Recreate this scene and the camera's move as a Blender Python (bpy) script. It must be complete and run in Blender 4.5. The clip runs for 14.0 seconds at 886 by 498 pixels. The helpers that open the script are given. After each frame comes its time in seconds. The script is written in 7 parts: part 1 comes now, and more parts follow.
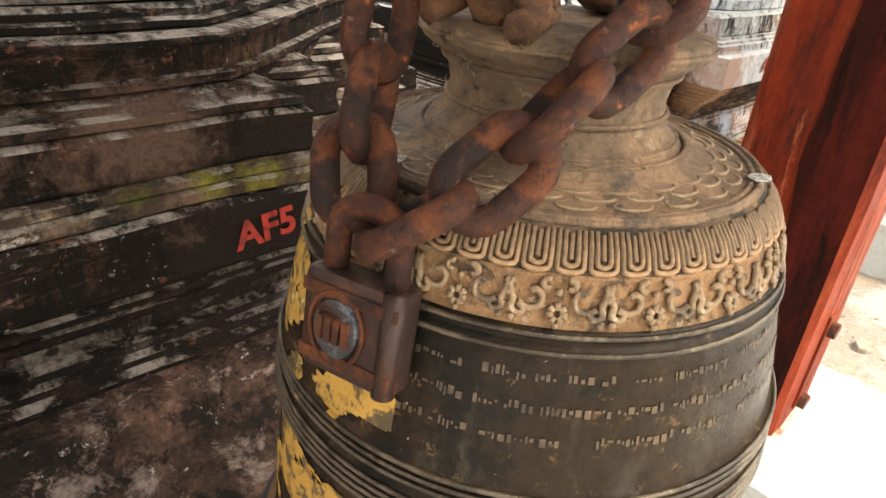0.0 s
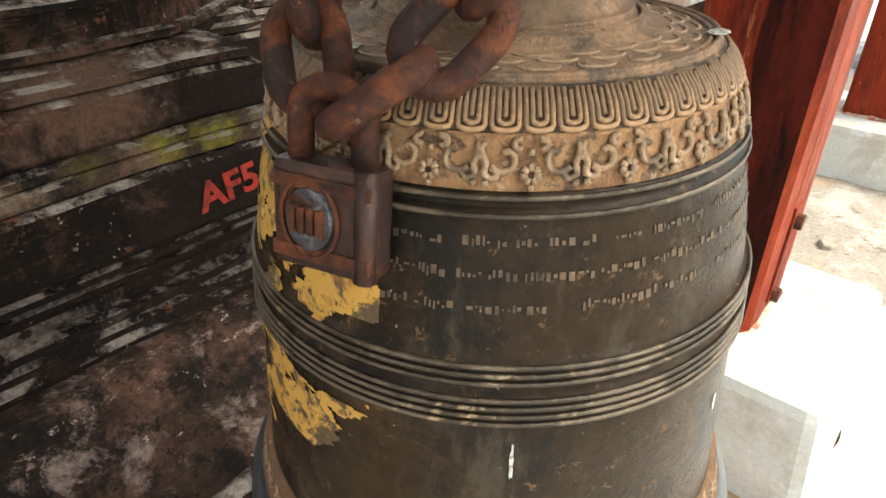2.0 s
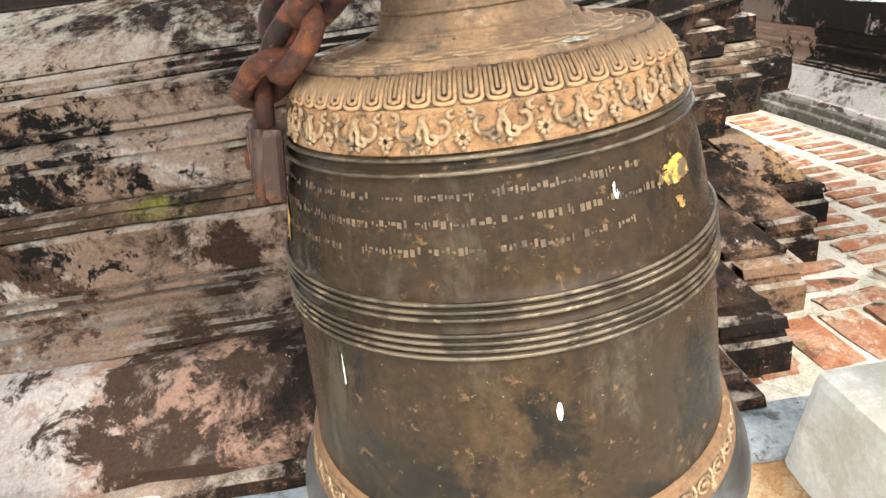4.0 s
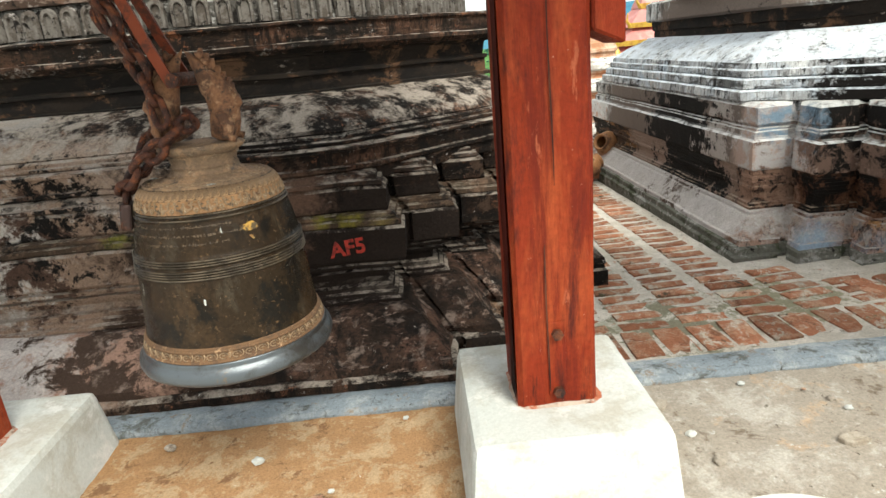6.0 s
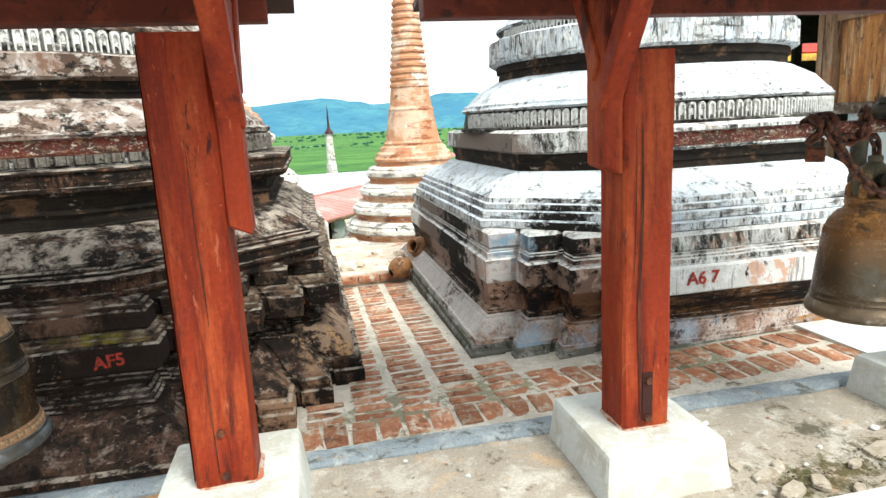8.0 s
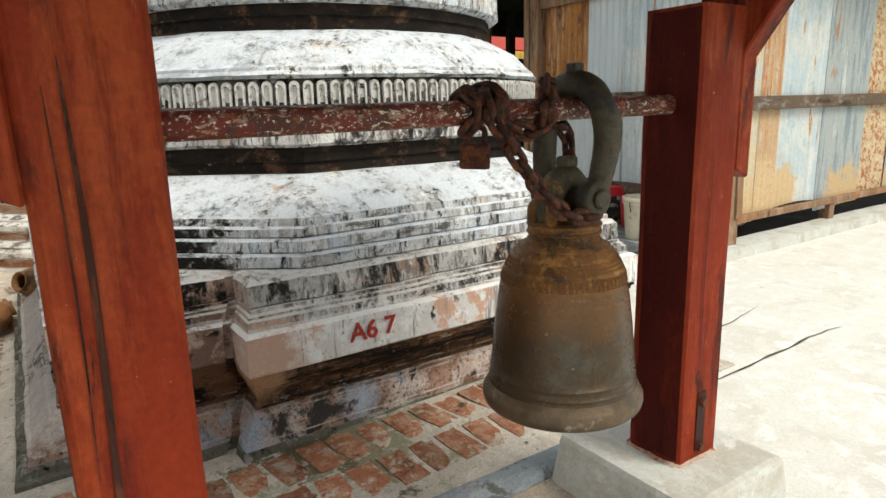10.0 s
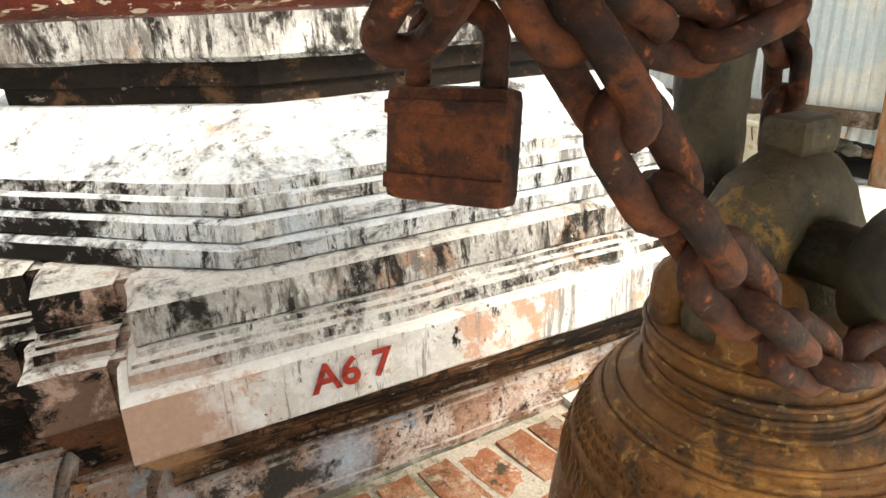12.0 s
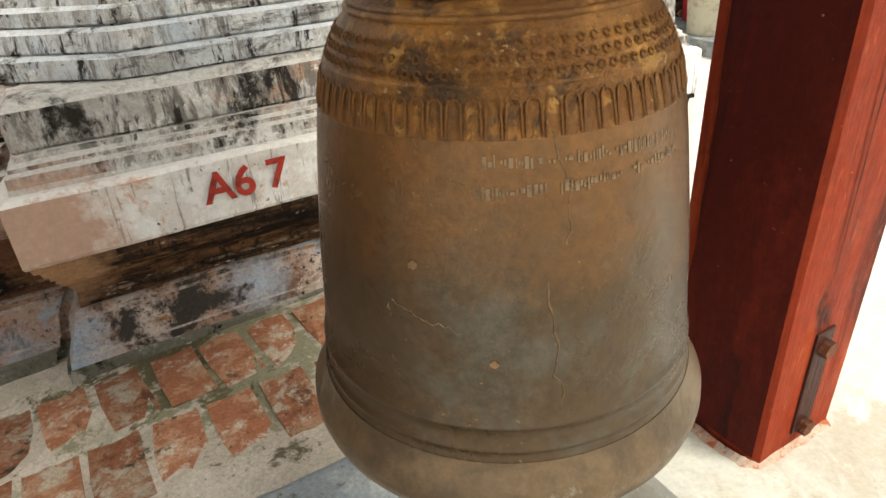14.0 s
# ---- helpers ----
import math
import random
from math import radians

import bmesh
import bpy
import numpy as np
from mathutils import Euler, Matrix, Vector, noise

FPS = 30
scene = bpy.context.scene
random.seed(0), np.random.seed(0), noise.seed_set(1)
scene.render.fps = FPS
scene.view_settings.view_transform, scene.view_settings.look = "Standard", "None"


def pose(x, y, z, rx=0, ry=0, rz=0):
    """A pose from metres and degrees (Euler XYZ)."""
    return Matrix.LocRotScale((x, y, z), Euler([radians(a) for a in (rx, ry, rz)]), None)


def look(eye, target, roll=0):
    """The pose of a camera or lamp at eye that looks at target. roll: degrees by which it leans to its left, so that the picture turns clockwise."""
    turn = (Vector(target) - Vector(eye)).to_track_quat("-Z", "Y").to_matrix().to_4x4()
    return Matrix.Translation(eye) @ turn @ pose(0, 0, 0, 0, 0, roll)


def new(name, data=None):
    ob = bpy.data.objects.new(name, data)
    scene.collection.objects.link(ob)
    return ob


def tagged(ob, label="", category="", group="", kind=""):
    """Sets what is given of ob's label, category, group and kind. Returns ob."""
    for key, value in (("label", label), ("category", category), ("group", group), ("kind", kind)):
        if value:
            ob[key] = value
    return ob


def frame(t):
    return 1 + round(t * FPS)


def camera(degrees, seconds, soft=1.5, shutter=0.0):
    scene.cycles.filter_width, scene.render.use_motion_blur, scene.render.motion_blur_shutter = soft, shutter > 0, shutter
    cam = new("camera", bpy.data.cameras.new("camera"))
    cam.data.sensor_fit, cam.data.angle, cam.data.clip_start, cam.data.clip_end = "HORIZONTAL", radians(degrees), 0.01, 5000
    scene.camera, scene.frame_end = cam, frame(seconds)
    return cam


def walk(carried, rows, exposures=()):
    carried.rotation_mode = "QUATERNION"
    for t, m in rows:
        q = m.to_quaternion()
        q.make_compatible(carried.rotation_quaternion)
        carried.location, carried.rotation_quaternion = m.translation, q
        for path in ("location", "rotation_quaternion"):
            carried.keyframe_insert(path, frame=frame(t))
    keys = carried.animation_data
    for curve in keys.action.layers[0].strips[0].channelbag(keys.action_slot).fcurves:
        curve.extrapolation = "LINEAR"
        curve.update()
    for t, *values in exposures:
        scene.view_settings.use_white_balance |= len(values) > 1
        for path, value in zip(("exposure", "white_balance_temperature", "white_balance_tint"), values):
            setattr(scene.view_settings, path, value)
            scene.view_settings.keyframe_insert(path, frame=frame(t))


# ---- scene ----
cam = camera(70.1, 14.0)
PATH = [
    (0, (-0.991, -0.167, 0.951), (0.272, 1.079, 0.027), 4.8),
    (0.5, (-1.028, -0.104, 0.937), (0.423, 0.897, -0.009), 4.9),
    (1, (-1.067, -0.09, 0.925), (0.393, 0.848, -0.069), 5.2),
    (1.5, (-1.068, -0.128, 0.931), (0.356, 0.841, -0.086), 4.1),
    (2, (-1.002, -0.178, 0.912), (0.282, 0.957, -0.12), -0.2),
    (2.2, (-0.961, -0.199, 0.903), (0.231, 1.044, -0.115), -2.9),
    (4.3, (-0.695, -0.541, 0.881), (-0.707, 1.289, 0.074), -7.6),
    (4.5, (-0.682, -0.618, 0.883), (-0.691, 1.211, 0.074), -7.0),
    (5, (-0.599, -0.798, 0.893), (-0.585, 1.036, 0.095), -7.1),
    (5.5, (-0.415, -1.034, 0.96), (-0.385, 0.834, 0.246), -5.9),
    (6, (-0.184, -1.325, 1.052), (-0.133, 0.58, 0.446), -5.1),
    (6.5, (0.0, -1.537, 1.125), (0.097, 0.401, 0.638), -5.0),
    (6.9, (0.191, -1.736, 1.226), (0.288, 0.213, 0.787), -4.8),
    (7, (0.229, -1.77, 1.23), (0.33, 0.182, 0.802), -4.1),
    (7.5, (0.368, -1.906, 1.304), (0.521, 0.048, 0.908), -4.0),
    (8, (0.442, -1.995, 1.338), (0.84, -0.074, 0.947), -2.9),
    (8.5, (0.56, -1.917, 1.323), (1.356, -0.127, 0.917), -1.4),
    (9, (0.858, -1.629, 1.272), (1.971, -0.023, 0.847), -0.3),
    (9.2, (0.994, -1.505, 1.24), (2.157, 0.067, 0.818), -0.0),
    (11.3, (2.068, -0.387, 1.294), (2.892, 1.364, 0.793), -3.4),
    (11.5, (2.109, -0.299, 1.278), (2.923, 1.447, 0.739), -2.8),
    (12, (2.195, -0.195, 1.213), (3.02, 1.48, 0.499), -2.6),
    (12.5, (2.243, -0.212, 1.146), (3.094, 1.385, 0.294), -2.9),
    (13, (2.276, -0.268, 1.083), (3.127, 1.297, 0.175), -3.2),
    (13.5, (2.310, -0.316, 1.025), (3.144, 1.242, 0.087), -3.7),
    (14, (2.307, -0.376, 0.967), (3.131, 1.169, -0.001), -4.1),
]
EXPOSURES = [(0.0, 1.38, 7100, 8), (1.0, 1.23, 6700, 4), (2.2, 1.24, 6700, 5), (4.3, 1.85, 6600, 5), (4.6, 1.74, 6600, 5), (5.0, 1.25, 6600, 5), (5.5, 0.95, 6500, 3), (6.0, 0.65, 6550, 2), (6.5, 0.36, 6350, 1), (7.5, 0.84, 6300, 1), (8.0, 0.84, 6300, 1), (8.5, 0.34, 6400, 3), (9.0, -0.02, 6500, 4), (9.2, -0.02, 6500, 4),
             (11.3, 0.40, 7500, 8), (11.5, 0.45, 7500, 8), (12.0, 1.00, 7500, 7), (12.5, 1.28, 7500, 7), (13.0, 1.10, 7400, 6), (13.5, 0.88, 7400, 6), (14.0, 0.66, 7500, 6)]
walk(cam, [(t, look(eye, target, roll)) for t, eye, target, roll in PATH], EXPOSURES)

# ---- world and light ----
world = bpy.data.worlds.new("sky")
scene.world = world
world.use_nodes = True
wn = world.node_tree
wn.nodes.clear()
w_out = wn.nodes.new("ShaderNodeOutputWorld")
w_bg = wn.nodes.new("ShaderNodeBackground")
w_sky = wn.nodes.new("ShaderNodeTexSky")
w_sky.sky_type = "NISHITA"
w_sky.sun_disc = False
w_sky.sun_elevation = radians(51)
w_sky.sun_rotation = radians(207)
w_sky.dust_density = 3.0
w_mix = wn.nodes.new("ShaderNodeMix")
w_mix.data_type = "RGBA"
w_noise = wn.nodes.new("ShaderNodeTexNoise")
w_noise.inputs["Scale"].default_value = 2.2
w_noise.inputs["Detail"].default_value = 5
w_ramp = wn.nodes.new("ShaderNodeMapRange")
w_ramp.inputs["From Min"].default_value = 0.30
w_ramp.inputs["From Max"].default_value = 0.60
w_ramp.inputs["To Min"].default_value = 0.72
w_ramp.inputs["To Max"].default_value = 0.97
w_coord = wn.nodes.new("ShaderNodeTexCoord")
wn.links.new(w_coord.outputs["Generated"], w_noise.inputs["Vector"])
wn.links.new(w_noise.outputs["Fac"], w_ramp.inputs["Value"])
wn.links.new(w_ramp.outputs["Result"], w_mix.inputs["Factor"])
wn.links.new(w_sky.outputs["Color"], w_mix.inputs["A"])
w_mix.inputs["B"].default_value = (12.0, 12.2, 12.5, 1)
wn.links.new(w_mix.outputs["Result"], w_bg.inputs["Color"])
w_bg.inputs["Strength"].default_value = 0.090
wn.links.new(w_bg.outputs["Background"], w_out.inputs["Surface"])

sun = new("sun", bpy.data.lights.new("sun", "SUN"))
sun.data.energy = 3.5
sun.data.angle = radians(26)
sun.data.color = (1.0, 0.95, 0.88)
sun.matrix_world = look((3.4, -6.6, 8.6), (0, 0, 0))


# ---- materials ----
def material(name, base, layers=(), rough=0.8, metal=0.0, bumps=(), coord="Object", spread=0.0, island=0.0, rough_noise=None, spec=None, grain=None, top=None, spots=()):
    """A surface: a base colour under layers (colour, scale, low, high[, detail[, strength]]) that noise lets through,
    and bumps (scale, strength[, detail]). A layer marked "vein" shows as thin lines; grain (scale, depth) is fine
    speckle; top (colour, scale, low, high) lightens upward faces, for dust and for painted light from above; spots
    (colour, place, reach, raggedness, scale) are stains with a ragged outline.
    """
    m = bpy.data.materials.new(name)
    m.use_nodes = True
    nt = m.node_tree
    nt.nodes.clear()
    N, L = nt.nodes.new, nt.links.new
    out, bs = N("ShaderNodeOutputMaterial"), N("ShaderNodeBsdfPrincipled")
    L(bs.outputs["BSDF"], out.inputs["Surface"])
    bs.inputs["Roughness"].default_value, bs.inputs["Metallic"].default_value = rough, metal
    bs.inputs["Specular IOR Level"].default_value = spec if spec is not None else (0.12 if rough >= 0.8 else 0.4)
    if coord == "World":
        vec = N("ShaderNodeNewGeometry").outputs["Position"]
    else:
        vec = N("ShaderNodeTexCoord").outputs["Object"]

    def mapped(scale):
        mp = N("ShaderNodeMapping")
        mp.inputs["Scale"].default_value = scale if isinstance(scale, tuple) else (scale,) * 3
        L(vec, mp.inputs["Vector"])
        return mp.outputs["Vector"]

    def cloud(scale, detail, shift):
        n = N("ShaderNodeTexNoise")
        n.noise_dimensions = "4D"
        n.inputs["Scale"].default_value = 1.0
        n.inputs["Detail"].default_value = detail
        n.inputs["Roughness"].default_value = 0.74
        n.inputs["Distortion"].default_value = 0.35
        n.inputs["W"].default_value = shift
        L(mapped(scale), n.inputs["Vector"])
        return n.outputs["Fac"]

    rgb = N("ShaderNodeRGB")
    rgb.outputs[0].default_value = (*base, 1)
    col = rgb.outputs[0]
    for k, layer in enumerate(layers):
        c, scale, low, high = layer[:4]
        mr = N("ShaderNodeMapRange")
        mr.interpolation_type = "SMOOTHSTEP"
        mr.inputs["From Min"].default_value, mr.inputs["From Max"].default_value = low - 0.020, high - 0.008
        mr.inputs["To Max"].default_value = layer[5] if len(layer) > 5 else 1.0
        fac = cloud(scale, layer[4] if len(layer) > 4 else 10.0, 1.7 * k + len(name))
        if len(layer) > 6:
            m1, m2 = N("ShaderNodeMath"), N("ShaderNodeMath")
            m1.operation, m2.operation = "SUBTRACT", "ABSOLUTE"
            m1.inputs[1].default_value = 0.5
            L(fac, m1.inputs[0])
            L(m1.outputs[0], m2.inputs[0])
            fac = m2.outputs[0]
            mr.inputs["To Min"].default_value, mr.inputs["To Max"].default_value = layer[5], 0.0
        L(fac, mr.inputs["Value"])
        mix = N("ShaderNodeMix")
        mix.data_type = "RGBA"
        L(mr.outputs["Result"], mix.inputs["Factor"])
        L(col, mix.inputs["A"])
        mix.inputs["B"].default_value = (*c, 1)
        col = mix.outputs["Result"]
    for k, (c, place, reach, ragged, scale) in enumerate(spots):
        dist, sc, add, mr, mix = N("ShaderNodeVectorMath"), N("ShaderNodeMath"), N("ShaderNodeMath"), N("ShaderNodeMapRange"), N("ShaderNodeMix")
        dist.operation, sc.operation = "DISTANCE", "MULTIPLY_ADD"
        L(vec, dist.inputs[0])
        dist.inputs[1].default_value = place
        L(cloud(scale, 9.0, 2.2 + 3.1 * k), sc.inputs[0])
        sc.inputs[1].default_value, sc.inputs[2].default_value = ragged, -ragged * 0.5
        L(dist.outputs["Value"], add.inputs[0])
        L(sc.outputs[0], add.inputs[1])
        mr.inputs["From Min"].default_value, mr.inputs["From Max"].default_value = reach - 0.02, reach + 0.09
        mr.inputs["To Min"].default_value, mr.inputs["To Max"].default_value = 1.0, 0.0
        L(add.outputs[0], mr.inputs["Value"])
        mix.data_type = "RGBA"
        L(mr.outputs["Result"], mix.inputs["Factor"])
        L(col, mix.inputs["A"])
        mix.inputs["B"].default_value = (*c, 1)
        col = mix.outputs["Result"]
    # Upward faces lightened: pale dust plus light from above put into the colour.
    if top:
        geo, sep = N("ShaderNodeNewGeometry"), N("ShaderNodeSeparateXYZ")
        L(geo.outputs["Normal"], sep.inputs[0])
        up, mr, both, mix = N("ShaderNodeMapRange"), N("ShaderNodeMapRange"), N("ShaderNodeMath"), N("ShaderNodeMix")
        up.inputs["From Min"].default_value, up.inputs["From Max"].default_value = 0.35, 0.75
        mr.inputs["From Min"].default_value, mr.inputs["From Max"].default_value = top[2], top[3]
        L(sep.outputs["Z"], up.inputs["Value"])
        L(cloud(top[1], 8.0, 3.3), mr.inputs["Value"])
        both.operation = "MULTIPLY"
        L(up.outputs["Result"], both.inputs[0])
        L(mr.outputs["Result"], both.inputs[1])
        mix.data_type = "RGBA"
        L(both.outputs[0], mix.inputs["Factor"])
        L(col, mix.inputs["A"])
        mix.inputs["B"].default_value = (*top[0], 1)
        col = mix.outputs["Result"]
    if grain:
        mr, hsv = N("ShaderNodeMapRange"), N("ShaderNodeHueSaturation")
        mr.inputs["From Min"].default_value, mr.inputs["From Max"].default_value = 0.3, 0.7
        mr.inputs["To Min"].default_value, mr.inputs["To Max"].default_value = 1 - grain[1], 1 + grain[1] * 0.8
        L(cloud(grain[0], 4.0, 8.8), mr.inputs["Value"])
        L(mr.outputs["Result"], hsv.inputs["Value"])
        L(col, hsv.inputs["Color"])
        col = hsv.outputs["Color"]
    if spread or island:
        src = N("ShaderNodeObjectInfo").outputs["Random"] if spread else N("ShaderNodeNewGeometry").outputs["Random Per Island"]
        mr = N("ShaderNodeMapRange")
        s = spread or island
        mr.inputs["To Min"].default_value, mr.inputs["To Max"].default_value = 1 - s, 1 + s * 0.6
        L(src, mr.inputs["Value"])
        hsv = N("ShaderNodeHueSaturation")
        L(mr.outputs["Result"], hsv.inputs["Value"])
        L(col, hsv.inputs["Color"])
        col = hsv.outputs["Color"]
    L(col, bs.inputs["Base Color"])
    if rough_noise:
        mr = N("ShaderNodeMapRange")
        mr.inputs["From Min"].default_value, mr.inputs["From Max"].default_value = 0.3, 0.7
        mr.inputs["To Min"].default_value, mr.inputs["To Max"].default_value = rough_noise[1], rough_noise[2]
        L(cloud(rough_noise[0], 5, 9.1), mr.inputs["Value"])
        L(mr.outputs["Result"], bs.inputs["Roughness"])
    last = None
    for k, bump in enumerate(bumps):
        b = N("ShaderNodeBump")
        b.inputs["Strength"].default_value = bump[1]
        b.inputs["Distance"].default_value = 0.01
        L(cloud(bump[0], bump[2] if len(bump) > 2 else 6.0, 5.3 + k), b.inputs["Height"])
        if last:
            L(last, b.inputs["Normal"])
        last = b.outputs["Normal"]
    if last:
        L(last, bs.inputs["Normal"])
    return m


BLACK = (0.012, 0.010, 0.009)
M = {}
PALE = [((0.024, 0.017, 0.014), (-0.28, 0.83, 0.33), 0.34, 1.0, 6.0), ((0.36, 0.265, 0.21), (-1.55, 0.86, 0.36), 0.52, 1.0, 6.0), ((0.50, 0.44, 0.40), (-1.45, 0.88, 0.52), 0.16, 1.2, 7.0), ((0.05, 0.031, 0.022), (-1.25, 0.86, 0.30), 0.16, 1.6, 8.0), ((0.30, 0.205, 0.150), (-1.72, 0.85, 0.40), 0.44, 0.9, 7.0), ((0.50, 0.45, 0.41), (-1.72, 0.85, 0.50), 0.14, 1.5, 8.0), ((0.085, 0.050, 0.036), (-1.6, 0.85, 0.45), 0.10, 1.9, 11.0), ((0.36, 0.32, 0.29), (-1.75, 1.3, 0.88), 0.12, 1.2, 9.0), ((0.27, 0.165, 0.105), (0.30, 1.00, 0.12), 0.20, 1.2, 9.0), (BLACK, (-1.5, 0.9, 0.6), 0.06, 2.4, 17.0), ((0.070, 0.044, 0.031), (0.32, 1.25, 0.42), 0.14, 2.8, 13.0), ((0.140, 0.084, 0.060), (-0.62, 0.95, 0.580), 0.07, 0.7, 9.0), ((0.125, 0.076, 0.055), (-0.95, 0.95, 0.580), 0.04, 0.8, 9.0)]
CORNER = [((0.155, 0.122, 0.105), (1.42, 2.95, 0.42), 1.20, 0.7, 5.0), ((0.38, 0.335, 0.31), (1.46, 2.3, 0.40), 0.18, 2.2, 9.0), ((0.42, 0.305, 0.255), (1.74, 1.50, 0.42), 0.46, 0.5, 6.0), ((0.46, 0.43, 0.42), (1.60, 1.62, 0.55), 0.20, 1.6, 7.0), ((0.17, 0.11, 0.085), (1.80, 1.42, 0.46), 0.24, 1.5, 9.0), (BLACK, (1.50, 2.70, 0.50), 0.42, 2.6, 11.0), (BLACK, (1.80, 1.46, 0.64), 0.20, 1.5, 10.0), ((0.20, 0.28, 0.36), (1.60, 1.70, 0.60), 0.09, 0.7, 9.0), ((0.44, 0.30, 0.24), (2.16, 1.10, 0.40), 0.10, 0.5, 7.0)]
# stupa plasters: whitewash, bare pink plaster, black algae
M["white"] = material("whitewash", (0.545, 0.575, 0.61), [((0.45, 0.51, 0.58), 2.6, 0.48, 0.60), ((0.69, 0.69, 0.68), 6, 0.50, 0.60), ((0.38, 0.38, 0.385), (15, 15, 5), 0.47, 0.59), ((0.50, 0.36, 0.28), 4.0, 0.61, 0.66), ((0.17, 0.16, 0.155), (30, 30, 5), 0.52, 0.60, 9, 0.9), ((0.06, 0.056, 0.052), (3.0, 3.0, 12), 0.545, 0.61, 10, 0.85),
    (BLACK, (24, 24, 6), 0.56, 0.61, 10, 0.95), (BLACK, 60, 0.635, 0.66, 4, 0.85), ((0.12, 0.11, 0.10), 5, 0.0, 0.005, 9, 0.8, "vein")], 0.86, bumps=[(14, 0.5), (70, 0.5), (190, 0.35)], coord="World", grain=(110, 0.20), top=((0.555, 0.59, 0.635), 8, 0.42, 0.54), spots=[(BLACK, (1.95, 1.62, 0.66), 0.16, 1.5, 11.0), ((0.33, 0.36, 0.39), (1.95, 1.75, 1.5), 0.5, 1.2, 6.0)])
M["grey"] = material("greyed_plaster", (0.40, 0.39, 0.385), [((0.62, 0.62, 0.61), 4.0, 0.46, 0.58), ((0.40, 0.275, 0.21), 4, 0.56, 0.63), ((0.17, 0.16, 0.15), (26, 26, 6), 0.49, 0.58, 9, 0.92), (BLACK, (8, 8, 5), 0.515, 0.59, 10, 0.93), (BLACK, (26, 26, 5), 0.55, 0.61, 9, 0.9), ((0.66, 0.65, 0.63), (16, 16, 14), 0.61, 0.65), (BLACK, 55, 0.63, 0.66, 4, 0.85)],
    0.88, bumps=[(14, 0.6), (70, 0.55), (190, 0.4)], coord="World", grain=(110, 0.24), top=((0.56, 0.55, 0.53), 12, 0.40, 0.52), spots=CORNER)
M["pink"] = material("bare_plaster", (0.33, 0.205, 0.155), [((0.52, 0.45, 0.42), 3.0, 0.47, 0.60), ((0.27, 0.33, 0.40), 2.2, 0.57, 0.63, 6), ((0.15, 0.085, 0.058), (6, 6, 9), 0.50, 0.60, 10, 0.92), (BLACK, (9, 9, 6), 0.545, 0.61, 10, 0.93), ((0.34, 0.185, 0.085), (5, 5, 16), 0.58, 0.63), (BLACK, 70, 0.58, 0.63, 4, 0.9)],
    0.88, bumps=[(14, 0.7), (70, 0.7), (190, 0.5)], coord="World", grain=(110, 0.28), top=((0.42, 0.38, 0.35), 12, 0.44, 0.56), spots=[((0.52, 0.48, 0.46), (1.40, 2.9, 0.04), 1.15, 0.7, 6.0), ((0.09, 0.062, 0.048), (1.40, 2.6, 0.11), 0.10, 2.6, 9.0), ((0.34, 0.42, 0.52), (1.98, 1.16, 0.04), 0.13, 0.25, 9.0), ((0.34, 0.40, 0.48), (2.56, 1.22, 0.05), 0.03, 0.25, 12.0), ((0.28, 0.36, 0.45), (1.66, 1.38, 0.03), 0.14, 0.4, 8.0), ((0.05, 0.045, 0.04), (2.35, 1.22, 0.02), 0.08, 1.2, 10.0)])
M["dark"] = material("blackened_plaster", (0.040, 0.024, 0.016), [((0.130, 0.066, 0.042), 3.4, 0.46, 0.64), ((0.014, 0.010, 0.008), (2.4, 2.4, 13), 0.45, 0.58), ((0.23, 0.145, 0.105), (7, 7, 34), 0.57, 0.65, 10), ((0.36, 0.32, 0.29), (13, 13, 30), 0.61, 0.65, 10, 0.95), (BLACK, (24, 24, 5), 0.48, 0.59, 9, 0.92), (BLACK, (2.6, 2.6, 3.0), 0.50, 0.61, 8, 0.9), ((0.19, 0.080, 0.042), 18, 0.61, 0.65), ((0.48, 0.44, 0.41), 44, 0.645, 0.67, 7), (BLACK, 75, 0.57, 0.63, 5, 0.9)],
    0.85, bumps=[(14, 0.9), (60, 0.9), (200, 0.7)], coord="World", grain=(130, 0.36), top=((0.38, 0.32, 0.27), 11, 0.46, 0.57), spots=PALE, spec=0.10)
M["mossgrey"] = material("mossy_footing", (0.13, 0.125, 0.105), [((0.30, 0.29, 0.27), 6, 0.53, 0.60), ((0.06, 0.065, 0.04), 9, 0.54, 0.60), ((0.52, 0.50, 0.47), (14, 14, 20), 0.62, 0.66), (BLACK, 12, 0.60, 0.65)], 0.92, bumps=[(24, 0.6), (110, 0.5)], coord="World", grain=(80, 0.25))
# Near-black brown used only on the recessed bands.
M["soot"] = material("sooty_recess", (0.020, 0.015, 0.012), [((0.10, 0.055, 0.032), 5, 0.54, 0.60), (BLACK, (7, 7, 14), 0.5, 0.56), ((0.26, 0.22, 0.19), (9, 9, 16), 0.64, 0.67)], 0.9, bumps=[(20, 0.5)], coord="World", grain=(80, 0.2))
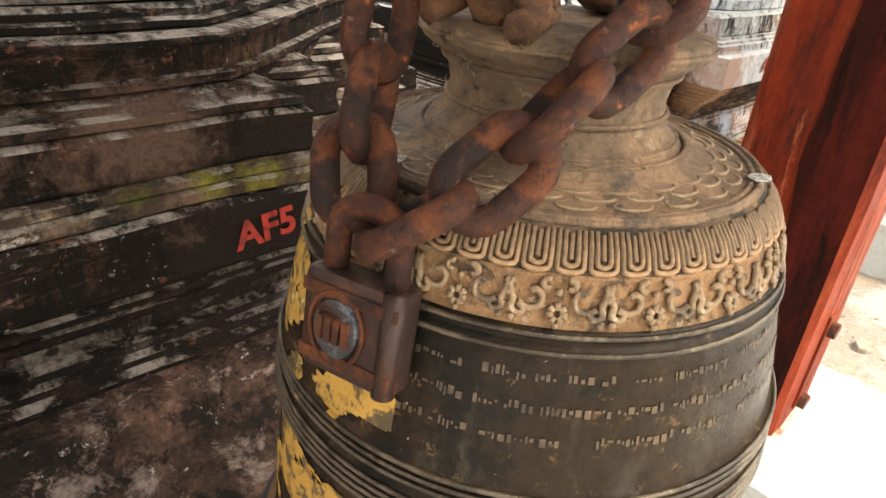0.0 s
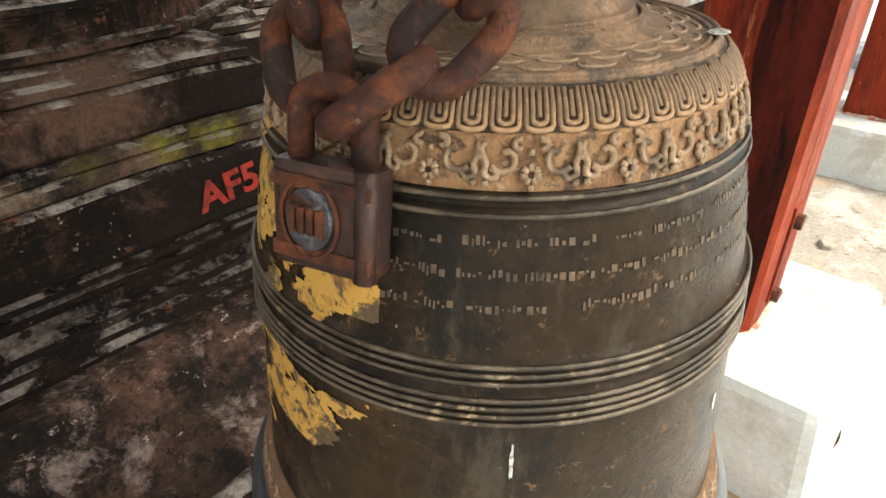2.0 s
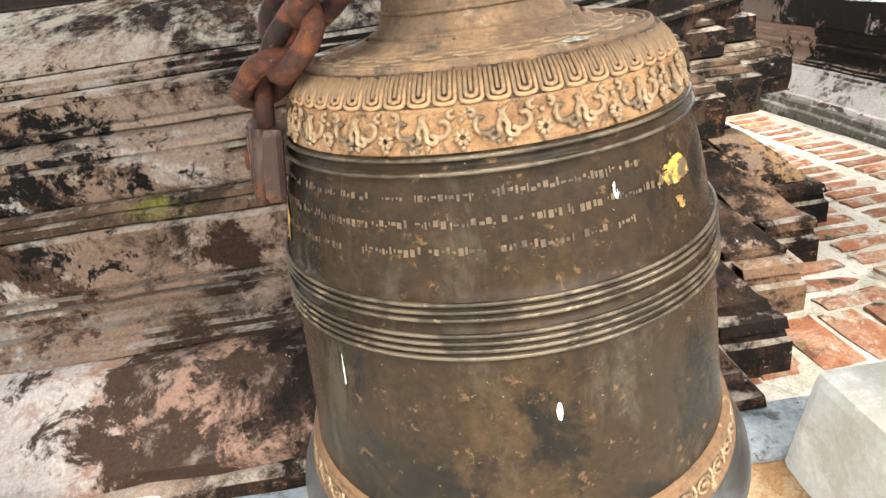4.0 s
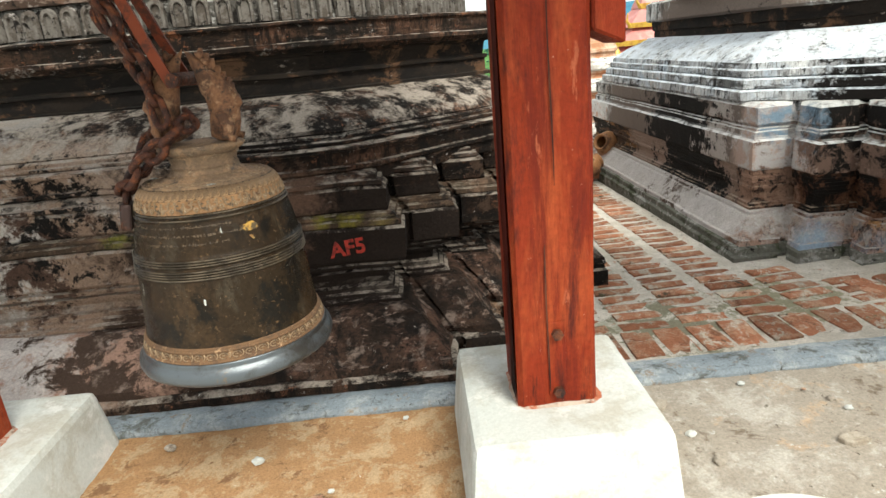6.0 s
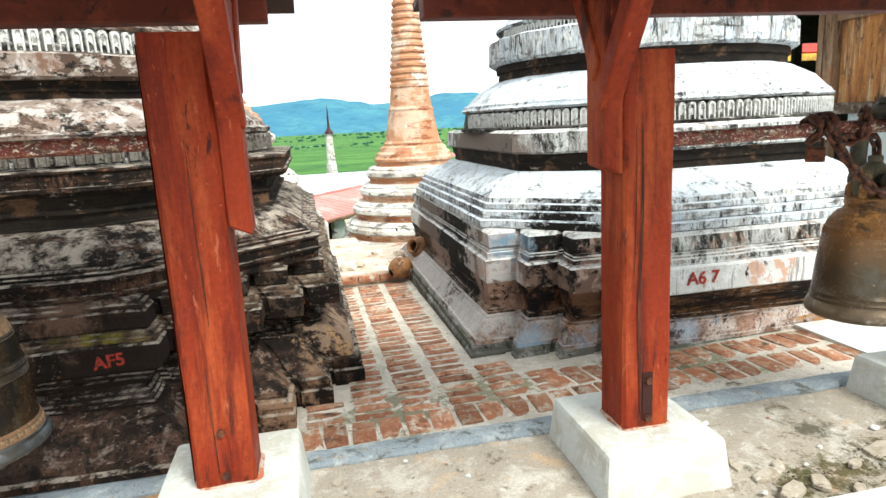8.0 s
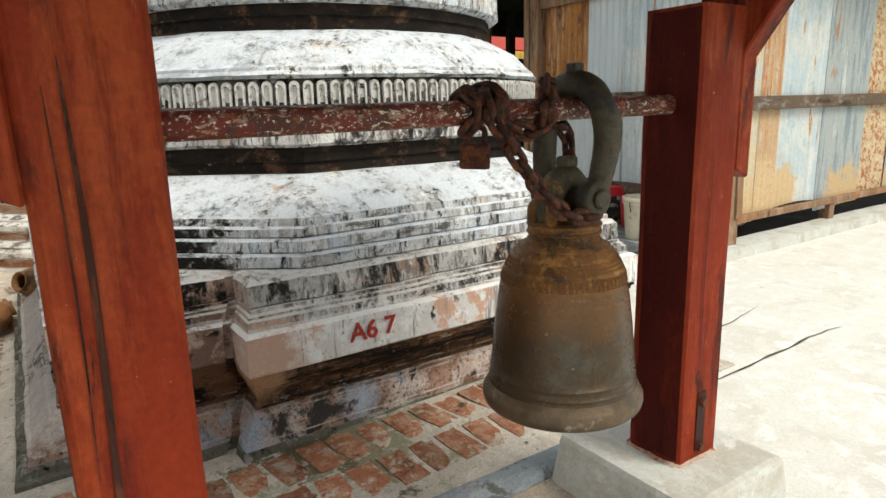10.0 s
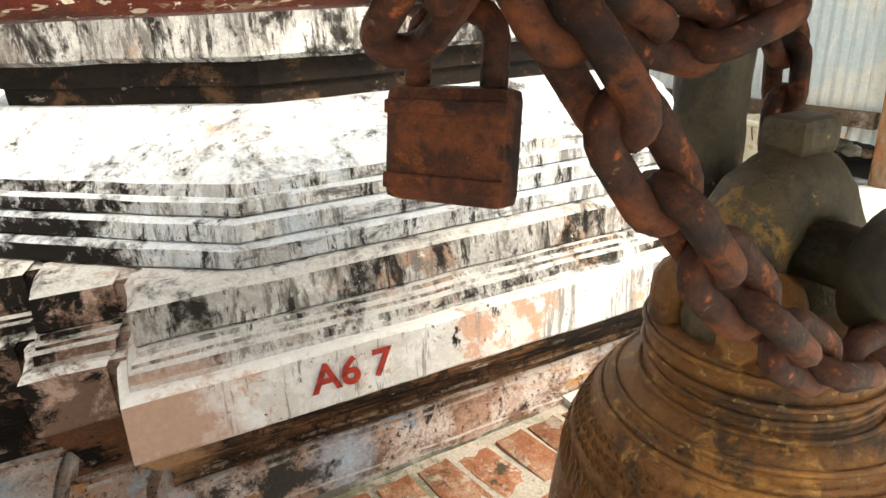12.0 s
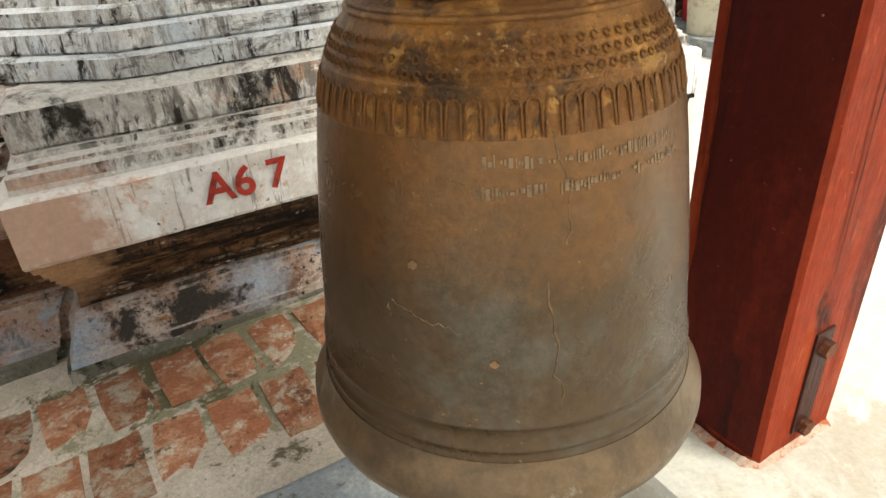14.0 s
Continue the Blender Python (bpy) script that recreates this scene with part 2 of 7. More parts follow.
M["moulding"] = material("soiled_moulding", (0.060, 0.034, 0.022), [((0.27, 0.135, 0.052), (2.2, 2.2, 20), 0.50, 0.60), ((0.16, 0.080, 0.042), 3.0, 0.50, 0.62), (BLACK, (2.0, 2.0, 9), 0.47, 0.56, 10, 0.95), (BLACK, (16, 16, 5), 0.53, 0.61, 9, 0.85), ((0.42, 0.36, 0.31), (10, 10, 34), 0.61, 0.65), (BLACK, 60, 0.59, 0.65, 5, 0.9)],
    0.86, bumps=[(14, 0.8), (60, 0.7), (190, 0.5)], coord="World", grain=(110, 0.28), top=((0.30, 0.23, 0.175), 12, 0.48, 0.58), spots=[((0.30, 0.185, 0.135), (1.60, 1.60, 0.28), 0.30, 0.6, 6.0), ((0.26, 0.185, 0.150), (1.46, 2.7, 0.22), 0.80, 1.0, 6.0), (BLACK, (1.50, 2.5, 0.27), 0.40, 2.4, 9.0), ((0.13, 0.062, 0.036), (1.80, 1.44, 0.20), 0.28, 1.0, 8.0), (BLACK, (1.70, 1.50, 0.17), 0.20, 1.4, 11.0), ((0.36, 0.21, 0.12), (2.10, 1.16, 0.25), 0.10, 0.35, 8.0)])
M["upper"] = material("upper_limewash", (0.22, 0.165, 0.140), [((0.38, 0.345, 0.325), 3.6, 0.52, 0.58), ((0.15, 0.085, 0.06), 5, 0.56, 0.60), ((0.07, 0.045, 0.034), (7, 7, 12), 0.51, 0.55, 10), (BLACK, (9, 9, 12), 0.56, 0.60, 10)], 0.88, bumps=[(16, 0.5), (90, 0.5)], coord="World", grain=(70, 0.2), top=((0.40, 0.36, 0.33), 10, 0.50, 0.58))
M["petal"] = material("limed_petal", (0.50, 0.49, 0.475), [((0.24, 0.23, 0.22), 22, 0.54, 0.59), (BLACK, 30, 0.60, 0.63), ((0.64, 0.63, 0.62), 16, 0.58, 0.62)], 0.88, bumps=[(60, 0.4)], coord="World", grain=(110, 0.15))
M["petal_dark"] = material("sooty_petal", (0.14, 0.125, 0.112), [((0.08, 0.066, 0.056), 16, 0.50, 0.56), (BLACK, 22, 0.57, 0.61), ((0.34, 0.31, 0.29), 16, 0.60, 0.64)], 0.88, bumps=[(60, 0.4)], coord="World", grain=(110, 0.2))
# Dark band behind the petals, so the gaps between them read black.
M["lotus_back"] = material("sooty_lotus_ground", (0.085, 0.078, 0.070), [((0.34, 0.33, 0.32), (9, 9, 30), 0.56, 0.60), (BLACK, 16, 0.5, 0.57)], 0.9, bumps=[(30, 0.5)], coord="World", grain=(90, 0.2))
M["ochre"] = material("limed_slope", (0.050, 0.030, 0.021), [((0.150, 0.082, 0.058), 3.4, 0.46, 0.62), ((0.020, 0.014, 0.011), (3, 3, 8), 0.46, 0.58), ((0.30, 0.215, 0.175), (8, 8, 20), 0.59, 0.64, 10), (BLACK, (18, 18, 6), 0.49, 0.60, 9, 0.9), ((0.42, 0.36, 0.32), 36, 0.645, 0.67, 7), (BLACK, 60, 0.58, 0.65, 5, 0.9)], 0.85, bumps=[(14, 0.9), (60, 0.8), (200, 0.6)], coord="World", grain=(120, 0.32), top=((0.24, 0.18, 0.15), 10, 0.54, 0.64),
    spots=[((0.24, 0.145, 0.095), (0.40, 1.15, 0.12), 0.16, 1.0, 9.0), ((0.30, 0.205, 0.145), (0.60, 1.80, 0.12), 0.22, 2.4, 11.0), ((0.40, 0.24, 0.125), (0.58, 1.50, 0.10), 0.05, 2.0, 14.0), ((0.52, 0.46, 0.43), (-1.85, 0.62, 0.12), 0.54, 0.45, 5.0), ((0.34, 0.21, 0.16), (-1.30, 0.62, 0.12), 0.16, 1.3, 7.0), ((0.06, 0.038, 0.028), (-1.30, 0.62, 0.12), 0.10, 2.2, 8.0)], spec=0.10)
M["moss"] = material("moss_ledge", (0.060, 0.040, 0.027), [((0.15, 0.095, 0.065), 6, 0.49, 0.58), ((0.42, 0.36, 0.30), (9, 9, 20), 0.61, 0.65), (BLACK, (9, 9, 5), 0.52, 0.60)], 0.9, bumps=[(30, 0.8), (140, 0.6)], coord="World", grain=(110, 0.3), top=((0.28, 0.23, 0.18), 12, 0.50, 0.58), spots=[((0.42, 0.38, 0.02), (-0.44, 0.88, 0.490), -0.035, 0.16, 24.0), ((0.36, 0.34, 0.02), (-0.55, 0.88, 0.495), -0.04, 0.16, 24.0), ((0.27, 0.20, 0.07), (-0.34, 0.85, 0.478), -0.04, 0.20, 20.0), ((0.20, 0.20, 0.02), (-0.68, 0.89, 0.495), -0.05, 0.16, 24.0), ((0.26, 0.25, 0.04), (-1.26, 0.87, 0.49), -0.03, 0.36, 22.0), ((0.45, 0.33, 0.22), (-0.80, 0.87, 0.485), -0.05, 0.24, 20.0)])
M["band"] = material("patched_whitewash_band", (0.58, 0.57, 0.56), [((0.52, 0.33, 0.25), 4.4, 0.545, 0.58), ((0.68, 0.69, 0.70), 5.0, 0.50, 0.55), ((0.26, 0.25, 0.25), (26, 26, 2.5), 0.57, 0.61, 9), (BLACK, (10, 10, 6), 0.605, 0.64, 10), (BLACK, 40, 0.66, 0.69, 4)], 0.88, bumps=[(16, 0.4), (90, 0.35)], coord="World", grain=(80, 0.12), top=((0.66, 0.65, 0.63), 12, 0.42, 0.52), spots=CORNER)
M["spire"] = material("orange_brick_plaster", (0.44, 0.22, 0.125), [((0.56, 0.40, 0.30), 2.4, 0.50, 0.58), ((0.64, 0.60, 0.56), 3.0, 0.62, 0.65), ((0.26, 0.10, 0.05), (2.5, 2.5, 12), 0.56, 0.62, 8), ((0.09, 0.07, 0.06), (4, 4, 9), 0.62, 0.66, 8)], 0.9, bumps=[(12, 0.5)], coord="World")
M["wood"] = material("red_painted_timber", (0.185, 0.023, 0.008), [((0.27, 0.050, 0.016), (5, 5, 1.2), 0.50, 0.62), ((0.115, 0.014, 0.007), (9, 9, 0.8), 0.52, 0.64), ((0.06, 0.011, 0.007), (11, 11, 0.55), 0.0, 0.006, 6, 0.5, "vein"), ((0.060, 0.012, 0.008), (5, 5, 1.1), 0.545, 0.63, 9), ((0.030, 0.009, 0.007), (9, 9, 1.8), 0.62, 0.66, 9), ((0.32, 0.085, 0.04), (30, 30, 6), 0.63, 0.67, 6, 0.8), ((0.50, 0.30, 0.22), 60, 0.675, 0.69)],
    0.55, bumps=[((40, 40, 3), 0.45), ((14, 14, 1.2), 0.3), (120, 0.2)], coord="World", spec=0.10, grain=(60, 0.2), rough_noise=(9, 0.38, 0.7))
M["tar"] = material("dark_timber_stain", (0.030, 0.008, 0.006), [((0.07, 0.016, 0.010), (6, 6, 1), 0.5, 0.7)], 0.5, bumps=[((60, 60, 5), 0.4)], spec=0.2)
M["split"] = material("weathered_split", (0.045, 0.018, 0.013), [((0.10, 0.035, 0.02), (30, 30, 4), 0.5, 0.58), ((0.02, 0.012, 0.01), (40, 40, 6), 0.54, 0.6)], 0.9, bumps=[((80, 80, 8), 0.6)], coord="World")
# Darker copy of the red timber: the roof's shade painted into the beams.
M["wood_shaded"] = material("dull_red_timber", (0.085, 0.015, 0.008), [((0.14, 0.026, 0.012), (5, 5, 5), 0.5, 0.62), ((0.022, 0.007, 0.006), (9, 9, 9), 0.54, 0.64)], 0.6, bumps=[(60, 0.3)], coord="World", spec=0.2)
M["pipe"] = material("peeling_red_pipe", (0.125, 0.016, 0.008), [((0.060, 0.018, 0.011), 14, 0.49, 0.57), ((0.24, 0.06, 0.018), 20, 0.58, 0.65), ((0.30, 0.21, 0.14), (30, 55, 55), 0.575, 0.60, 4, 0.8), ((0.60, 0.53, 0.43), (42, 90, 90), 0.605, 0.625, 3), ((0.72, 0.68, 0.60), (120, 160, 160), 0.635, 0.65, 3)], 0.42, bumps=[(45, 0.5), (200, 0.4)], spec=0.35, grain=(120, 0.25))
M["rust"] = material("rusty_iron", (0.055, 0.020, 0.013), [((0.15, 0.046, 0.018), 20, 0.48, 0.60), ((0.020, 0.011, 0.010), 24, 0.54, 0.63), ((0.30, 0.085, 0.022), 26, 0.585, 0.64, 8, 0.9), ((0.20, 0.13, 0.10), 120, 0.64, 0.68, 5, 0.7)], 0.58, 0.25, bumps=[(50, 0.4), (160, 0.5), (400, 0.4)], grain=(170, 0.3), spec=0.3)
M["lock"] = material("worn_steel_lock", (0.045, 0.026, 0.022), [((0.12, 0.05, 0.03), 30, 0.52, 0.66), ((0.20, 0.21, 0.23), 22, 0.60, 0.70)], 0.38, 0.6, bumps=[(90, 0.3)])
M["emblem"] = material("worn_emblem", (0.060, 0.062, 0.070), [((0.17, 0.18, 0.20), 40, 0.52, 0.62), ((0.06, 0.028, 0.018), 50, 0.55, 0.62)], 0.30, 0.75, bumps=[(90, 0.4)])
M["bronze"] = material("dark_bronze", (0.024, 0.0150, 0.0082), [((0.042, 0.025, 0.013), 6, 0.48, 0.60), ((0.010, 0.008, 0.006), 9, 0.49, 0.58), ((0.056, 0.045, 0.031), (14, 14, 4), 0.57, 0.66, 8, 0.6), ((0.11, 0.064, 0.032), 70, 0.61, 0.65, 6, 0.8), ((0.40, 0.36, 0.29), 170, 0.665, 0.69)], 0.28, 0.0, bumps=[(30, 0.10), (120, 0.16), (300, 0.16)], rough_noise=(8, 0.14, 0.34), spec=0.10, grain=(110, 0.30))
M["dust"] = material("dusty_relief", (0.36, 0.200, 0.095), [((0.24, 0.125, 0.058), 24, 0.48, 0.60), ((0.070, 0.045, 0.030), 34, 0.56, 0.63, 6, 0.85), ((0.50, 0.37, 0.24), 46, 0.60, 0.66)], 0.75, 0.0, bumps=[(60, 0.4), (130, 0.7)], grain=(150, 0.26))
M["dust_dark"] = material("dusty_relief_ground", (0.15, 0.080, 0.038), [((0.10, 0.055, 0.03), 34, 0.5, 0.58), ((0.36, 0.22, 0.12), 50, 0.58, 0.63)], 0.78, bumps=[(110, 0.6)], grain=(150, 0.25))
M["dust_grey"] = material("grey_dust", (0.200, 0.128, 0.078), [((0.33, 0.200, 0.112), 14, 0.48, 0.60), ((0.100, 0.072, 0.052), 20, 0.54, 0.63), ((0.42, 0.31, 0.21), 40, 0.60, 0.65), ((0.05, 0.035, 0.025), 60, 0.61, 0.66)], 0.72, bumps=[(60, 0.5), (170, 0.7)], grain=(150, 0.30))
M["ringedge"] = material("worn_ring_edge", (0.115, 0.088, 0.060), [((0.040, 0.030, 0.020), 18, 0.48, 0.56), ((0.30, 0.22, 0.13), 40, 0.60, 0.66)], 0.32, 0.4, bumps=[(120, 0.3)], spec=0.4)
M["brass"] = material("worn_rim_bronze", (0.11, 0.12, 0.13), [((0.06, 0.055, 0.05), 9, 0.5, 0.65), ((0.20, 0.13, 0.07), 14, 0.6, 0.7)], 0.34, 0.7, bumps=[(60, 0.15)])
M["bronze_b"] = material("brown_bronze", (0.058, 0.034, 0.015), [((0.034, 0.023, 0.012), 4, 0.48, 0.64), ((0.105, 0.052, 0.016), 5, 0.53, 0.66), ((0.070, 0.062, 0.047), 3.4, 0.56, 0.68), ((0.34, 0.21, 0.085), 110, 0.655, 0.68), ((0.05, 0.15, 0.12), 14, 0.71, 0.73)], 0.28, 0.45, bumps=[(40, 0.10), (150, 0.22)], rough_noise=(7, 0.17, 0.34), grain=(120, 0.28), spec=0.5,
    spots=[((0.15, 0.066, 0.018), (0, 0, 0.84), 0.165, 0.18, 18.0)])
# The last, finest layer paints bright glints into the ochre.
M["gilt"] = material("ochre_bronze", (0.24, 0.098, 0.022), [((0.46, 0.205, 0.045), 7, 0.50, 0.62), ((0.125, 0.078, 0.052), 5, 0.50, 0.62), ((0.085, 0.042, 0.018), 16, 0.52, 0.61), ((0.52, 0.28, 0.08), 40, 0.57, 0.63), ((0.70, 0.50, 0.24), 130, 0.61, 0.65)], 0.29, 0.30, bumps=[(50, 0.6), (110, 0.9), (260, 0.7)], grain=(160, 0.34), spec=0.6)
M["lug"] = material("ochre_brown_lug", (0.080, 0.062, 0.034), [((0.040, 0.034, 0.022), 14, 0.50, 0.58), ((0.24, 0.14, 0.040), 12, 0.57, 0.62), ((0.40, 0.27, 0.10), 34, 0.63, 0.67), ((0.34, 0.33, 0.29), 50, 0.68, 0.70)], 0.45, 0.3, bumps=[(50, 0.4), (160, 0.4)], grain=(120, 0.25))
M["horn"] = material("green_brown_bronze", (0.060, 0.050, 0.030), [((0.028, 0.025, 0.018), 16, 0.48, 0.58), ((0.14, 0.085, 0.032), 14, 0.60, 0.66), ((0.32, 0.31, 0.28), 50, 0.67, 0.70)], 0.45, 0.3, bumps=[(50, 0.4), (160, 0.3)], grain=(120, 0.25))
M["yellow"] = material("yellow_paint", (0.47, 0.262, 0.048), [((0.08, 0.052, 0.024), 55, 0.51, 0.55), ((0.60, 0.44, 0.17), 30, 0.57, 0.64), ((0.27, 0.12, 0.03), 24, 0.58, 0.63), ((0.05, 0.035, 0.02), 110, 0.60, 0.63)], 0.6, bumps=[(90, 0.5)])
M["chalk"] = material("white_droppings", (0.46, 0.46, 0.43), [((0.2, 0.19, 0.16), 120, 0.5, 0.57)], 0.8)
M["script"] = material("engraved_script", (0.095, 0.060, 0.033), [((0.035, 0.024, 0.016), 40, 0.48, 0.60), ((0.20, 0.12, 0.06), 70, 0.60, 0.66)], 0.6)
M["redpaint"] = material("red_paint", (0.37, 0.030, 0.016), [((0.17, 0.018, 0.013), 34, 0.50, 0.60), ((0.05, 0.028, 0.022), 46, 0.585, 0.63)], 0.75, grain=(120, 0.25))
# ground
M["cement"] = material("cast_cement", (0.50, 0.51, 0.485), [((0.42, 0.40, 0.35), 5, 0.48, 0.60), ((0.60, 0.59, 0.56), 9, 0.55, 0.64), ((0.20, 0.17, 0.13), 34, 0.68, 0.71), ((0.15, 0.12, 0.09), 6, 0.68, 0.71, 9), ((0.36, 0.17, 0.10), 7, 0.675, 0.72, 9, 0.8)], 0.85, bumps=[(14, 0.2), (150, 0.25)], coord="World", grain=(110, 0.12))
M["fillet"] = material("stained_mortar", (0.42, 0.33, 0.27), [((0.34, 0.10, 0.05), 14, 0.50, 0.57), ((0.14, 0.08, 0.05), 22, 0.58, 0.63)], 0.9, bumps=[(60, 0.6)], coord="World", grain=(110, 0.25))
M["slab"] = material("pale_paving", (0.60, 0.59, 0.555), [((0.55, 0.53, 0.49), 2.2, 0.52, 0.60), ((0.42, 0.33, 0.24), 3.2, 0.67, 0.72, 9, 0.7), ((0.67, 0.67, 0.65), 9, 0.53, 0.60), ((0.36, 0.33, 0.28), 13, 0.66, 0.70, 9, 0.7), ((0.2, 0.17, 0.14), 34, 0.69, 0.72)], 0.85, bumps=[(9, 0.25), (130, 0.3)], coord="World", grain=(90, 0.12))
M["rough"] = material("rough_screed", (0.33, 0.285, 0.235), [((0.45, 0.41, 0.36), 5, 0.50, 0.60), ((0.18, 0.140, 0.105), 9, 0.57, 0.64), ((0.44, 0.32, 0.22), 4, 0.58, 0.64), ((0.52, 0.50, 0.46), 20, 0.62, 0.67), ((0.08, 0.065, 0.045), 40, 0.63, 0.67)], 0.95, bumps=[(22, 0.7), (90, 0.6)], coord="World", grain=(120, 0.26), spots=[((0.085, 0.075, 0.035), (2.10, -0.22, 0.0), 0.06, 1.1, 12.0), ((0.10, 0.082, 0.042), (2.32, -0.22, 0.0), 0.06, 1.1, 12.0), ((0.12, 0.090, 0.055), (2.60, -0.18, 0.0), 0.06, 1.1, 12.0), ((0.10, 0.090, 0.065), (2.42, 0.10, 0.0), 0.02, 0.8, 16.0), ((0.10, 0.085, 0.06), (2.82, 0.0, 0.0), 0.05, 0.8, 12.0)])
M["flake"] = material("pale_cement_flake", (0.37, 0.32, 0.26), [((0.28, 0.23, 0.175), 18, 0.50, 0.60), ((0.46, 0.43, 0.38), 30, 0.57, 0.64)], 0.92, bumps=[(60, 0.5)], coord="World", grain=(120, 0.22))
M["sand"] = material("sandy_fill", (0.38, 0.215, 0.105), [((0.46, 0.32, 0.19), 9, 0.50, 0.57), ((0.23, 0.125, 0.065), 13, 0.57, 0.62), ((0.62, 0.55, 0.45), 40, 0.66, 0.69), ((0.12, 0.07, 0.04), 50, 0.65, 0.68)], 0.95, bumps=[(30, 0.8), (140, 0.7)], coord="World", grain=(150, 0.3))
M["kerb"] = material("blue_grey_kerb", (0.24, 0.275, 0.305), [((0.36, 0.385, 0.40), 5, 0.50, 0.60), ((0.10, 0.10, 0.09), 8, 0.54, 0.62, 9, 0.9), ((0.26, 0.20, 0.145), 12, 0.58, 0.65), ((0.05, 0.05, 0.04), 40, 0.61, 0.66)], 0.9, bumps=[(20, 0.8), (120, 0.6)], coord="World", grain=(120, 0.28))
M["mortar"] = material("old_mortar", (0.57, 0.51, 0.435), [((0.42, 0.405, 0.32), 3.0, 0.55, 0.63), ((0.68, 0.62, 0.55), 7, 0.48, 0.58), ((0.16, 0.14, 0.10), 9, 0.615, 0.67), ((0.42, 0.21, 0.13), 11, 0.61, 0.66), ((0.10, 0.085, 0.06), 50, 0.62, 0.67)], 0.95, bumps=[(26, 0.9), (90, 0.8), (220, 0.6)], coord="World", grain=(130, 0.26), spots=[((0.33, 0.32, 0.22), (2.45, 1.05, 0.0), 0.22, 2.2, 9.0), ((0.17, 0.155, 0.095), (2.30, 1.16, 0.0), 0.10, 2.4, 11.0), ((0.30, 0.28, 0.19), (1.30, 1.10, 0.0), 0.12, 2.2, 9.0), ((0.26, 0.24, 0.17), (0.75, 0.95, 0.0), 0.14, 2.4, 9.0)])
M["brick"] = material("worn_red_brick", (0.40, 0.165, 0.092), [((0.50, 0.29, 0.19), 14, 0.49, 0.58), ((0.21, 0.090, 0.052), 7, 0.56, 0.64), ((0.56, 0.48, 0.39), 14, 0.535, 0.60), ((0.085, 0.068, 0.046), 7, 0.60, 0.65), ((0.20, 0.19, 0.11), 5, 0.62, 0.66, 8, 0.7), ((0.06, 0.045, 0.03), 60, 0.62, 0.67)], 0.9, bumps=[(30, 0.9), (90, 0.8), (220, 0.6)], coord="World", spread=0.34, grain=(130, 0.30))
M["land"] = material("green_land", (0.055, 0.155, 0.028), [((0.10, 0.21, 0.045), (0.02, 0.11, 0.02), 0.45, 0.58), ((0.022, 0.075, 0.020), (0.03, 0.16, 0.03), 0.51, 0.58, 9), ((0.020, 0.060, 0.022), (0.004, 0.05, 0.02), 0.56, 0.60, 9), ((0.20, 0.22, 0.12), (0.006, 0.03, 0.01), 0.62, 0.66)], 0.95, coord="World")
# The hills' blue is distance haze painted into their colour.
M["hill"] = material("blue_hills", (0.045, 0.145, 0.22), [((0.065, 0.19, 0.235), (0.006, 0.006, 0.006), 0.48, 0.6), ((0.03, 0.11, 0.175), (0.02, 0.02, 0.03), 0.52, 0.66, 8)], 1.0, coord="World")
M["leaf"] = material("far_foliage", (0.025, 0.085, 0.060), [((0.04, 0.12, 0.06), 0.4, 0.5, 0.62)], 0.9, coord="World")
M["relief"] = material("raised_relief", (0.270, 0.178, 0.102), [((0.40, 0.28, 0.17), 34, 0.52, 0.60), ((0.10, 0.068, 0.042), 26, 0.56, 0.64, 6), ((0.50, 0.42, 0.33), 120, 0.61, 0.65)], 0.6, 0.0, bumps=[(140, 0.5)], grain=(160, 0.3))
M["petal_relief"] = material("dusty_petal_relief", (0.34, 0.205, 0.105), [((0.20, 0.125, 0.070), 26, 0.5, 0.58), ((0.45, 0.36, 0.26), 40, 0.58, 0.64), ((0.05, 0.036, 0.025), 50, 0.60, 0.65)], 0.6, 0.0, bumps=[(140, 0.5)], grain=(160, 0.25))
M["petal_ground"] = material("dark_petal_ground", (0.120, 0.074, 0.043), [((0.030, 0.022, 0.016), 40, 0.48, 0.57), ((0.25, 0.15, 0.075), 36, 0.58, 0.64)], 0.75, bumps=[(120, 0.6)], grain=(150, 0.3))
M["crown"] = material("rusty_dusty_crown", (0.23, 0.105, 0.050), [((0.11, 0.050, 0.028), 24, 0.48, 0.58), ((0.35, 0.20, 0.11), 30, 0.56, 0.63), ((0.035, 0.022, 0.016), 36, 0.58, 0.64)], 0.75, bumps=[(70, 0.7), (190, 0.6)], grain=(150, 0.3))
M["orange"] = material("orange_rust_strap", (0.16, 0.034, 0.013), [((0.07, 0.022, 0.013), 18, 0.52, 0.60)], 0.6, 0.1, bumps=[(70, 0.3)], spec=0.2)
M["rim_b"] = material("worn_rim", (0.115, 0.078, 0.045), [((0.07, 0.048, 0.03), 10, 0.46, 0.60), ((0.24, 0.22, 0.19), 8, 0.58, 0.66)], 0.34, 0.4, bumps=[(60, 0.2)], grain=(90, 0.2))
M["script_b"] = material("scratched_script", (0.15, 0.10, 0.055), [((0.08, 0.05, 0.028), 70, 0.5, 0.6)], 0.65)
M["scratch"] = material("pale_scratch", (0.15, 0.090, 0.042), [((0.07, 0.044, 0.024), 50, 0.48, 0.58), ((0.30, 0.20, 0.11), 90, 0.60, 0.65)], 0.5, 0.2)
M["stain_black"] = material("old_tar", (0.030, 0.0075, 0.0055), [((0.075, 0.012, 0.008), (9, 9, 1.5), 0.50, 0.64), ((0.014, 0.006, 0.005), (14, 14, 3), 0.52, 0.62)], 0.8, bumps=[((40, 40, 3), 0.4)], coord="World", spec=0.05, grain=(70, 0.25))
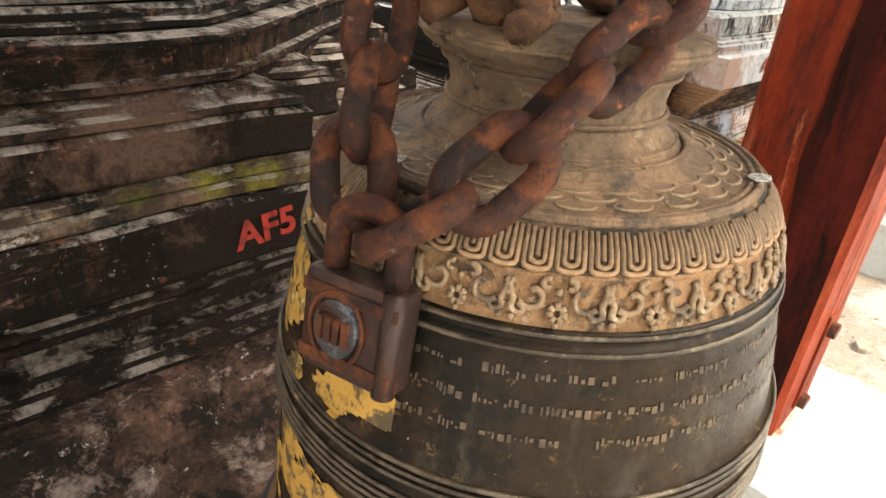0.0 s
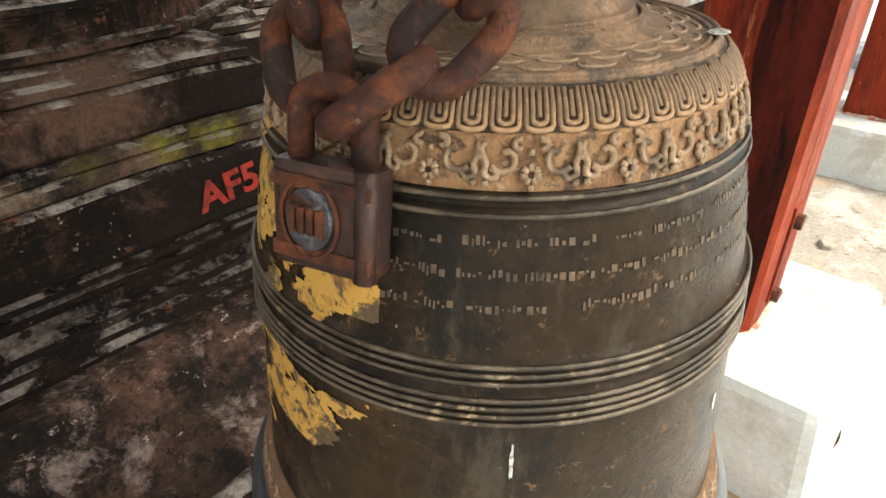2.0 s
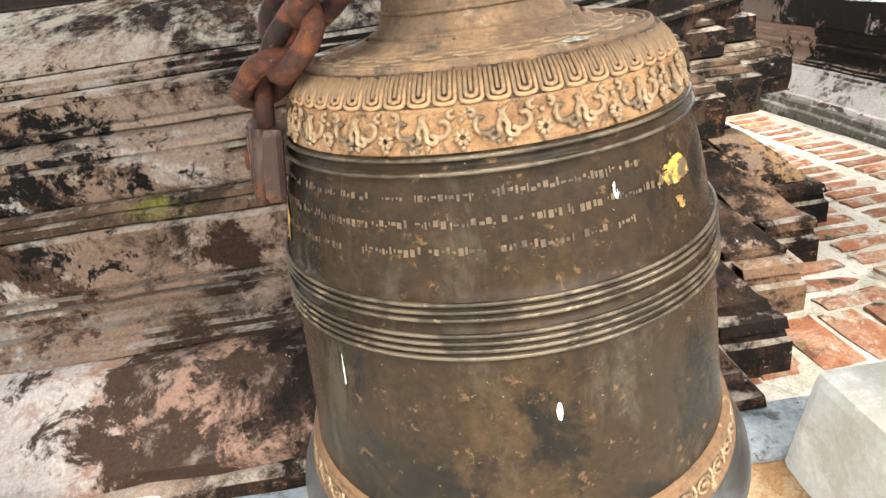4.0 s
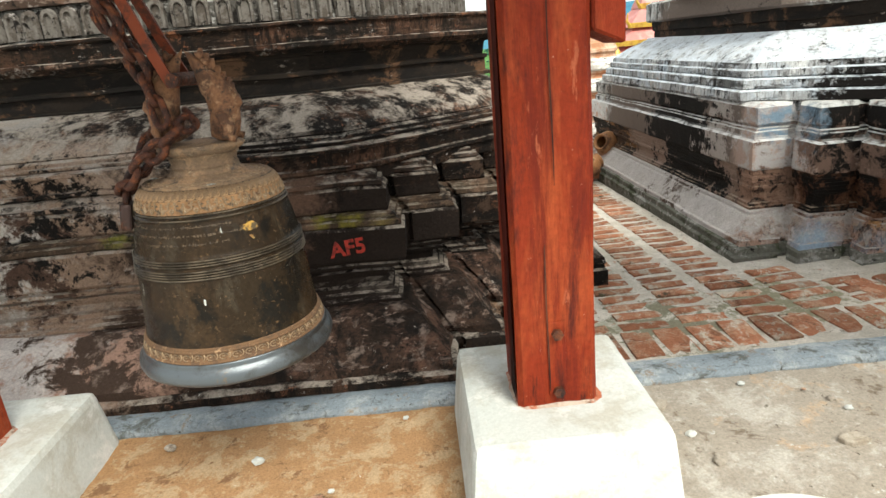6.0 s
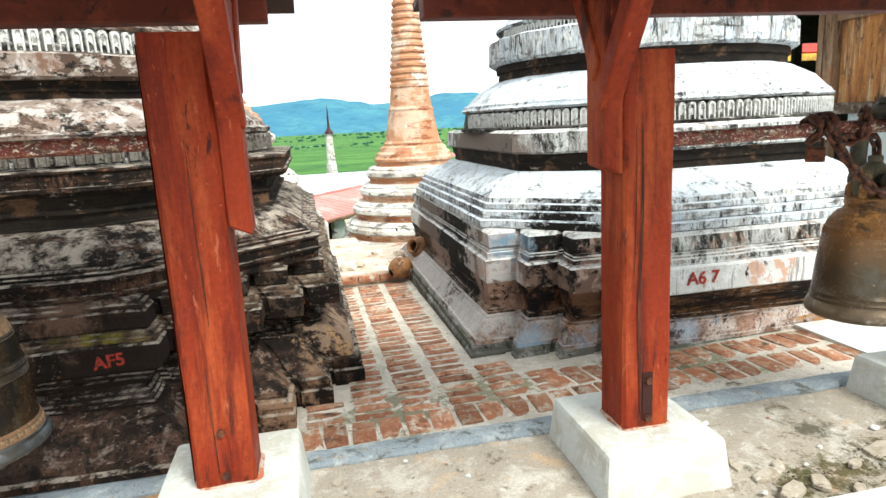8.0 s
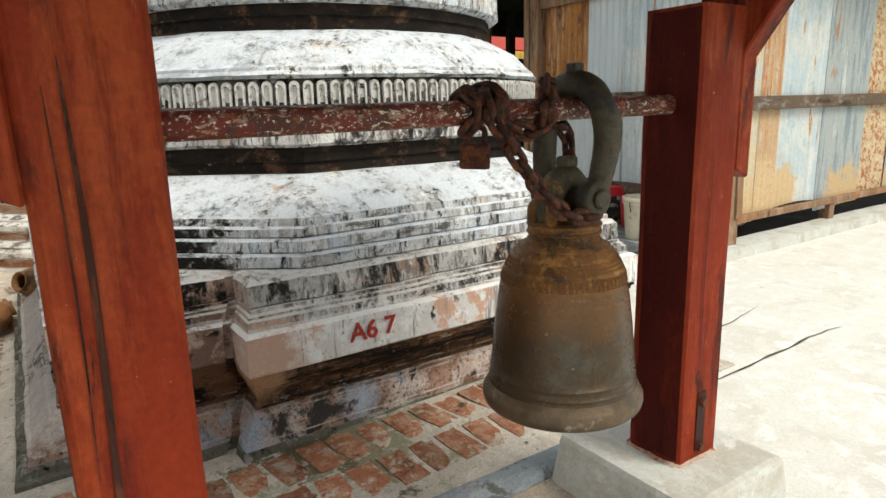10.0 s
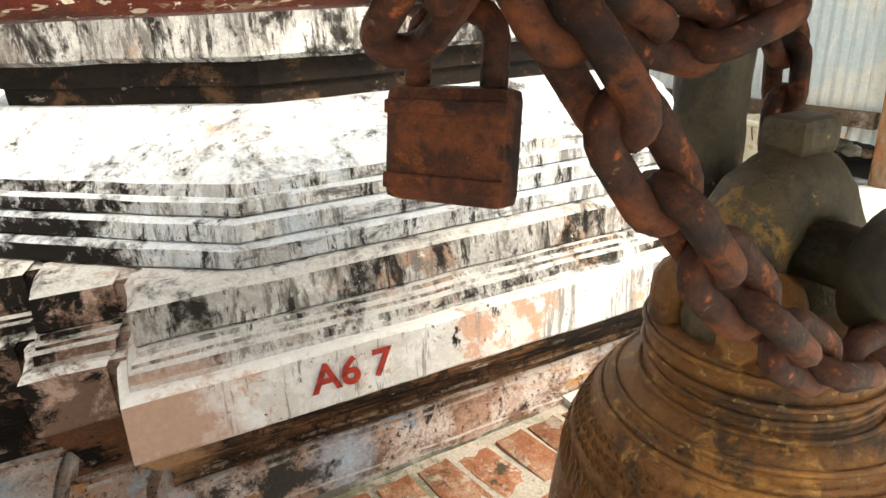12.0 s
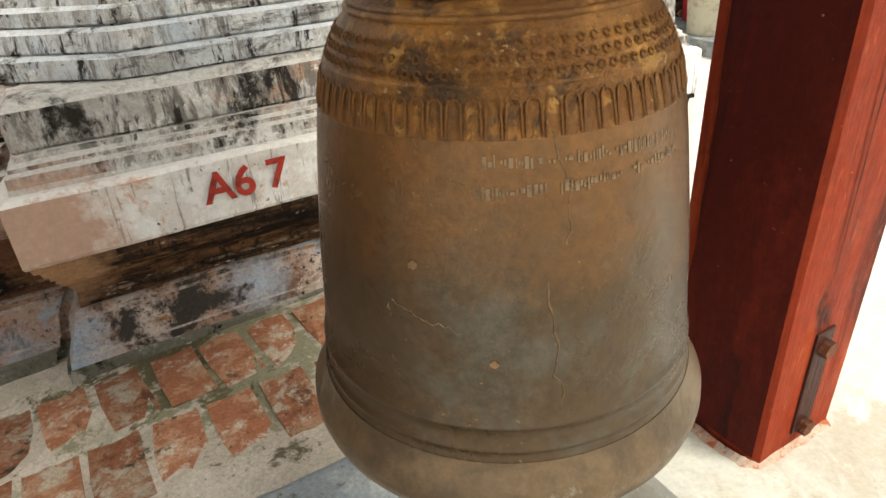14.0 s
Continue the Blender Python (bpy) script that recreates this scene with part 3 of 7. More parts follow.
# Darker copy of the red timber paint, for a post side in shade.
M["shade_red"] = material("darkened_red_paint", (0.062, 0.0085, 0.0060), [((0.105, 0.014, 0.008), (6, 6, 1.2), 0.48, 0.62), ((0.028, 0.007, 0.006), (9, 9, 1.6), 0.54, 0.64), ((0.32, 0.16, 0.12), 70, 0.67, 0.69)], 0.7, bumps=[((40, 40, 3), 0.4)], coord="World", spec=0.08, grain=(70, 0.22))
M["jar"] = material("brown_clay", (0.27, 0.120, 0.045), [((0.11, 0.05, 0.025), 9, 0.5, 0.60), ((0.42, 0.25, 0.13), 12, 0.58, 0.64)], 0.65, bumps=[(30, 0.4)], grain=(60, 0.2))
M["ledge"] = material("broken_brick_ledge", (0.52, 0.43, 0.34), [((0.40, 0.19, 0.11), 6, 0.56, 0.62), ((0.66, 0.61, 0.54), 5, 0.48, 0.60), ((0.14, 0.11, 0.08), 9, 0.62, 0.68)], 0.95, bumps=[(20, 0.8)], coord="World", grain=(110, 0.25))
M["litter"] = material("dry_litter", (0.10, 0.075, 0.045), [((0.16, 0.11, 0.06), 30, 0.5, 0.58), ((0.05, 0.075, 0.02), 20, 0.55, 0.6)], 0.9, coord="World", island=0.6)
M["crackdirt"] = material("crack_dirt", (0.06, 0.05, 0.04), [((0.14, 0.11, 0.08), 20, 0.5, 0.6)], 0.95)
# sheds
TIN_FEET = [((0.54, 0.40, 0.235), (6.9, 1.95, 0.25), 0.42, 1.2, 4.0), ((0.52, 0.38, 0.22), (8.2, 1.95, 0.25), 0.30, 1.4, 4.0), ((0.50, 0.36, 0.20), (9.4, 1.95, 0.25), 0.35, 1.4, 4.0)]
M["tin_pale"] = material("pale_tin", (0.52, 0.58, 0.62), [((0.62, 0.64, 0.64), (5, 5, 1), 0.5, 0.64), ((0.40, 0.30, 0.2), (5, 5, 0.8), 0.64, 0.72)], 0.5, 0.3, bumps=[(30, 0.15)], coord="World")
M["tin_spot"] = material("spotted_tin", (0.52, 0.42, 0.27), [((0.34, 0.13, 0.05), (30, 30, 22), 0.52, 0.55), ((0.58, 0.54, 0.46), 16, 0.58, 0.62)], 0.7, 0.1, bumps=[(30, 0.2)], coord="World", grain=(50, 0.15))
M["tin_blue"] = material("weathered_blue_tin", (0.43, 0.51, 0.55), [((0.56, 0.57, 0.54), 2.0, 0.48, 0.60), ((0.60, 0.63, 0.63), (14, 14, 1.5), 0.53, 0.62), ((0.33, 0.42, 0.49), (6, 6, 2), 0.58, 0.66), ((0.40, 0.20, 0.08), (9, 9, 0.9), 0.61, 0.65, 9), ((0.16, 0.07, 0.04), (20, 20, 2), 0.66, 0.69, 9)], 0.55, 0.2, bumps=[(30, 0.15)], coord="World", grain=(50, 0.12), spots=TIN_FEET)
M["tin_rust"] = material("rusty_tin", (0.47, 0.33, 0.20), [((0.42, 0.155, 0.040), (13, 13, 0.8), 0.48, 0.60), ((0.50, 0.50, 0.46), (8, 8, 1.0), 0.54, 0.63), ((0.15, 0.060, 0.028), (22, 22, 1.6), 0.60, 0.65), ((0.30, 0.10, 0.03), 40, 0.62, 0.66)], 0.75, 0.1, bumps=[(30, 0.2)], coord="World", grain=(50, 0.2), spots=TIN_FEET)
M["tin_burnt"] = material("burnt_orange_tin", (0.40, 0.175, 0.050), [((0.20, 0.075, 0.028), (9, 9, 1.1), 0.47, 0.60), ((0.50, 0.36, 0.22), (20, 20, 1.0), 0.55, 0.62), ((0.07, 0.035, 0.02), (6, 6, 1.8), 0.56, 0.63)], 0.75, 0.1, bumps=[(30, 0.2)], coord="World", grain=(50, 0.25))
M["tin_grey"] = material("grey_tin", (0.36, 0.39, 0.39), [((0.22, 0.27, 0.30), (16, 16, 1.4), 0.51, 0.58), ((0.42, 0.20, 0.065), (10, 10, 0.9), 0.60, 0.64), ((0.52, 0.54, 0.53), (7, 7, 1), 0.58, 0.64)], 0.55, 0.3, bumps=[(30, 0.15)], coord="World", grain=(50, 0.12), spots=TIN_FEET)
M["tin_cream"] = material("cream_tin", (0.54, 0.46, 0.32), [((0.45, 0.48, 0.48), 3.0, 0.52, 0.58), ((0.46, 0.20, 0.05), (12, 12, 1.1), 0.57, 0.61), ((0.18, 0.09, 0.045), (18, 18, 2), 0.66, 0.69)], 0.65, 0.1, bumps=[(30, 0.15)], coord="World", grain=(50, 0.15), spots=TIN_FEET)
M["oldwood"] = material("brown_old_timber", (0.215, 0.130, 0.078), [((0.30, 0.215, 0.155), (9, 9, 2), 0.50, 0.62), ((0.32, 0.125, 0.045), (3, 3, 1.2), 0.54, 0.63), ((0.075, 0.045, 0.028), (12, 12, 2), 0.54, 0.64)], 0.85, bumps=[((50, 50, 12), 0.5)], coord="World", grain=(90, 0.2))
M["rail"] = material("dark_grey_rail", (0.105, 0.075, 0.055), [((0.22, 0.19, 0.165), (4, 9, 9), 0.52, 0.62), ((0.045, 0.03, 0.022), (3, 12, 12), 0.54, 0.62)], 0.88, bumps=[((10, 50, 50), 0.5)], coord="World", grain=(90, 0.25))
# Near-black for dark walls and for painted-in shade inside the buildings.
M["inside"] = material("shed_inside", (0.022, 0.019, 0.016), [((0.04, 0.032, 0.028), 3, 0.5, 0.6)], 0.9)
M["redroof"] = material("red_tin_roof", (0.50, 0.17, 0.15), [((0.60, 0.30, 0.27), 0.9, 0.5, 0.64)], 0.6, coord="World")
M["plastic"] = material("red_plastic", (0.50, 0.02, 0.035), [((0.38, 0.02, 0.03), 20, 0.5, 0.6)], 0.35)
M["gold"] = material("gold_paint", (0.62, 0.40, 0.07), [((0.45, 0.22, 0.05), 4, 0.5, 0.6)], 0.4, 0.4)
M["pale"] = material("pale_limewash", (0.62, 0.60, 0.565), [((0.42, 0.38, 0.34), 2.5, 0.52, 0.58), ((0.14, 0.13, 0.12), (4, 4, 14), 0.55, 0.59, 9), (BLACK, (7, 7, 16), 0.61, 0.64, 9), ((0.44, 0.24, 0.15), (4, 4, 10), 0.62, 0.66)], 0.9, bumps=[(16, 0.4)], coord="World", grain=(60, 0.15))
M["bucket"] = material("dirty_white_plastic", (0.55, 0.52, 0.42), [((0.36, 0.31, 0.22), 12, 0.5, 0.64)], 0.5)


# ---- mesh helpers ----
def mesh_of(name, bm, mat, smooth=False):
    me = bpy.data.meshes.new(name)
    bmesh.ops.recalc_face_normals(bm, faces=bm.faces)
    bm.to_mesh(me)
    bm.free()
    if smooth:
        for p in me.polygons:
            p.use_smooth = True
    me.materials.append(M[mat])
    return me


def part(name, bm, mat, parent=None, label="", smooth=False):
    ob = new(name, mesh_of(name, bm, mat, smooth))
    if parent:
        ob.parent = parent
    if label:
        ob["label"] = label
    return ob


def thing(name, label, category, at=(0, 0, 0), group="", kind=""):
    ob = new(name)
    ob.location = at
    ob.empty_display_size = 0.05
    return tagged(ob, label, category, group, kind)


def box(bm, x0, x1, y0, y1, z0, z1, bevel=0.0, m=None):
    r = bmesh.ops.create_cube(bm, size=1.0)
    vs = r["verts"]
    for v in vs:
        v.co = Vector(((x0 + x1) / 2 + v.co.x * (x1 - x0), (y0 + y1) / 2 + v.co.y * (y1 - y0), (z0 + z1) / 2 + v.co.z * (z1 - z0)))
    if bevel:
        es = list({e for v in vs for e in v.link_edges})
        r2 = bmesh.ops.bevel(bm, geom=es, offset=bevel, segments=2, affect="EDGES", profile=0.6)
        vs = list({v for f in r2["faces"] for v in f.verts} | {v for v in vs if v.is_valid})
    if m:
        bmesh.ops.transform(bm, matrix=m, verts=[v for v in vs if v.is_valid])
    return vs


def boxed(*a, **k):
    bm = bmesh.new()
    box(bm, *a, **k)
    return bm


def tube(points, radius, sides=12, closed=False, flat=None):
    """A tube along points; radius a number or one for each point."""
    bm = bmesh.new()
    pts = [Vector(p) for p in points]
    n = len(pts)
    rings = []
    side = None
    for i, p in enumerate(pts):
        a = pts[(i - 1) % n] if closed or i else p
        b = pts[(i + 1) % n] if closed or i < n - 1 else p
        t = (b - a).normalized()
        if side is None:
            side = t.cross(Vector((0, 0, 1)) if abs(t.z) < 0.9 else Vector((1, 0, 0))).normalized()
        side = (side - t * side.dot(t)).normalized()
        up = t.cross(side)
        r = radius[i] if isinstance(radius, (list, tuple)) else radius
        rings.append([bm.verts.new(p + r * (math.cos(2 * math.pi * k / sides) * side + math.sin(2 * math.pi * k / sides) * up)) for k in range(sides)])
    for i in range(n if closed else n - 1):
        A, B = rings[i], rings[(i + 1) % n]
        for k in range(sides):
            bm.faces.new((A[k], A[(k + 1) % sides], B[(k + 1) % sides], B[k]))
    if not closed:
        bm.faces.new(rings[0][::-1])
        bm.faces.new(rings[-1])
    return bm


def lathe(rows, sides=96, at=(0, 0, 0), jitter=0.0, cap=True, phase=0.0):
    """Turns rows of (radius, z) round z."""
    bm = bmesh.new()
    rings = []
    for r, z in rows:
        ring = []
        for k in range(sides):
            a = 2 * math.pi * k / sides + phase
            d = jitter * noise.noise(Vector((math.cos(a) * 6 * r, math.sin(a) * 6 * r, z * 9))) if jitter else 0
            ring.append(bm.verts.new((at[0] + (r + d) * math.cos(a), at[1] + (r + d) * math.sin(a), at[2] + z + 0.6 * d)))
        rings.append(ring)
    for A, B in zip(rings, rings[1:]):
        for k in range(sides):
            bm.faces.new((A[k], A[(k + 1) % sides], B[(k + 1) % sides], B[k]))
    if cap:
        bm.faces.new(rings[0][::-1])
        bm.faces.new(rings[-1])
    return bm


# ---- ground ----
def land_height(x, y):
    r = math.hypot(x - 1.0, y + 2.0)
    if r < 9:
        return -0.30
    z = -0.30 - (r - 9) * 0.33
    return max(z, -15.0)


def ground():
    bm = bmesh.new()
    rad = [0, 4, 8, 9, 10, 12, 15, 20, 28, 40, 55, 80, 120, 180, 260, 400, 600, 900, 1400, 2200, 3600]
    n = 72
    rings = []
    for r in rad[1:]:
        rings.append([bm.verts.new((1 + r * math.cos(2 * math.pi * k / n), -2 + r * math.sin(2 * math.pi * k / n), land_height(1 + r * math.cos(2 * math.pi * k / n), -2 + r * math.sin(2 * math.pi * k / n)))) for k in range(n)])
    bm.faces.new(rings[0])
    for A, B in zip(rings, rings[1:]):
        for k in range(n):
            bm.faces.new((A[k], A[(k + 1) % n], B[(k + 1) % n], B[k]))
    g = part("ground", bm, "land", smooth=True)
    tagged(g, "green fields spreading over the plain below the temple hill", "ground", kind="structure")


ground()


def hills():
    bm = bmesh.new()
    n, rows = 260, 10
    grid = []
    for i in range(n + 1):
        a = radians(-20 + 220 * i / n)
        peak = 112 + 13 * math.sin(a * 33 + 1.0) + 8 * math.sin(a * 15 + 2) + 14 * noise.noise(Vector((a * 20, 3.1, 0))) + 7 * noise.noise(Vector((a * 60, 7.1, 0)))
        col = []
        for j in range(rows + 1):
            u = j / rows
            r = 2050 + 700 * u
            z = -15 + (peak + 15) * (math.sin(u * math.pi / 2) ** 1.4) + 9 * noise.noise(Vector((a * 40, u * 6, 1.0))) * u
            col.append(bm.verts.new((r * math.cos(a), r * math.sin(a), z)))
        grid.append(col)
    for A, B in zip(grid, grid[1:]):
        for j in range(rows):
            bm.faces.new((A[j], B[j], B[j + 1], A[j + 1]))
    tagged(part("hills_backdrop", bm, "hill", smooth=True), "forested hills tinted blue for haze on the far side of the plain", "hills", kind="structure")


hills()

TERRACE = -0.075


def terrace_z(x, y):
    return TERRACE + 0.03 * (x - 1.2) - 0.022 * (y - 1.2)


def sheet(name, x0, x1, y0, y1, height, mat, step, label, category, thick=0.2, edge=None):
    """A slab with an uneven top; edge(x, y) says whether a cell is kept."""
    bm = bmesh.new()
    nx, ny = max(1, round((x1 - x0) / step)), max(1, round((y1 - y0) / step))
    V = {}

    def vert(i, j):
        if (i, j) not in V:
            x, y = x0 + (x1 - x0) * i / nx, y0 + (y1 - y0) * j / ny
            V[i, j] = bm.verts.new((x, y, height(x, y)))
        return V[i, j]

    for i in range(nx):
        for j in range(ny):
            if edge is None or edge(x0 + (x1 - x0) * (i + 0.5) / nx, y0 + (y1 - y0) * (j + 0.5) / ny):
                bm.faces.new((vert(i, j), vert(i + 1, j), vert(i + 1, j + 1), vert(i, j + 1)))
    if edge:
        rim = [v for v in bm.verts if v.is_boundary and x0 + 0.01 < v.co.x < x1 - 0.01 and y0 + 0.01 < v.co.y < y1 - 0.01]
        for _ in range(5):
            moved = {}
            for v in rim:
                near = [e.other_vert(v).co for e in v.link_edges if e.is_boundary]
                moved[v] = v.co * 0.4 + sum(near, Vector()) * (0.6 / len(near))
            for v, c in moved.items():
                v.co.x, v.co.y = c.x, c.y
    r = bmesh.ops.extrude_face_region(bm, geom=bm.faces[:])
    for v in r["geom"]:
        if isinstance(v, bmesh.types.BMVert):
            v.co.z -= thick
    ob = part(name, bm, mat)
    return tagged(ob, label, category, kind="structure")


def wob(x, y, f=2.0, s=0.0):
    return noise.noise(Vector((x * f, y * f, s)))


KERB_Y = 0.385
# pale paving in front of the shelters, with a broken edge
def slab_edge(x, y):
    return y < -0.235 + 0.035 * wob(x, y, 2.2, 4) + 0.02 * wob(x, y, 9, 5) - (0.12 * max(0, min(1, (2.75 - x) / 0.5)) if x > 1.9 else 0.12 if x > 1.0 else 0.12 * max(0, (x - 0.6) / 0.4) - 0.06) or (x > 3.30 + 0.05 * wob(x, y, 3, 8) + 0.02 * wob(x, y, 11, 2) and y < 1.62)


paving = sheet("pavement", -3.2, 5.2, -2.6, 1.7, lambda x, y: 0.012 + 0.003 * wob(x, y, 1.5), "slab", 0.025, "pale cement paving with a broken edge and cracks", "pavement", 0.25, slab_edge)
sheet("pavement_outer", -14, 16, -16, -2.6, lambda x, y: 0.010, "slab", 1.0, "pale cement paving of the temple court", "pavement", 0.25)
sheet("pavement_right", 5.2, 16, -2.6, 1.78, lambda x, y: 0.011, "slab", 0.5, "pale cement paving along the tin shed", "pavement", 0.25)
sheet("pavement_left", -14, -3.2, -2.6, 0.4, lambda x, y: 0.011, "slab", 0.5, "pale cement paving of the temple court", "pavement", 0.25)
sheet("screed", 0.10, 3.6, -0.55, KERB_Y, lambda x, y: 0.002 + 0.006 * wob(x, y, 5) + 0.004 * wob(x, y, 17, 2) - 0.012 * max(0, min(1, (-0.05 - y) * 5)), "rough", 0.03, "rough crumbling grey screed between the post footings", "ground", 0.25)
sheet("sandy_ground", -3.2, 0.10, -0.55, KERB_Y, lambda x, y: 0.0 + 0.006 * wob(x, y, 6) + 0.004 * wob(x, y, 19, 2), "sand", 0.03, "orange-brown sandy ground under the large bell", "ground", 0.25)


def kerb():
    bm = bmesh.new()
    n = 150
    rows = []
    for i in range(n + 1):
        x = -3.2 + 6.9 * i / n
        d = 0.006 * wob(x, 0, 5, 1)
        w = 0.006 * wob(x, 1, 13, 2)
        rows.append([bm.verts.new(p) for p in ((x, KERB_Y + d, -0.15), (x, KERB_Y + d, 0.010), (x, KERB_Y + 0.008 + d, 0.022 + w), (x, KERB_Y + 0.06, 0.026 + w * 0.6), (x, KERB_Y + 0.135 + d, 0.012 + w), (x, KERB_Y + 0.165 + w, -0.012), (x, KERB_Y + 0.17 + w, -0.15))])
    for A, B in zip(rows, rows[1:]):
        for k in range(6):
            bm.faces.new((A[k], B[k], B[k + 1], A[k + 1]))
    bm.faces.new(rows[0])
    bm.faces.new(rows[-1][::-1])
    tagged(part("kerb", bm, "kerb", smooth=False), "blue-grey cement kerb between the footings and the stupas", "kerb", kind="structure")


kerb()
terrace = sheet("terrace_pavement", -0.6, 4.2, KERB_Y + 0.16, 5.0, lambda x, y: terrace_z(x, y) - 0.004 + 0.004 * wob(x, y, 6), "mortar", 0.06, "old brick terrace paving with wide mortar joints", "pavement", 0.25)


# ---- stupas ----
def redented(F, R, steps, sx, centre, notch=0.026):
    """The corner points of one quarter of a plan, from the front corner F to the side corner R, as a stair of pilasters with a narrow notch between each two; mirrored into a whole ring."""
    q = []
    for i in range(steps):
        a = Vector(F).lerp(Vector(R), i / (steps - 1))
        q.append(a)
        if i < steps - 1:
            b = Vector(F).lerp(Vector(R), (i + 1) / (steps - 1))
            n = notch
            q += [Vector((a.x, b.y - n)), Vector((a.x - sx * n, b.y - n)), Vector((a.x - sx * n, b.y + n)), Vector((a.x + sx * n, b.y + n)), Vector((a.x + sx * n, b.y))]
    cx, cy = centre
    loc = [(p.x - cx, p.y - cy) for p in q]
    ring = loc + [(x, -y) for x, y in reversed(loc)] + [(-x, -y) for x, y in loc] + [(-x, y) for x, y in reversed(loc)]
    return [(x + cx, y + cy) for x, y in ring]


def octagon(a, centre, corner=(0.48, 0.37)):
    """An octagon with apothem a; corner: how much of the front and of the side the cut corners take."""
    k, q = a * (1 - corner[0]), a * (1 - corner[1])
    cx, cy = centre
    p = [(k, -a), (a, -q), (a, q), (k, a), (-k, a), (-a, q), (-a, -q), (-k, -a)]
    return [(x + cx, y + cy) for x, y in p]


def prism(rows, jitter=0.006, step=0.07):
    """A body from rows (z, ring of corner points), each ring with as many corners; sides split finely and roughened."""
    bm = bmesh.new()
    n = len(rows[0][1])
    counts = [max(1, round(max((Vector(r[(k + 1) % n]) - Vector(r[k])).length for _, r in rows) / step)) for k in range(n)]
    rings = []
    for z, ring in rows:
        out = []
        for k in range(n):
            a, b = Vector(ring[k]), Vector(ring[(k + 1) % n])
            for j in range(counts[k]):
                p = a.lerp(b, j / counts[k])
                g = jitter if j else jitter * 1.8
                d = Vector((wob(p.x + z * 3, p.y, 7, z * 5), wob(p.x, p.y + z * 3, 7, 9 + z * 5)))
                out.append(bm.verts.new((p.x + g * d.x, p.y + g * d.y, z + 0.8 * jitter * wob(p.x, p.y, 5, z * 3))))
        rings.append(out)
    m = len(rings[0])
    for A, B in zip(rings, rings[1:]):
        for k in range(m):
            bm.faces.new((A[k], A[(k + 1) % m], B[(k + 1) % m], B[k]))
    bm.faces.new(rings[0][::-1])
    bm.faces.new(rings[-1])
    return bm


def petals(centre, radius, z0, z1, count, parent, mat, arc=None, eight=None):
    """A row of round-headed petals standing round a band."""
    cx, cy = centre
    w = 2 * math.pi * radius / count * 0.40
    bm = bmesh.new()
    prof = []
    for k in range(9):
        a = math.pi * k / 8
        prof.append((w * math.cos(a), z1 - w + w * math.sin(a)))
    outer = [(w, z0)] + prof + [(-w, z0)]
    for d, s in ((0.020, 1.0),):
        o = [bm.verts.new((x, 0.0, z)) for x, z in outer]
        f = [bm.verts.new((x * 0.86, -d, z0 + (z - z0) * 0.96)) for x, z in outer]
        g = [bm.verts.new((x * 0.56, -d, z0 + (z - z0) * 0.84)) for x, z in outer]
        h = [bm.verts.new((x * 0.45, -d * 0.35, z0 + (z - z0) * 0.78)) for x, z in outer]
        for P, Q in ((o, f), (f, g), (g, h)):
            for a in range(len(outer) - 1):
                bm.faces.new((P[a], P[a + 1], Q[a + 1], Q[a]))
        bm.faces.new(h)
    me = mesh_of("petal", bm, mat, False)
    for k in range(count):
        a = 2 * math.pi * k / count
        if arc and not (arc[0] <= (math.degrees(a) % 360) <= arc[1]):
            continue
        ob = new("petal", me)
        r = radius * (1 / max(abs(math.cos((a + math.pi / 8) % (math.pi / 4) - math.pi / 8)), 0.5) * math.cos(0) if eight else 1)
        ob.matrix_basis = Matrix.Translation((cx + r * math.cos(a), cy + r * math.sin(a), 0)) @ pose(0, 0, 0, 0, 0, math.degrees(a) + 90)
        ob.parent = parent


def build_stupa(label, centre, F0, R0, side, steps, rows, upper, rows_petals, wide=1.0, far=1.0, group="weathered stupas", round_shift=0.0):
    """rows: (part name, material, [(z, front inset, side inset)]) on the redented plan; upper: (part name, material, [(z, apothem)], corner)."""
    st = thing("stupa", label, "stupa", group=group)
    for name, mat, prof in rows:
        rr = []
        for z, d, e in prof:
            F = (F0[0] - side * (0.35 * d + 0.4 * e), F0[1] + d)
            R = (R0[0] - side * e, R0[1] + e * 1.2)
            rr.append((z, [(centre[0] + (x - centre[0]) * (far if x > centre[0] else 1.0), y) for x, y in redented(F, R, steps, side, centre)]))
        part(name, prism(rr, 0.020 if mat == "ochre" else 0.007), mat, st)
    for name, mat, prof, corner, *own in upper:
        if corner is None:
            part(name, lathe([(a, z) for z, a in prof], 128, (centre[0] + round_shift, centre[1], 0), 0.010), mat, st)
        else:
            w = own[0] if own else wide
            rr = []
            for z, a in prof:
                rr.append((z, [(centre[0] + (x - centre[0]) * w * (far if x > centre[0] else 1.0), y) for x, y in octagon(a, centre, corner)]))
            part(name, prism(rr), mat, st)
    for r, z0, z1, count, mat, arc in rows_petals:
        petals((centre[0] + round_shift, centre[1]), r, z0, z1, count, st, mat, arc)
    return st


C1, C2 = (-1.45, 2.98), (3.29, 3.20)
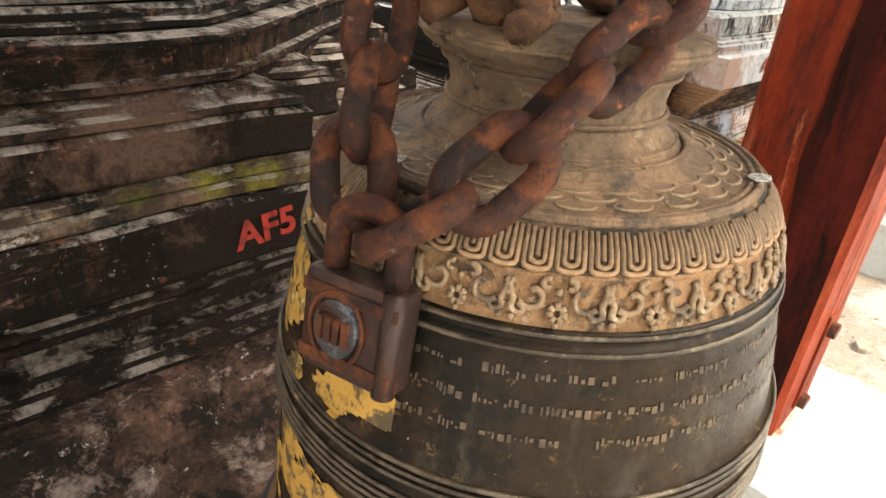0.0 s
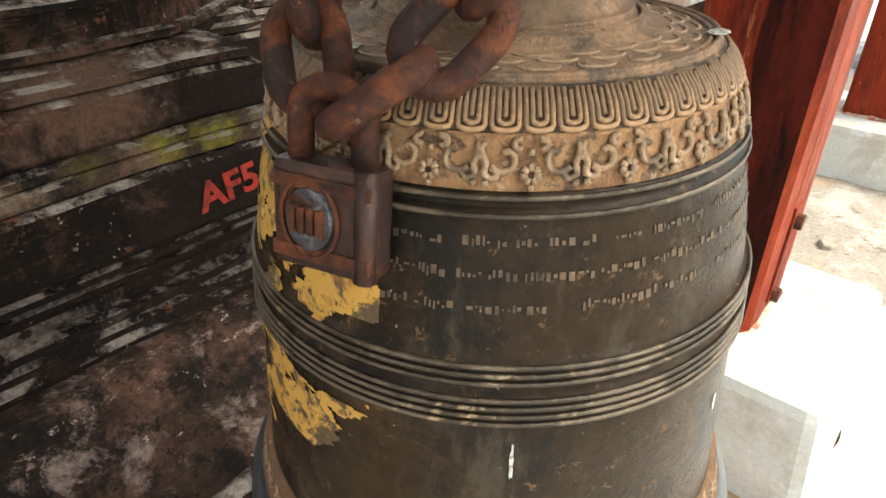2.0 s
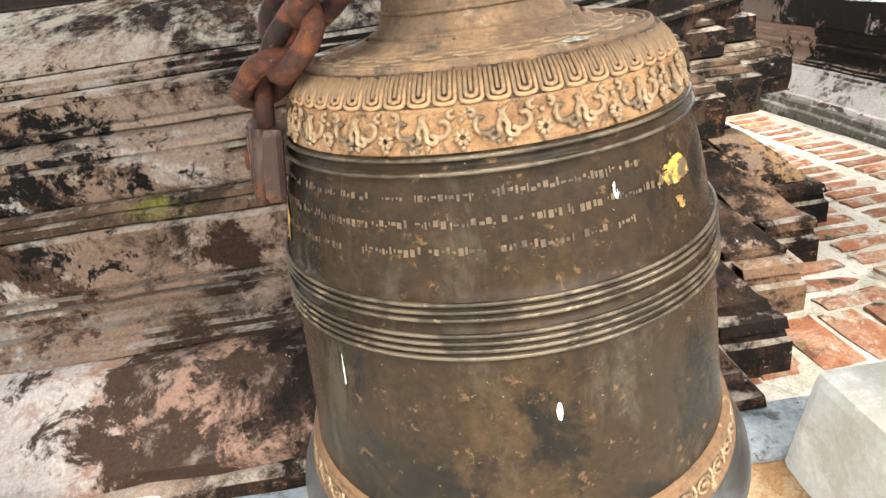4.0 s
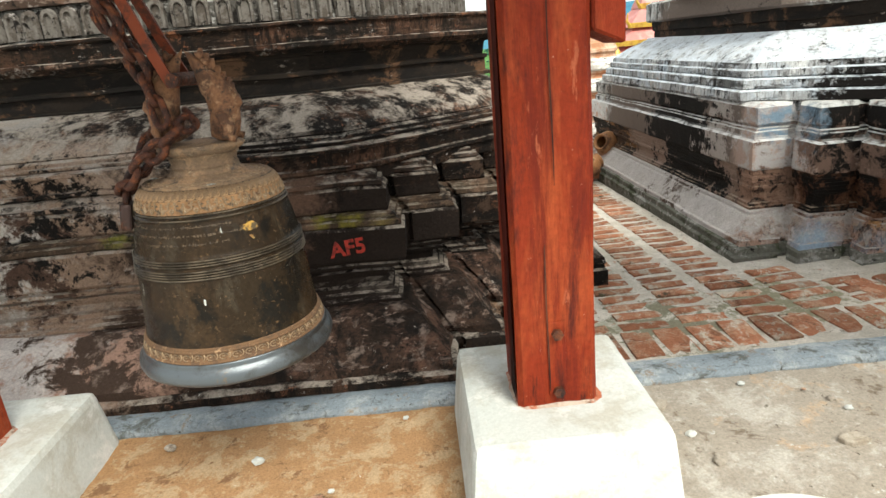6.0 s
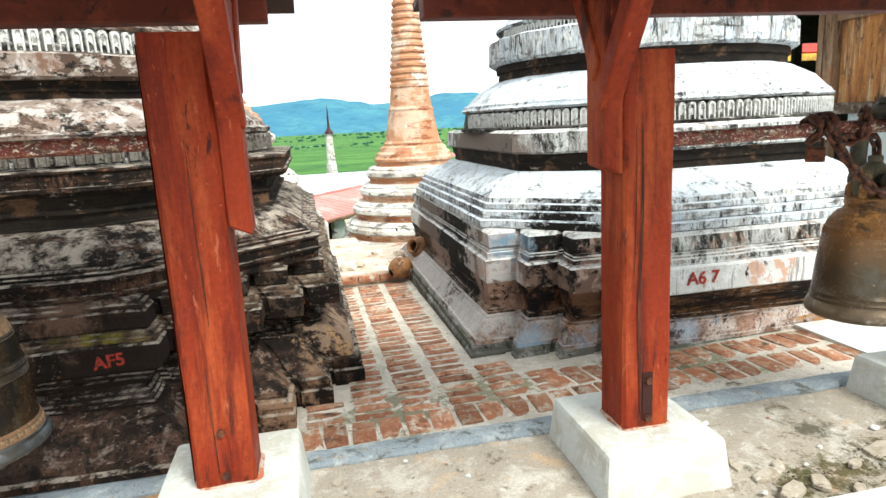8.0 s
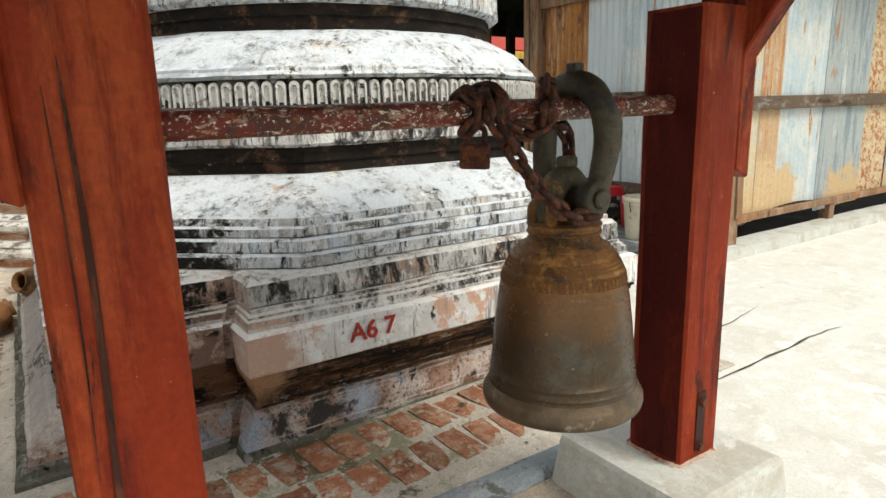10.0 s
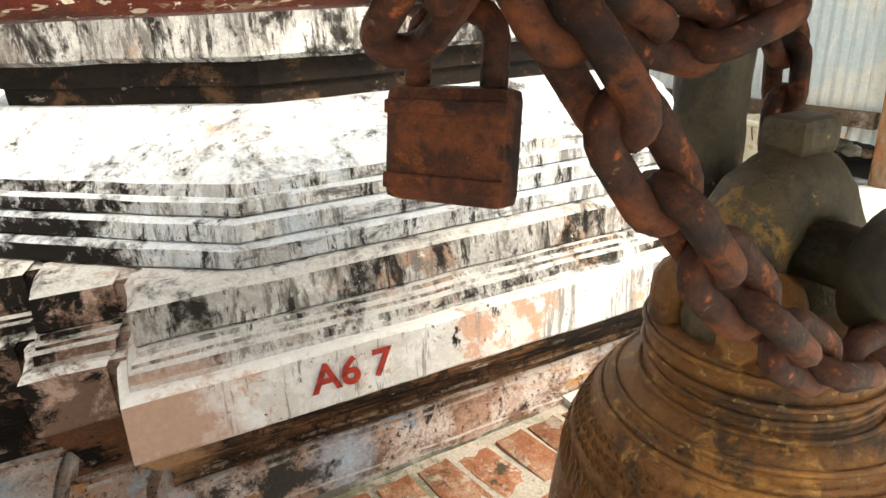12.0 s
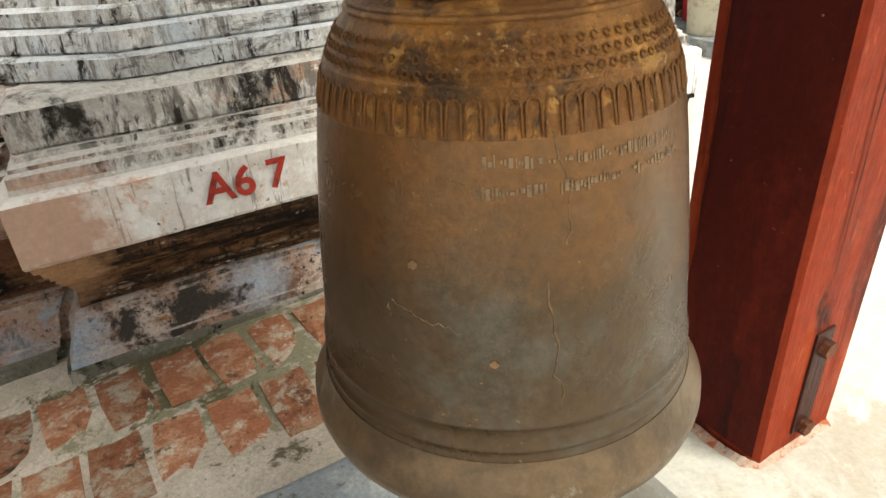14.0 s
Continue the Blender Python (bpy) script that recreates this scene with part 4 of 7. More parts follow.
# the dark stupa: height, inset of the front and of the side from the lowest step
stupa_one = build_stupa("old dark stupa of blackened and peeling plaster beside the kerb", C1, (-0.10, 0.50), (0.66, 1.46), 1, 5, [
    ("base_step", "dark", [(-0.30, 0.0, 0.0), (-0.02, 0.0, 0.0), (-0.01, 0.015, 0.01), (0.010, 0.018, 0.012), (0.015, 0.006, 0.004), (0.042, 0.010, 0.008), (0.050, 0.030, 0.02)]),
    ("base_slope", "ochre", [(0.050, 0.04, 0.04), (0.078, 0.048, 0.05), (0.084, 0.062, 0.06), (0.13, 0.13, 0.11), (0.172, 0.190, 0.16), (0.195, 0.215, 0.18), (0.205, 0.24, 0.20)]),
    ("base_moulding", "dark", [(0.205, 0.284, 0.215), (0.217, 0.284, 0.215), (0.221, 0.307, 0.232), (0.232, 0.310, 0.232), (0.236, 0.328, 0.25), (0.250, 0.332, 0.255), (0.254, 0.360, 0.275), (0.272, 0.370, 0.28), (0.290, 0.367, 0.27), (0.296, 0.344, 0.235), (0.306, 0.344, 0.23), (0.310, 0.360, 0.225), (0.318, 0.358, 0.21), (0.322, 0.334, 0.185), (0.333, 0.334, 0.175), (0.337, 0.347, 0.17), (0.348, 0.344, 0.16)]),
    ("number_band", "dark", [(0.348, 0.336, 0.120), (0.354, 0.330, 0.105), (0.404, 0.334, 0.098), (0.462, 0.334, 0.098), (0.470, 0.344, 0.11)]),
    ("ledge", "moss", [(0.470, 0.358, 0.125), (0.474, 0.352, 0.118), (0.490, 0.356, 0.12), (0.495, 0.378, 0.145), (0.498, 0.372, 0.14), (0.510, 0.376, 0.145), (0.514, 0.402, 0.17)]),
    ("lower_band", "dark", [(0.514, 0.408, 0.185), (0.522, 0.402, 0.175), (0.560, 0.406, 0.178), (0.594, 0.404, 0.176), (0.603, 0.416, 0.19)]),
    ("ledge", "dark", [(0.603, 0.422, 0.21), (0.609, 0.410, 0.20), (0.622, 0.414, 0.205), (0.627, 0.436, 0.225), (0.640, 0.442, 0.23), (0.648, 0.466, 0.26)]),
], [
    ("middle_band", "dark", [(0.60, 2.00), (0.648, 2.005), (0.655, 2.022), (0.668, 2.022), (0.673, 2.008), (0.722, 2.012), (0.726, 2.024), (0.736, 2.022), (0.742, 1.99)], (0.48, 0.37)),
    ("upper_ledge", "dark", [(0.742, 1.962), (0.746, 1.974), (0.756, 1.972), (0.760, 1.952), (0.772, 1.950), (0.780, 1.935)], (0.48, 0.37)),
    ("roof_slope", "dark", [(0.78, 1.918), (0.784, 1.925), (0.798, 1.915), (0.84, 1.862), (0.88, 1.785), (0.91, 1.68), (0.92, 1.64)], (0.48, 0.37)),
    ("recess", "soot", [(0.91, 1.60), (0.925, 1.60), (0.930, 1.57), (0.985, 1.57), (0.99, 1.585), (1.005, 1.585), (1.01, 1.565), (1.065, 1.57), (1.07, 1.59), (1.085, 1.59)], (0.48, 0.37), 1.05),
    ("cornice", "dark", [(1.08, 1.61), (1.10, 1.632), (1.118, 1.632), (1.122, 1.620), (1.182, 1.622), (1.19, 1.634), (1.200, 1.632), (1.206, 1.58)], (0.48, 0.37), 1.085),
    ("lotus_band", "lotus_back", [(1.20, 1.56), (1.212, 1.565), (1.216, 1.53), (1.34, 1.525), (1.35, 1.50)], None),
    ("shoulder", "upper", [(1.345, 1.54), (1.375, 1.55), (1.39, 1.51), (1.42, 1.50), (1.43, 1.485), (1.50, 1.40), (1.51, 1.385), (1.565, 1.26)], None),
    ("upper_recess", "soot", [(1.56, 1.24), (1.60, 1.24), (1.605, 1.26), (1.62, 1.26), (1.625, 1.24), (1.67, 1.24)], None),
    ("upper_ring", "upper", [(1.665, 1.31), (1.68, 1.345), (1.79, 1.345), (1.805, 1.30)], None),
    ("upper_lotus_band", "lotus_back", [(1.80, 1.24), (1.95, 1.22)], None),
    ("dome", "upper", [(1.945, 1.24), (1.97, 1.25), (1.99, 1.20), (2.15, 1.10), (2.4, 0.95), (2.7, 0.72), (3.1, 0.5), (4.2, 0.2), (5.2, 0.04)], None),
], [(1.535, 1.222, 1.335, 112, "petal_dark", (230, 360)), (1.225, 1.815, 1.94, 116, "petal", (230, 360))], 0.955, 1.0, round_shift=0.10)

stupa_two = build_stupa("large white-washed stupa with black streaks and a red painted number", C2, (2.04, 1.195), (1.315, 1.545), -1, 4, [
    ("base_step", "mossgrey", [(-0.30, 0.0, 0.0), (-0.060, 0.002, 0.006), (-0.052, 0.006, 0.026), (-0.024, 0.008, 0.030), (-0.018, 0.012, 0.046)]),
    ("base_slope", "pink", [(-0.018, 0.013, 0.048), (0.004, 0.014, 0.052), (0.008, 0.019, 0.068), (0.060, 0.031, 0.108), (0.098, 0.041, 0.138), (0.104, 0.047, 0.150), (0.118, 0.047, 0.152), (0.122, 0.054, 0.164)]),
    ("base_moulding", "moulding", [(0.122, 0.060, 0.174), (0.134, 0.059, 0.174), (0.138, 0.048, 0.182), (0.149, 0.047, 0.183), (0.153, 0.056, 0.198), (0.164, 0.056, 0.202), (0.180, 0.049, 0.204), (0.200, 0.032, 0.202), (0.216, 0.014, 0.196), (0.222, 0.002, 0.190), (0.236, 0.0, 0.190), (0.240, -0.022, 0.193), (0.256, -0.024, 0.193), (0.260, -0.044, 0.188), (0.276, -0.046, 0.188), (0.281, -0.068, 0.184), (0.300, -0.070, 0.184), (0.305, -0.086, 0.180), (0.325, -0.088, 0.180)]),
    ("number_band", "band", [(0.325, -0.096, 0.176), (0.333, -0.101, 0.172), (0.47, -0.101, 0.172), (0.478, -0.085, 0.188)]),
    ("ledge", "grey", [(0.478, -0.060, 0.194), (0.488, -0.053, 0.199), (0.512, -0.049, 0.199), (0.518, -0.031, 0.206), (0.527, -0.029, 0.206), (0.533, -0.011, 0.216), (0.545, -0.007, 0.216)]),
    ("block_band", "grey", [(0.545, 0.011, 0.208), (0.552, 0.005, 0.202), (0.632, 0.011, 0.206), (0.64, 0.025, 0.22), (0.65, 0.035, 0.24)]),
], [
    ("step", "white", [(0.60, 1.93), (0.648, 1.93), (0.655, 1.945), (0.698, 1.942), (0.705, 1.925)], (0.48, 0.37)),
    ("step", "white", [(0.705, 1.905), (0.712, 1.912), (0.752, 1.908), (0.760, 1.892)], (0.48, 0.37)),
    ("step", "white", [(0.760, 1.872), (0.767, 1.880), (0.797, 1.877), (0.804, 1.866)], (0.48, 0.37)),
    ("roof_slope", "white", [(0.80, 1.858), (0.835, 1.85), (0.90, 1.75), (0.965, 1.60), (0.98, 1.58)], (0.48, 0.37)),
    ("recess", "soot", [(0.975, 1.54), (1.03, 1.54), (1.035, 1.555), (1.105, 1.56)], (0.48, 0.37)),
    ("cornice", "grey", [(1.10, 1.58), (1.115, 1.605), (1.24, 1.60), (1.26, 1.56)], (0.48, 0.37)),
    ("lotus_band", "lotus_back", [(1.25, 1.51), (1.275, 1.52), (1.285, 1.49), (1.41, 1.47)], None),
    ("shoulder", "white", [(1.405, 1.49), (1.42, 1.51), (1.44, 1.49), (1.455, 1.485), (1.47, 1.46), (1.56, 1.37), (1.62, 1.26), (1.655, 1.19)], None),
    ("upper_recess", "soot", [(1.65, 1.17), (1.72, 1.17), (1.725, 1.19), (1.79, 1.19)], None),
    ("upper_ring", "white", [(1.78, 1.22), (1.80, 1.25), (1.97, 1.25), (1.985, 1.21)], None),
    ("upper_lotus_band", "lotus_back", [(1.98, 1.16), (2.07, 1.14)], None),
    ("dome", "white", [(2.06, 1.17), (2.08, 1.18), (2.10, 1.13), (2.22, 1.04), (2.5, 0.9), (2.8, 0.7), (3.2, 0.48), (4.2, 0.2), (5.2, 0.04)], None),
], [(1.480, 1.283, 1.395, 148, "petal", (180, 330)), (1.145, 1.985, 2.06, 116, "petal", (180, 330))], 0.91, 0.70)


def painted(text, size, at, rot, parent, thick=0.0015):
    cu = bpy.data.curves.new("painted_number", "FONT")
    cu.body, cu.size, cu.extrude, cu.offset = text, size, thick, 0.002
    cu.materials.append(M["redpaint"])
    ob = new("painted_number", cu)
    ob.matrix_basis = pose(*at, *rot)
    ob.parent = parent
    ob["label"] = "hand-painted red number"


painted("A6 7", 0.103, (2.470, 1.0835, 0.377), (90, 0, 0), stupa_two)
painted("AF5", 0.078, (-0.524, 0.8300, 0.374), (90, -5, 0), stupa_one)


def spire(label, at, scale, group):
    st = thing("spire_stupa", label, "stupa", group=group)
    x, y, z = at
    k = scale
    zz, r = z + 0.0, 1.20 * k
    part("base", lathe([(1.26 * k, z - 1.2), (1.26 * k, z - 0.02), (1.20 * k, z)], 64, (x, y, 0), 0.01), "pale", st)
    for h, drop in ((0.26, 0.14), (0.26, 0.13), (0.26, 0.13), (0.25, 0.13), (0.24, 0.12)):
        part("tier", lathe([(r, zz), (r + 0.02 * k, zz + 0.02), (r + 0.01 * k, zz + 0.07), (r - 0.03 * k, zz + 0.10), (r - 0.03 * k, zz + 0.12), (r - drop * 0.7 * k, zz + h - 0.09)], 64, (x, y, 0), 0.012), "pale", st)
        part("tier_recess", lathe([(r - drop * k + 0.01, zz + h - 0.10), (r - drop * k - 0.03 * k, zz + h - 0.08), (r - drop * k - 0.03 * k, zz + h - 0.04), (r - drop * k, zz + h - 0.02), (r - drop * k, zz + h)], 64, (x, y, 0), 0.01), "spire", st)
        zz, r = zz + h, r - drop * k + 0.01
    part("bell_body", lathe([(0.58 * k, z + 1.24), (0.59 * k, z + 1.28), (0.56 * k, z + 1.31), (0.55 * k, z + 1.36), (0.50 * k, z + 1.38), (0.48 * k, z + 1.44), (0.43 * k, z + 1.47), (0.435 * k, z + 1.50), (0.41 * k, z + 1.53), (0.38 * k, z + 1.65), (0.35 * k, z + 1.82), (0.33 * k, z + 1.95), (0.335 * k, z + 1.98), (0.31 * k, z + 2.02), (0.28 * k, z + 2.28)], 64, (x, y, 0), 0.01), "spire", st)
    rows = []
    zz, r = z + 2.28, 0.275 * k
    for i in range(14):
        rows += [(r, zz), (r + 0.018 * k, zz + 0.02), (r + 0.018 * k, zz + 0.055), (r - 0.004, zz + 0.075)]
        zz += 0.095
        r -= 0.0085 * k
    rows += [(r * 0.9, zz), (r * 0.75, zz + 0.8), (0.03, zz + 2.0)]
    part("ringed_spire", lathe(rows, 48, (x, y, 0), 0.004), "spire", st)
    return st


spire("slender stupa of orange plastered brick with white tiers", (2.02, 7.45, -0.42), 1.0, "slender brick stupas")
spire("slender stupa of orange plastered brick with ringed spire", (-0.62, 5.95, 0.20), 1.0, "slender brick stupas")


# ---- shelters ----
def footing(x, y, top):
    bm = bmesh.new()
    vs = box(bm, -0.225, 0.225, -0.255, 0.26, -0.20, top, 0.022)
    for v in bm.verts:
        k = 1 + 0.10 * max(0, (top - v.co.z)) / 0.2
        v.co.x, v.co.y = v.co.x * k + 0.006 * wob(v.co.x, v.co.y, 4, x), v.co.y * k
    ob = thing("post_footing", "", "footing", (x, y, 0))
    part("block", bm, "cement", ob)
    bm = bmesh.new()
    inner, outer = [], []
    for k in range(28):
        a = 2 * math.pi * k / 28
        c = 0.094 / max(abs(math.cos(a)), abs(math.sin(a)))
        g = 0.016 + 0.014 * abs(wob(k, x, 1.9, 3))
        inner.append(bm.verts.new((c * math.cos(a), c * math.sin(a) - 0.004, top + 0.006 + 0.010 * abs(wob(k, x, 0.9, 8)))))
        outer.append(bm.verts.new(((c + g) * math.cos(a), (c + g) * math.sin(a) - 0.004, top - 0.003)))
    for k in range(28):
        bm.faces.new((inner[k], outer[k], outer[(k + 1) % 28], inner[(k + 1) % 28]))
    part("mortar_fillet", bm, "fillet", ob, "crumbling red-stained mortar round the post", True)
    return tagged(ob, "square pale cement footing block under a red post", "footing", group="post footings")


def slanted(x0, z0, x1, z1, w, y0, y1):
    """A board from (x0, z0) to (x1, z1), w wide, between y0 and y1."""
    bm = bmesh.new()
    d = Vector((x1 - x0, z1 - z0)).normalized()
    s = Vector((-d.y, d.x)) * w / 2
    pts = [Vector((x0, z0)) - s - d * 0.012, Vector((x0, z0)) + s + d * 0.02, Vector((x1, z1)) + s, Vector((x1, z1)) - s]
    a = [bm.verts.new((p.x, y0, p.y)) for p in pts]
    b = [bm.verts.new((p.x, y1, p.y)) for p in pts]
    bm.faces.new(a)
    bm.faces.new(b[::-1])
    for k in range(4):
        bm.faces.new((a[k], b[k], b[(k + 1) % 4], a[(k + 1) % 4]))
    bmesh.ops.bevel(bm, geom=bm.edges[:], offset=0.006, segments=1, affect="EDGES")
    return bm


def post(x, top, foot):
    """A hewn square post: worn arrises and slightly uneven faces."""
    bm = bmesh.new()
    n, c = 30, 0.012
    ring = [(c, 0), (0.05, 0), (0.095, 0), (0.14, 0), (0.19 - c, 0), (0.19, c), (0.19, 0.095), (0.19, 0.19 - c), (0.19 - c, 0.19), (0.095, 0.19), (c, 0.19), (0, 0.19 - c), (0, 0.14), (0, 0.095), (0, 0.05), (0, c)]
    rows = []
    for i in range(n + 1):
        z = foot - 0.01 + (top - foot + 0.01) * i / n
        rows.append([bm.verts.new((x + a + 0.0035 * wob(a * 20 + x, z, 3, b * 20), b + 0.0035 * wob(b * 20 + x, z, 3, a * 20 + 5), z)) for a, b in ring])
    m = len(ring)
    for A, B in zip(rows, rows[1:]):
        for k in range(m):
            bm.faces.new((A[k], A[(k + 1) % m], B[(k + 1) % m], B[k]))
    bm.faces.new(rows[0][::-1])
    bm.faces.new(rows[-1])
    return bm


def shelter(label, xs, tops, feet, beam, roof_x, splits, beam_z=1.735, plate_mat="tar"):
    sh = thing("bell_shelter", label, "shelter", group="bell shelters")
    outer = (-1, 1)
    for x, top, foot, s in zip(xs, tops, feet, outer):
        p = part("post", post(x, top, foot), "wood", sh)
        bx = x + 0.19 if s > 0 else x
        part("strut", slanted(bx + s * 0.036, 1.145 if s < 0 else 1.04, bx + s * 0.036, 1.74, 0.07, 0.004, 0.15), "wood", sh)
        xa, xb = sorted((bx + s * 0.006, bx + s * 0.082))
        for y0, z0, y1, z1 in ((0.068, 1.351, -0.27, 1.85), (0.062, 1.477, 0.26, 1.85)):
            bm = slanted(y0, z0, y1, z1, 0.075, xa, xb)
            for v in bm.verts:
                v.co.x, v.co.y = v.co.y, v.co.x
            bmesh.ops.recalc_face_normals(bm, faces=bm.faces[:])
            part("brace", bm, "wood", sh)
        plate = part("bolt_plate", boxed(x + 0.095 - 0.02, x + 0.095 + 0.022, -0.004, 0.003, foot + 0.03, foot + 0.22, 0.002), plate_mat, p)
        for z in (foot + 0.04, foot + 0.19):
            bm = tube([(x + 0.097, -0.002, z), (x + 0.097, -0.016, z)], 0.014, 6)
            part("bolt", bm, "rust", p)
    for x, z0, z1, u, w in splits:
        bm = bmesh.new()
        L, R = [], []
        for i in range(41):
            z = z0 + (z1 - z0) * i / 40
            g = w * math.sin(math.pi * i / 40) ** 0.5 * (0.65 + 0.5 * wob(z, x, 6, 2)) + 0.0005
            c = x + u + 0.008 * wob(z, x, 2.2, 5)
            L.append(bm.verts.new((c - g, -0.0045, z)))
            R.append(bm.verts.new((c + g, -0.0045, z)))
        for a in range(40):
            bm.faces.new((L[a], R[a], R[a + 1], L[a + 1]))
        part("split", bm, "split", sh, "dark weathered split in the red post")
    part("plate_beam", boxed(beam[0], beam[1], 0.50, 0.60, beam_z, 1.85, 0.008), "wood_shaded", sh)
    part("plate_beam", boxed(beam[0], beam[1], -0.59, -0.51, 1.78, 1.86, 0.006), "wood_shaded", sh)
    part("ridge_beam", boxed(beam[0], beam[1], 0.03, 0.15, 1.84, 1.90, 0.008), "wood_shaded", sh)
    bm = bmesh.new()
    box(bm, roof_x[0], roof_x[1], -0.80, 0.10, 0, 0.03, m=Matrix.Translation((0, 0, 1.905)) @ pose(0, 0, 0, 12, 0, 0))
    box(bm, roof_x[0], roof_x[1], 0.10, 0.72, 0, 0.03, m=Matrix.Translation((0, 0.02, 1.945)) @ pose(0, 0, 0, -12, 0, 0))
    part("roof", bm, "tar", sh)
    return sh


FOOT = 0.19
shelter_one = shelter("red-painted timber bell shelter on two posts with a steel pipe", (-1.505, 0.0), (1.62, 1.63), (FOOT, 0.21), (-2.1, 0.35), (-2.2, 0.45), [(0.0, 0.75, 1.30, 0.10, 0.0022), (0.0, 0.25, 0.62, 0.075, 0.0025)], 1.735, "wood")


def dark_film(parent, x, y0, y1, z0, z1, seed, mat):
    """A ragged dark film on the side face of a post, for old tar and for painted-in shade."""
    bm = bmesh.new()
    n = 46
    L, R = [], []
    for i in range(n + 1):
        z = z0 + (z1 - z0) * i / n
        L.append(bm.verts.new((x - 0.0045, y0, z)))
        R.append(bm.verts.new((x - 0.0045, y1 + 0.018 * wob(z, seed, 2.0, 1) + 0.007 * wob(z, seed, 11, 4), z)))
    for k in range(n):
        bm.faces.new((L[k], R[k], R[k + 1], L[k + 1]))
    part("side_film", bm, mat, parent, "dark film of tar and painted shade down the side of the post")


dark_film(shelter_one, 0.0, 0.010, 0.085, 0.23, 1.60, 2.0, "stain_black")
shelter_two = shelter("red-painted timber bell shelter on two posts over the small bell", (1.505, 3.016), (1.545, 1.50), (0.18, 0.18), (0.93, 3.36), (0.93, 3.45), [(1.505, 0.22, 1.34, 0.062, 0.0085), (1.505, 0.70, 1.30, 0.038, 0.0020), (3.016, 0.5, 1.1, 0.07, 0.002)])
# Shade on this post's side face, painted as a dark red film.
dark_film(shelter_two, 3.016, 0.004, 0.160, 0.20, 1.49, 5.0, "shade_red")
for x, top in ((-1.41, FOOT), (0.10, 0.21), (1.60, 0.18), (3.105, 0.18)):
    footing(x, 0.10, top)


def pipe(x0, x1, z0, z1, parent, r=0.026):
    n = 24
    part("pipe", tube([(x0 + (x1 - x0) * i / n, 0.095, z0 + (z1 - z0) * i / n) for i in range(n + 1)], r, 20), "pipe", parent, "rusty pipe with peeling red paint", True)


pipe(-1.36, 0.05, 1.318, 1.325, shelter_one)
pipe(1.66, 3.05, 1.238, 1.246, shelter_two, 0.027)

# ---- bells ----
def radius_at(prof, z):
    for (r0, z0), (r1, z1) in zip(prof, prof[1:]):
        if z0 <= z <= z1:
            return r0 + (r1 - r0) * (z - z0) / max(z1 - z0, 1e-6)
    return prof[-1][0] if z > prof[-1][1] else prof[0][0]


def on_bell(prof, deg, z, off=0.0):
    r = radius_at(prof, z) + off
    return Vector((r * math.cos(radians(deg)), r * math.sin(radians(deg)), z + 0.35 * off))


def wires(lines, radius, sides=5):
    """Many thin tubes in one bmesh."""
    bm = bmesh.new()
    for pts in lines:
        t = tube(pts, radius, sides)
        me = bpy.data.meshes.new("t")
        t.to_mesh(me)
        t.free()
        bm.from_mesh(me)
        bpy.data.meshes.remove(me)
    return bm


def ring_of(name, bm, mat, parent, count, start=0.0, span=360.0, label=""):
    """Copies of one relief piece turned round the bell's axis."""
    me = mesh_of(name, bm, mat, True)
    for k in range(count):
        ob = new(name, me)
        ob.matrix_basis = pose(0, 0, 0, 0, 0, start + span * k / count)
        ob.parent = parent
        if label:
            ob["label"] = label


def patch(prof, d0, d1, z0, z1, cut, seed, off=0.0008, mat="yellow", parent=None, name="paint_patch", label="", fx=20.0):
    """A ragged film of paint or dirt on a bell between two angles and two heights."""
    bm = bmesh.new()
    nu, nv = max(16, int((d1 - d0) / 0.4)), max(16, int((z1 - z0) / 0.0014))
    V = {}

    def v(i, j):
        if (i, j) not in V:
            V[i, j] = bm.verts.new(on_bell(prof, d0 + (d1 - d0) * i / nu, z0 + (z1 - z0) * j / nv, off))
        return V[i, j]

    for i in range(nu):
        for j in range(nv):
            a, b = (i + 0.5) / nu, (j + 0.5) / nv
            edge = 1.15 - 2.1 * math.hypot(a - 0.5, b - 0.5)
            n = noise.fractal(Vector((a * (d1 - d0) / fx, b * (z1 - z0) * 40, seed)), 0.8, 2.2, 4)
            if n * 0.75 + min(edge, 0.55) > cut:
                bm.faces.new((v(i, j), v(i + 1, j), v(i + 1, j + 1), v(i, j + 1)))
    return part(name, bm, mat, parent, label)


def script_rows(prof, rows, parent, seed, mat="script", h=0.0046):
    """Rows of small worn bars where engraving runs round the bell."""
    rnd = random.Random(seed)
    for d0, d1, z, slope in rows:
        d = d0
        while d < d1:
            w = rnd.choice((0.35, 0.5, 0.7, 1.1))
            hh = h * rnd.choice((0.3, 0.5, 0.9, 1.1))
            zc = z + slope * (d - d0) / (d1 - d0) + rnd.uniform(-0.0012, 0.0012)
            if rnd.random() > 0.16:
                bm = bmesh.new()
                n = 3
                lo = [bm.verts.new(on_bell(prof, d + w * k / n, zc - hh / 2, 0.0006)) for k in range(n + 1)]
                hi = [bm.verts.new(on_bell(prof, d + w * k / n, zc + hh / 2, 0.0006)) for k in range(n + 1)]
                for k in range(n):
                    bm.faces.new((lo[k], lo[k + 1], hi[k + 1], hi[k]))
                part("script_mark", bm, mat, parent)
            d += w + rnd.uniform(0.25, 0.65)


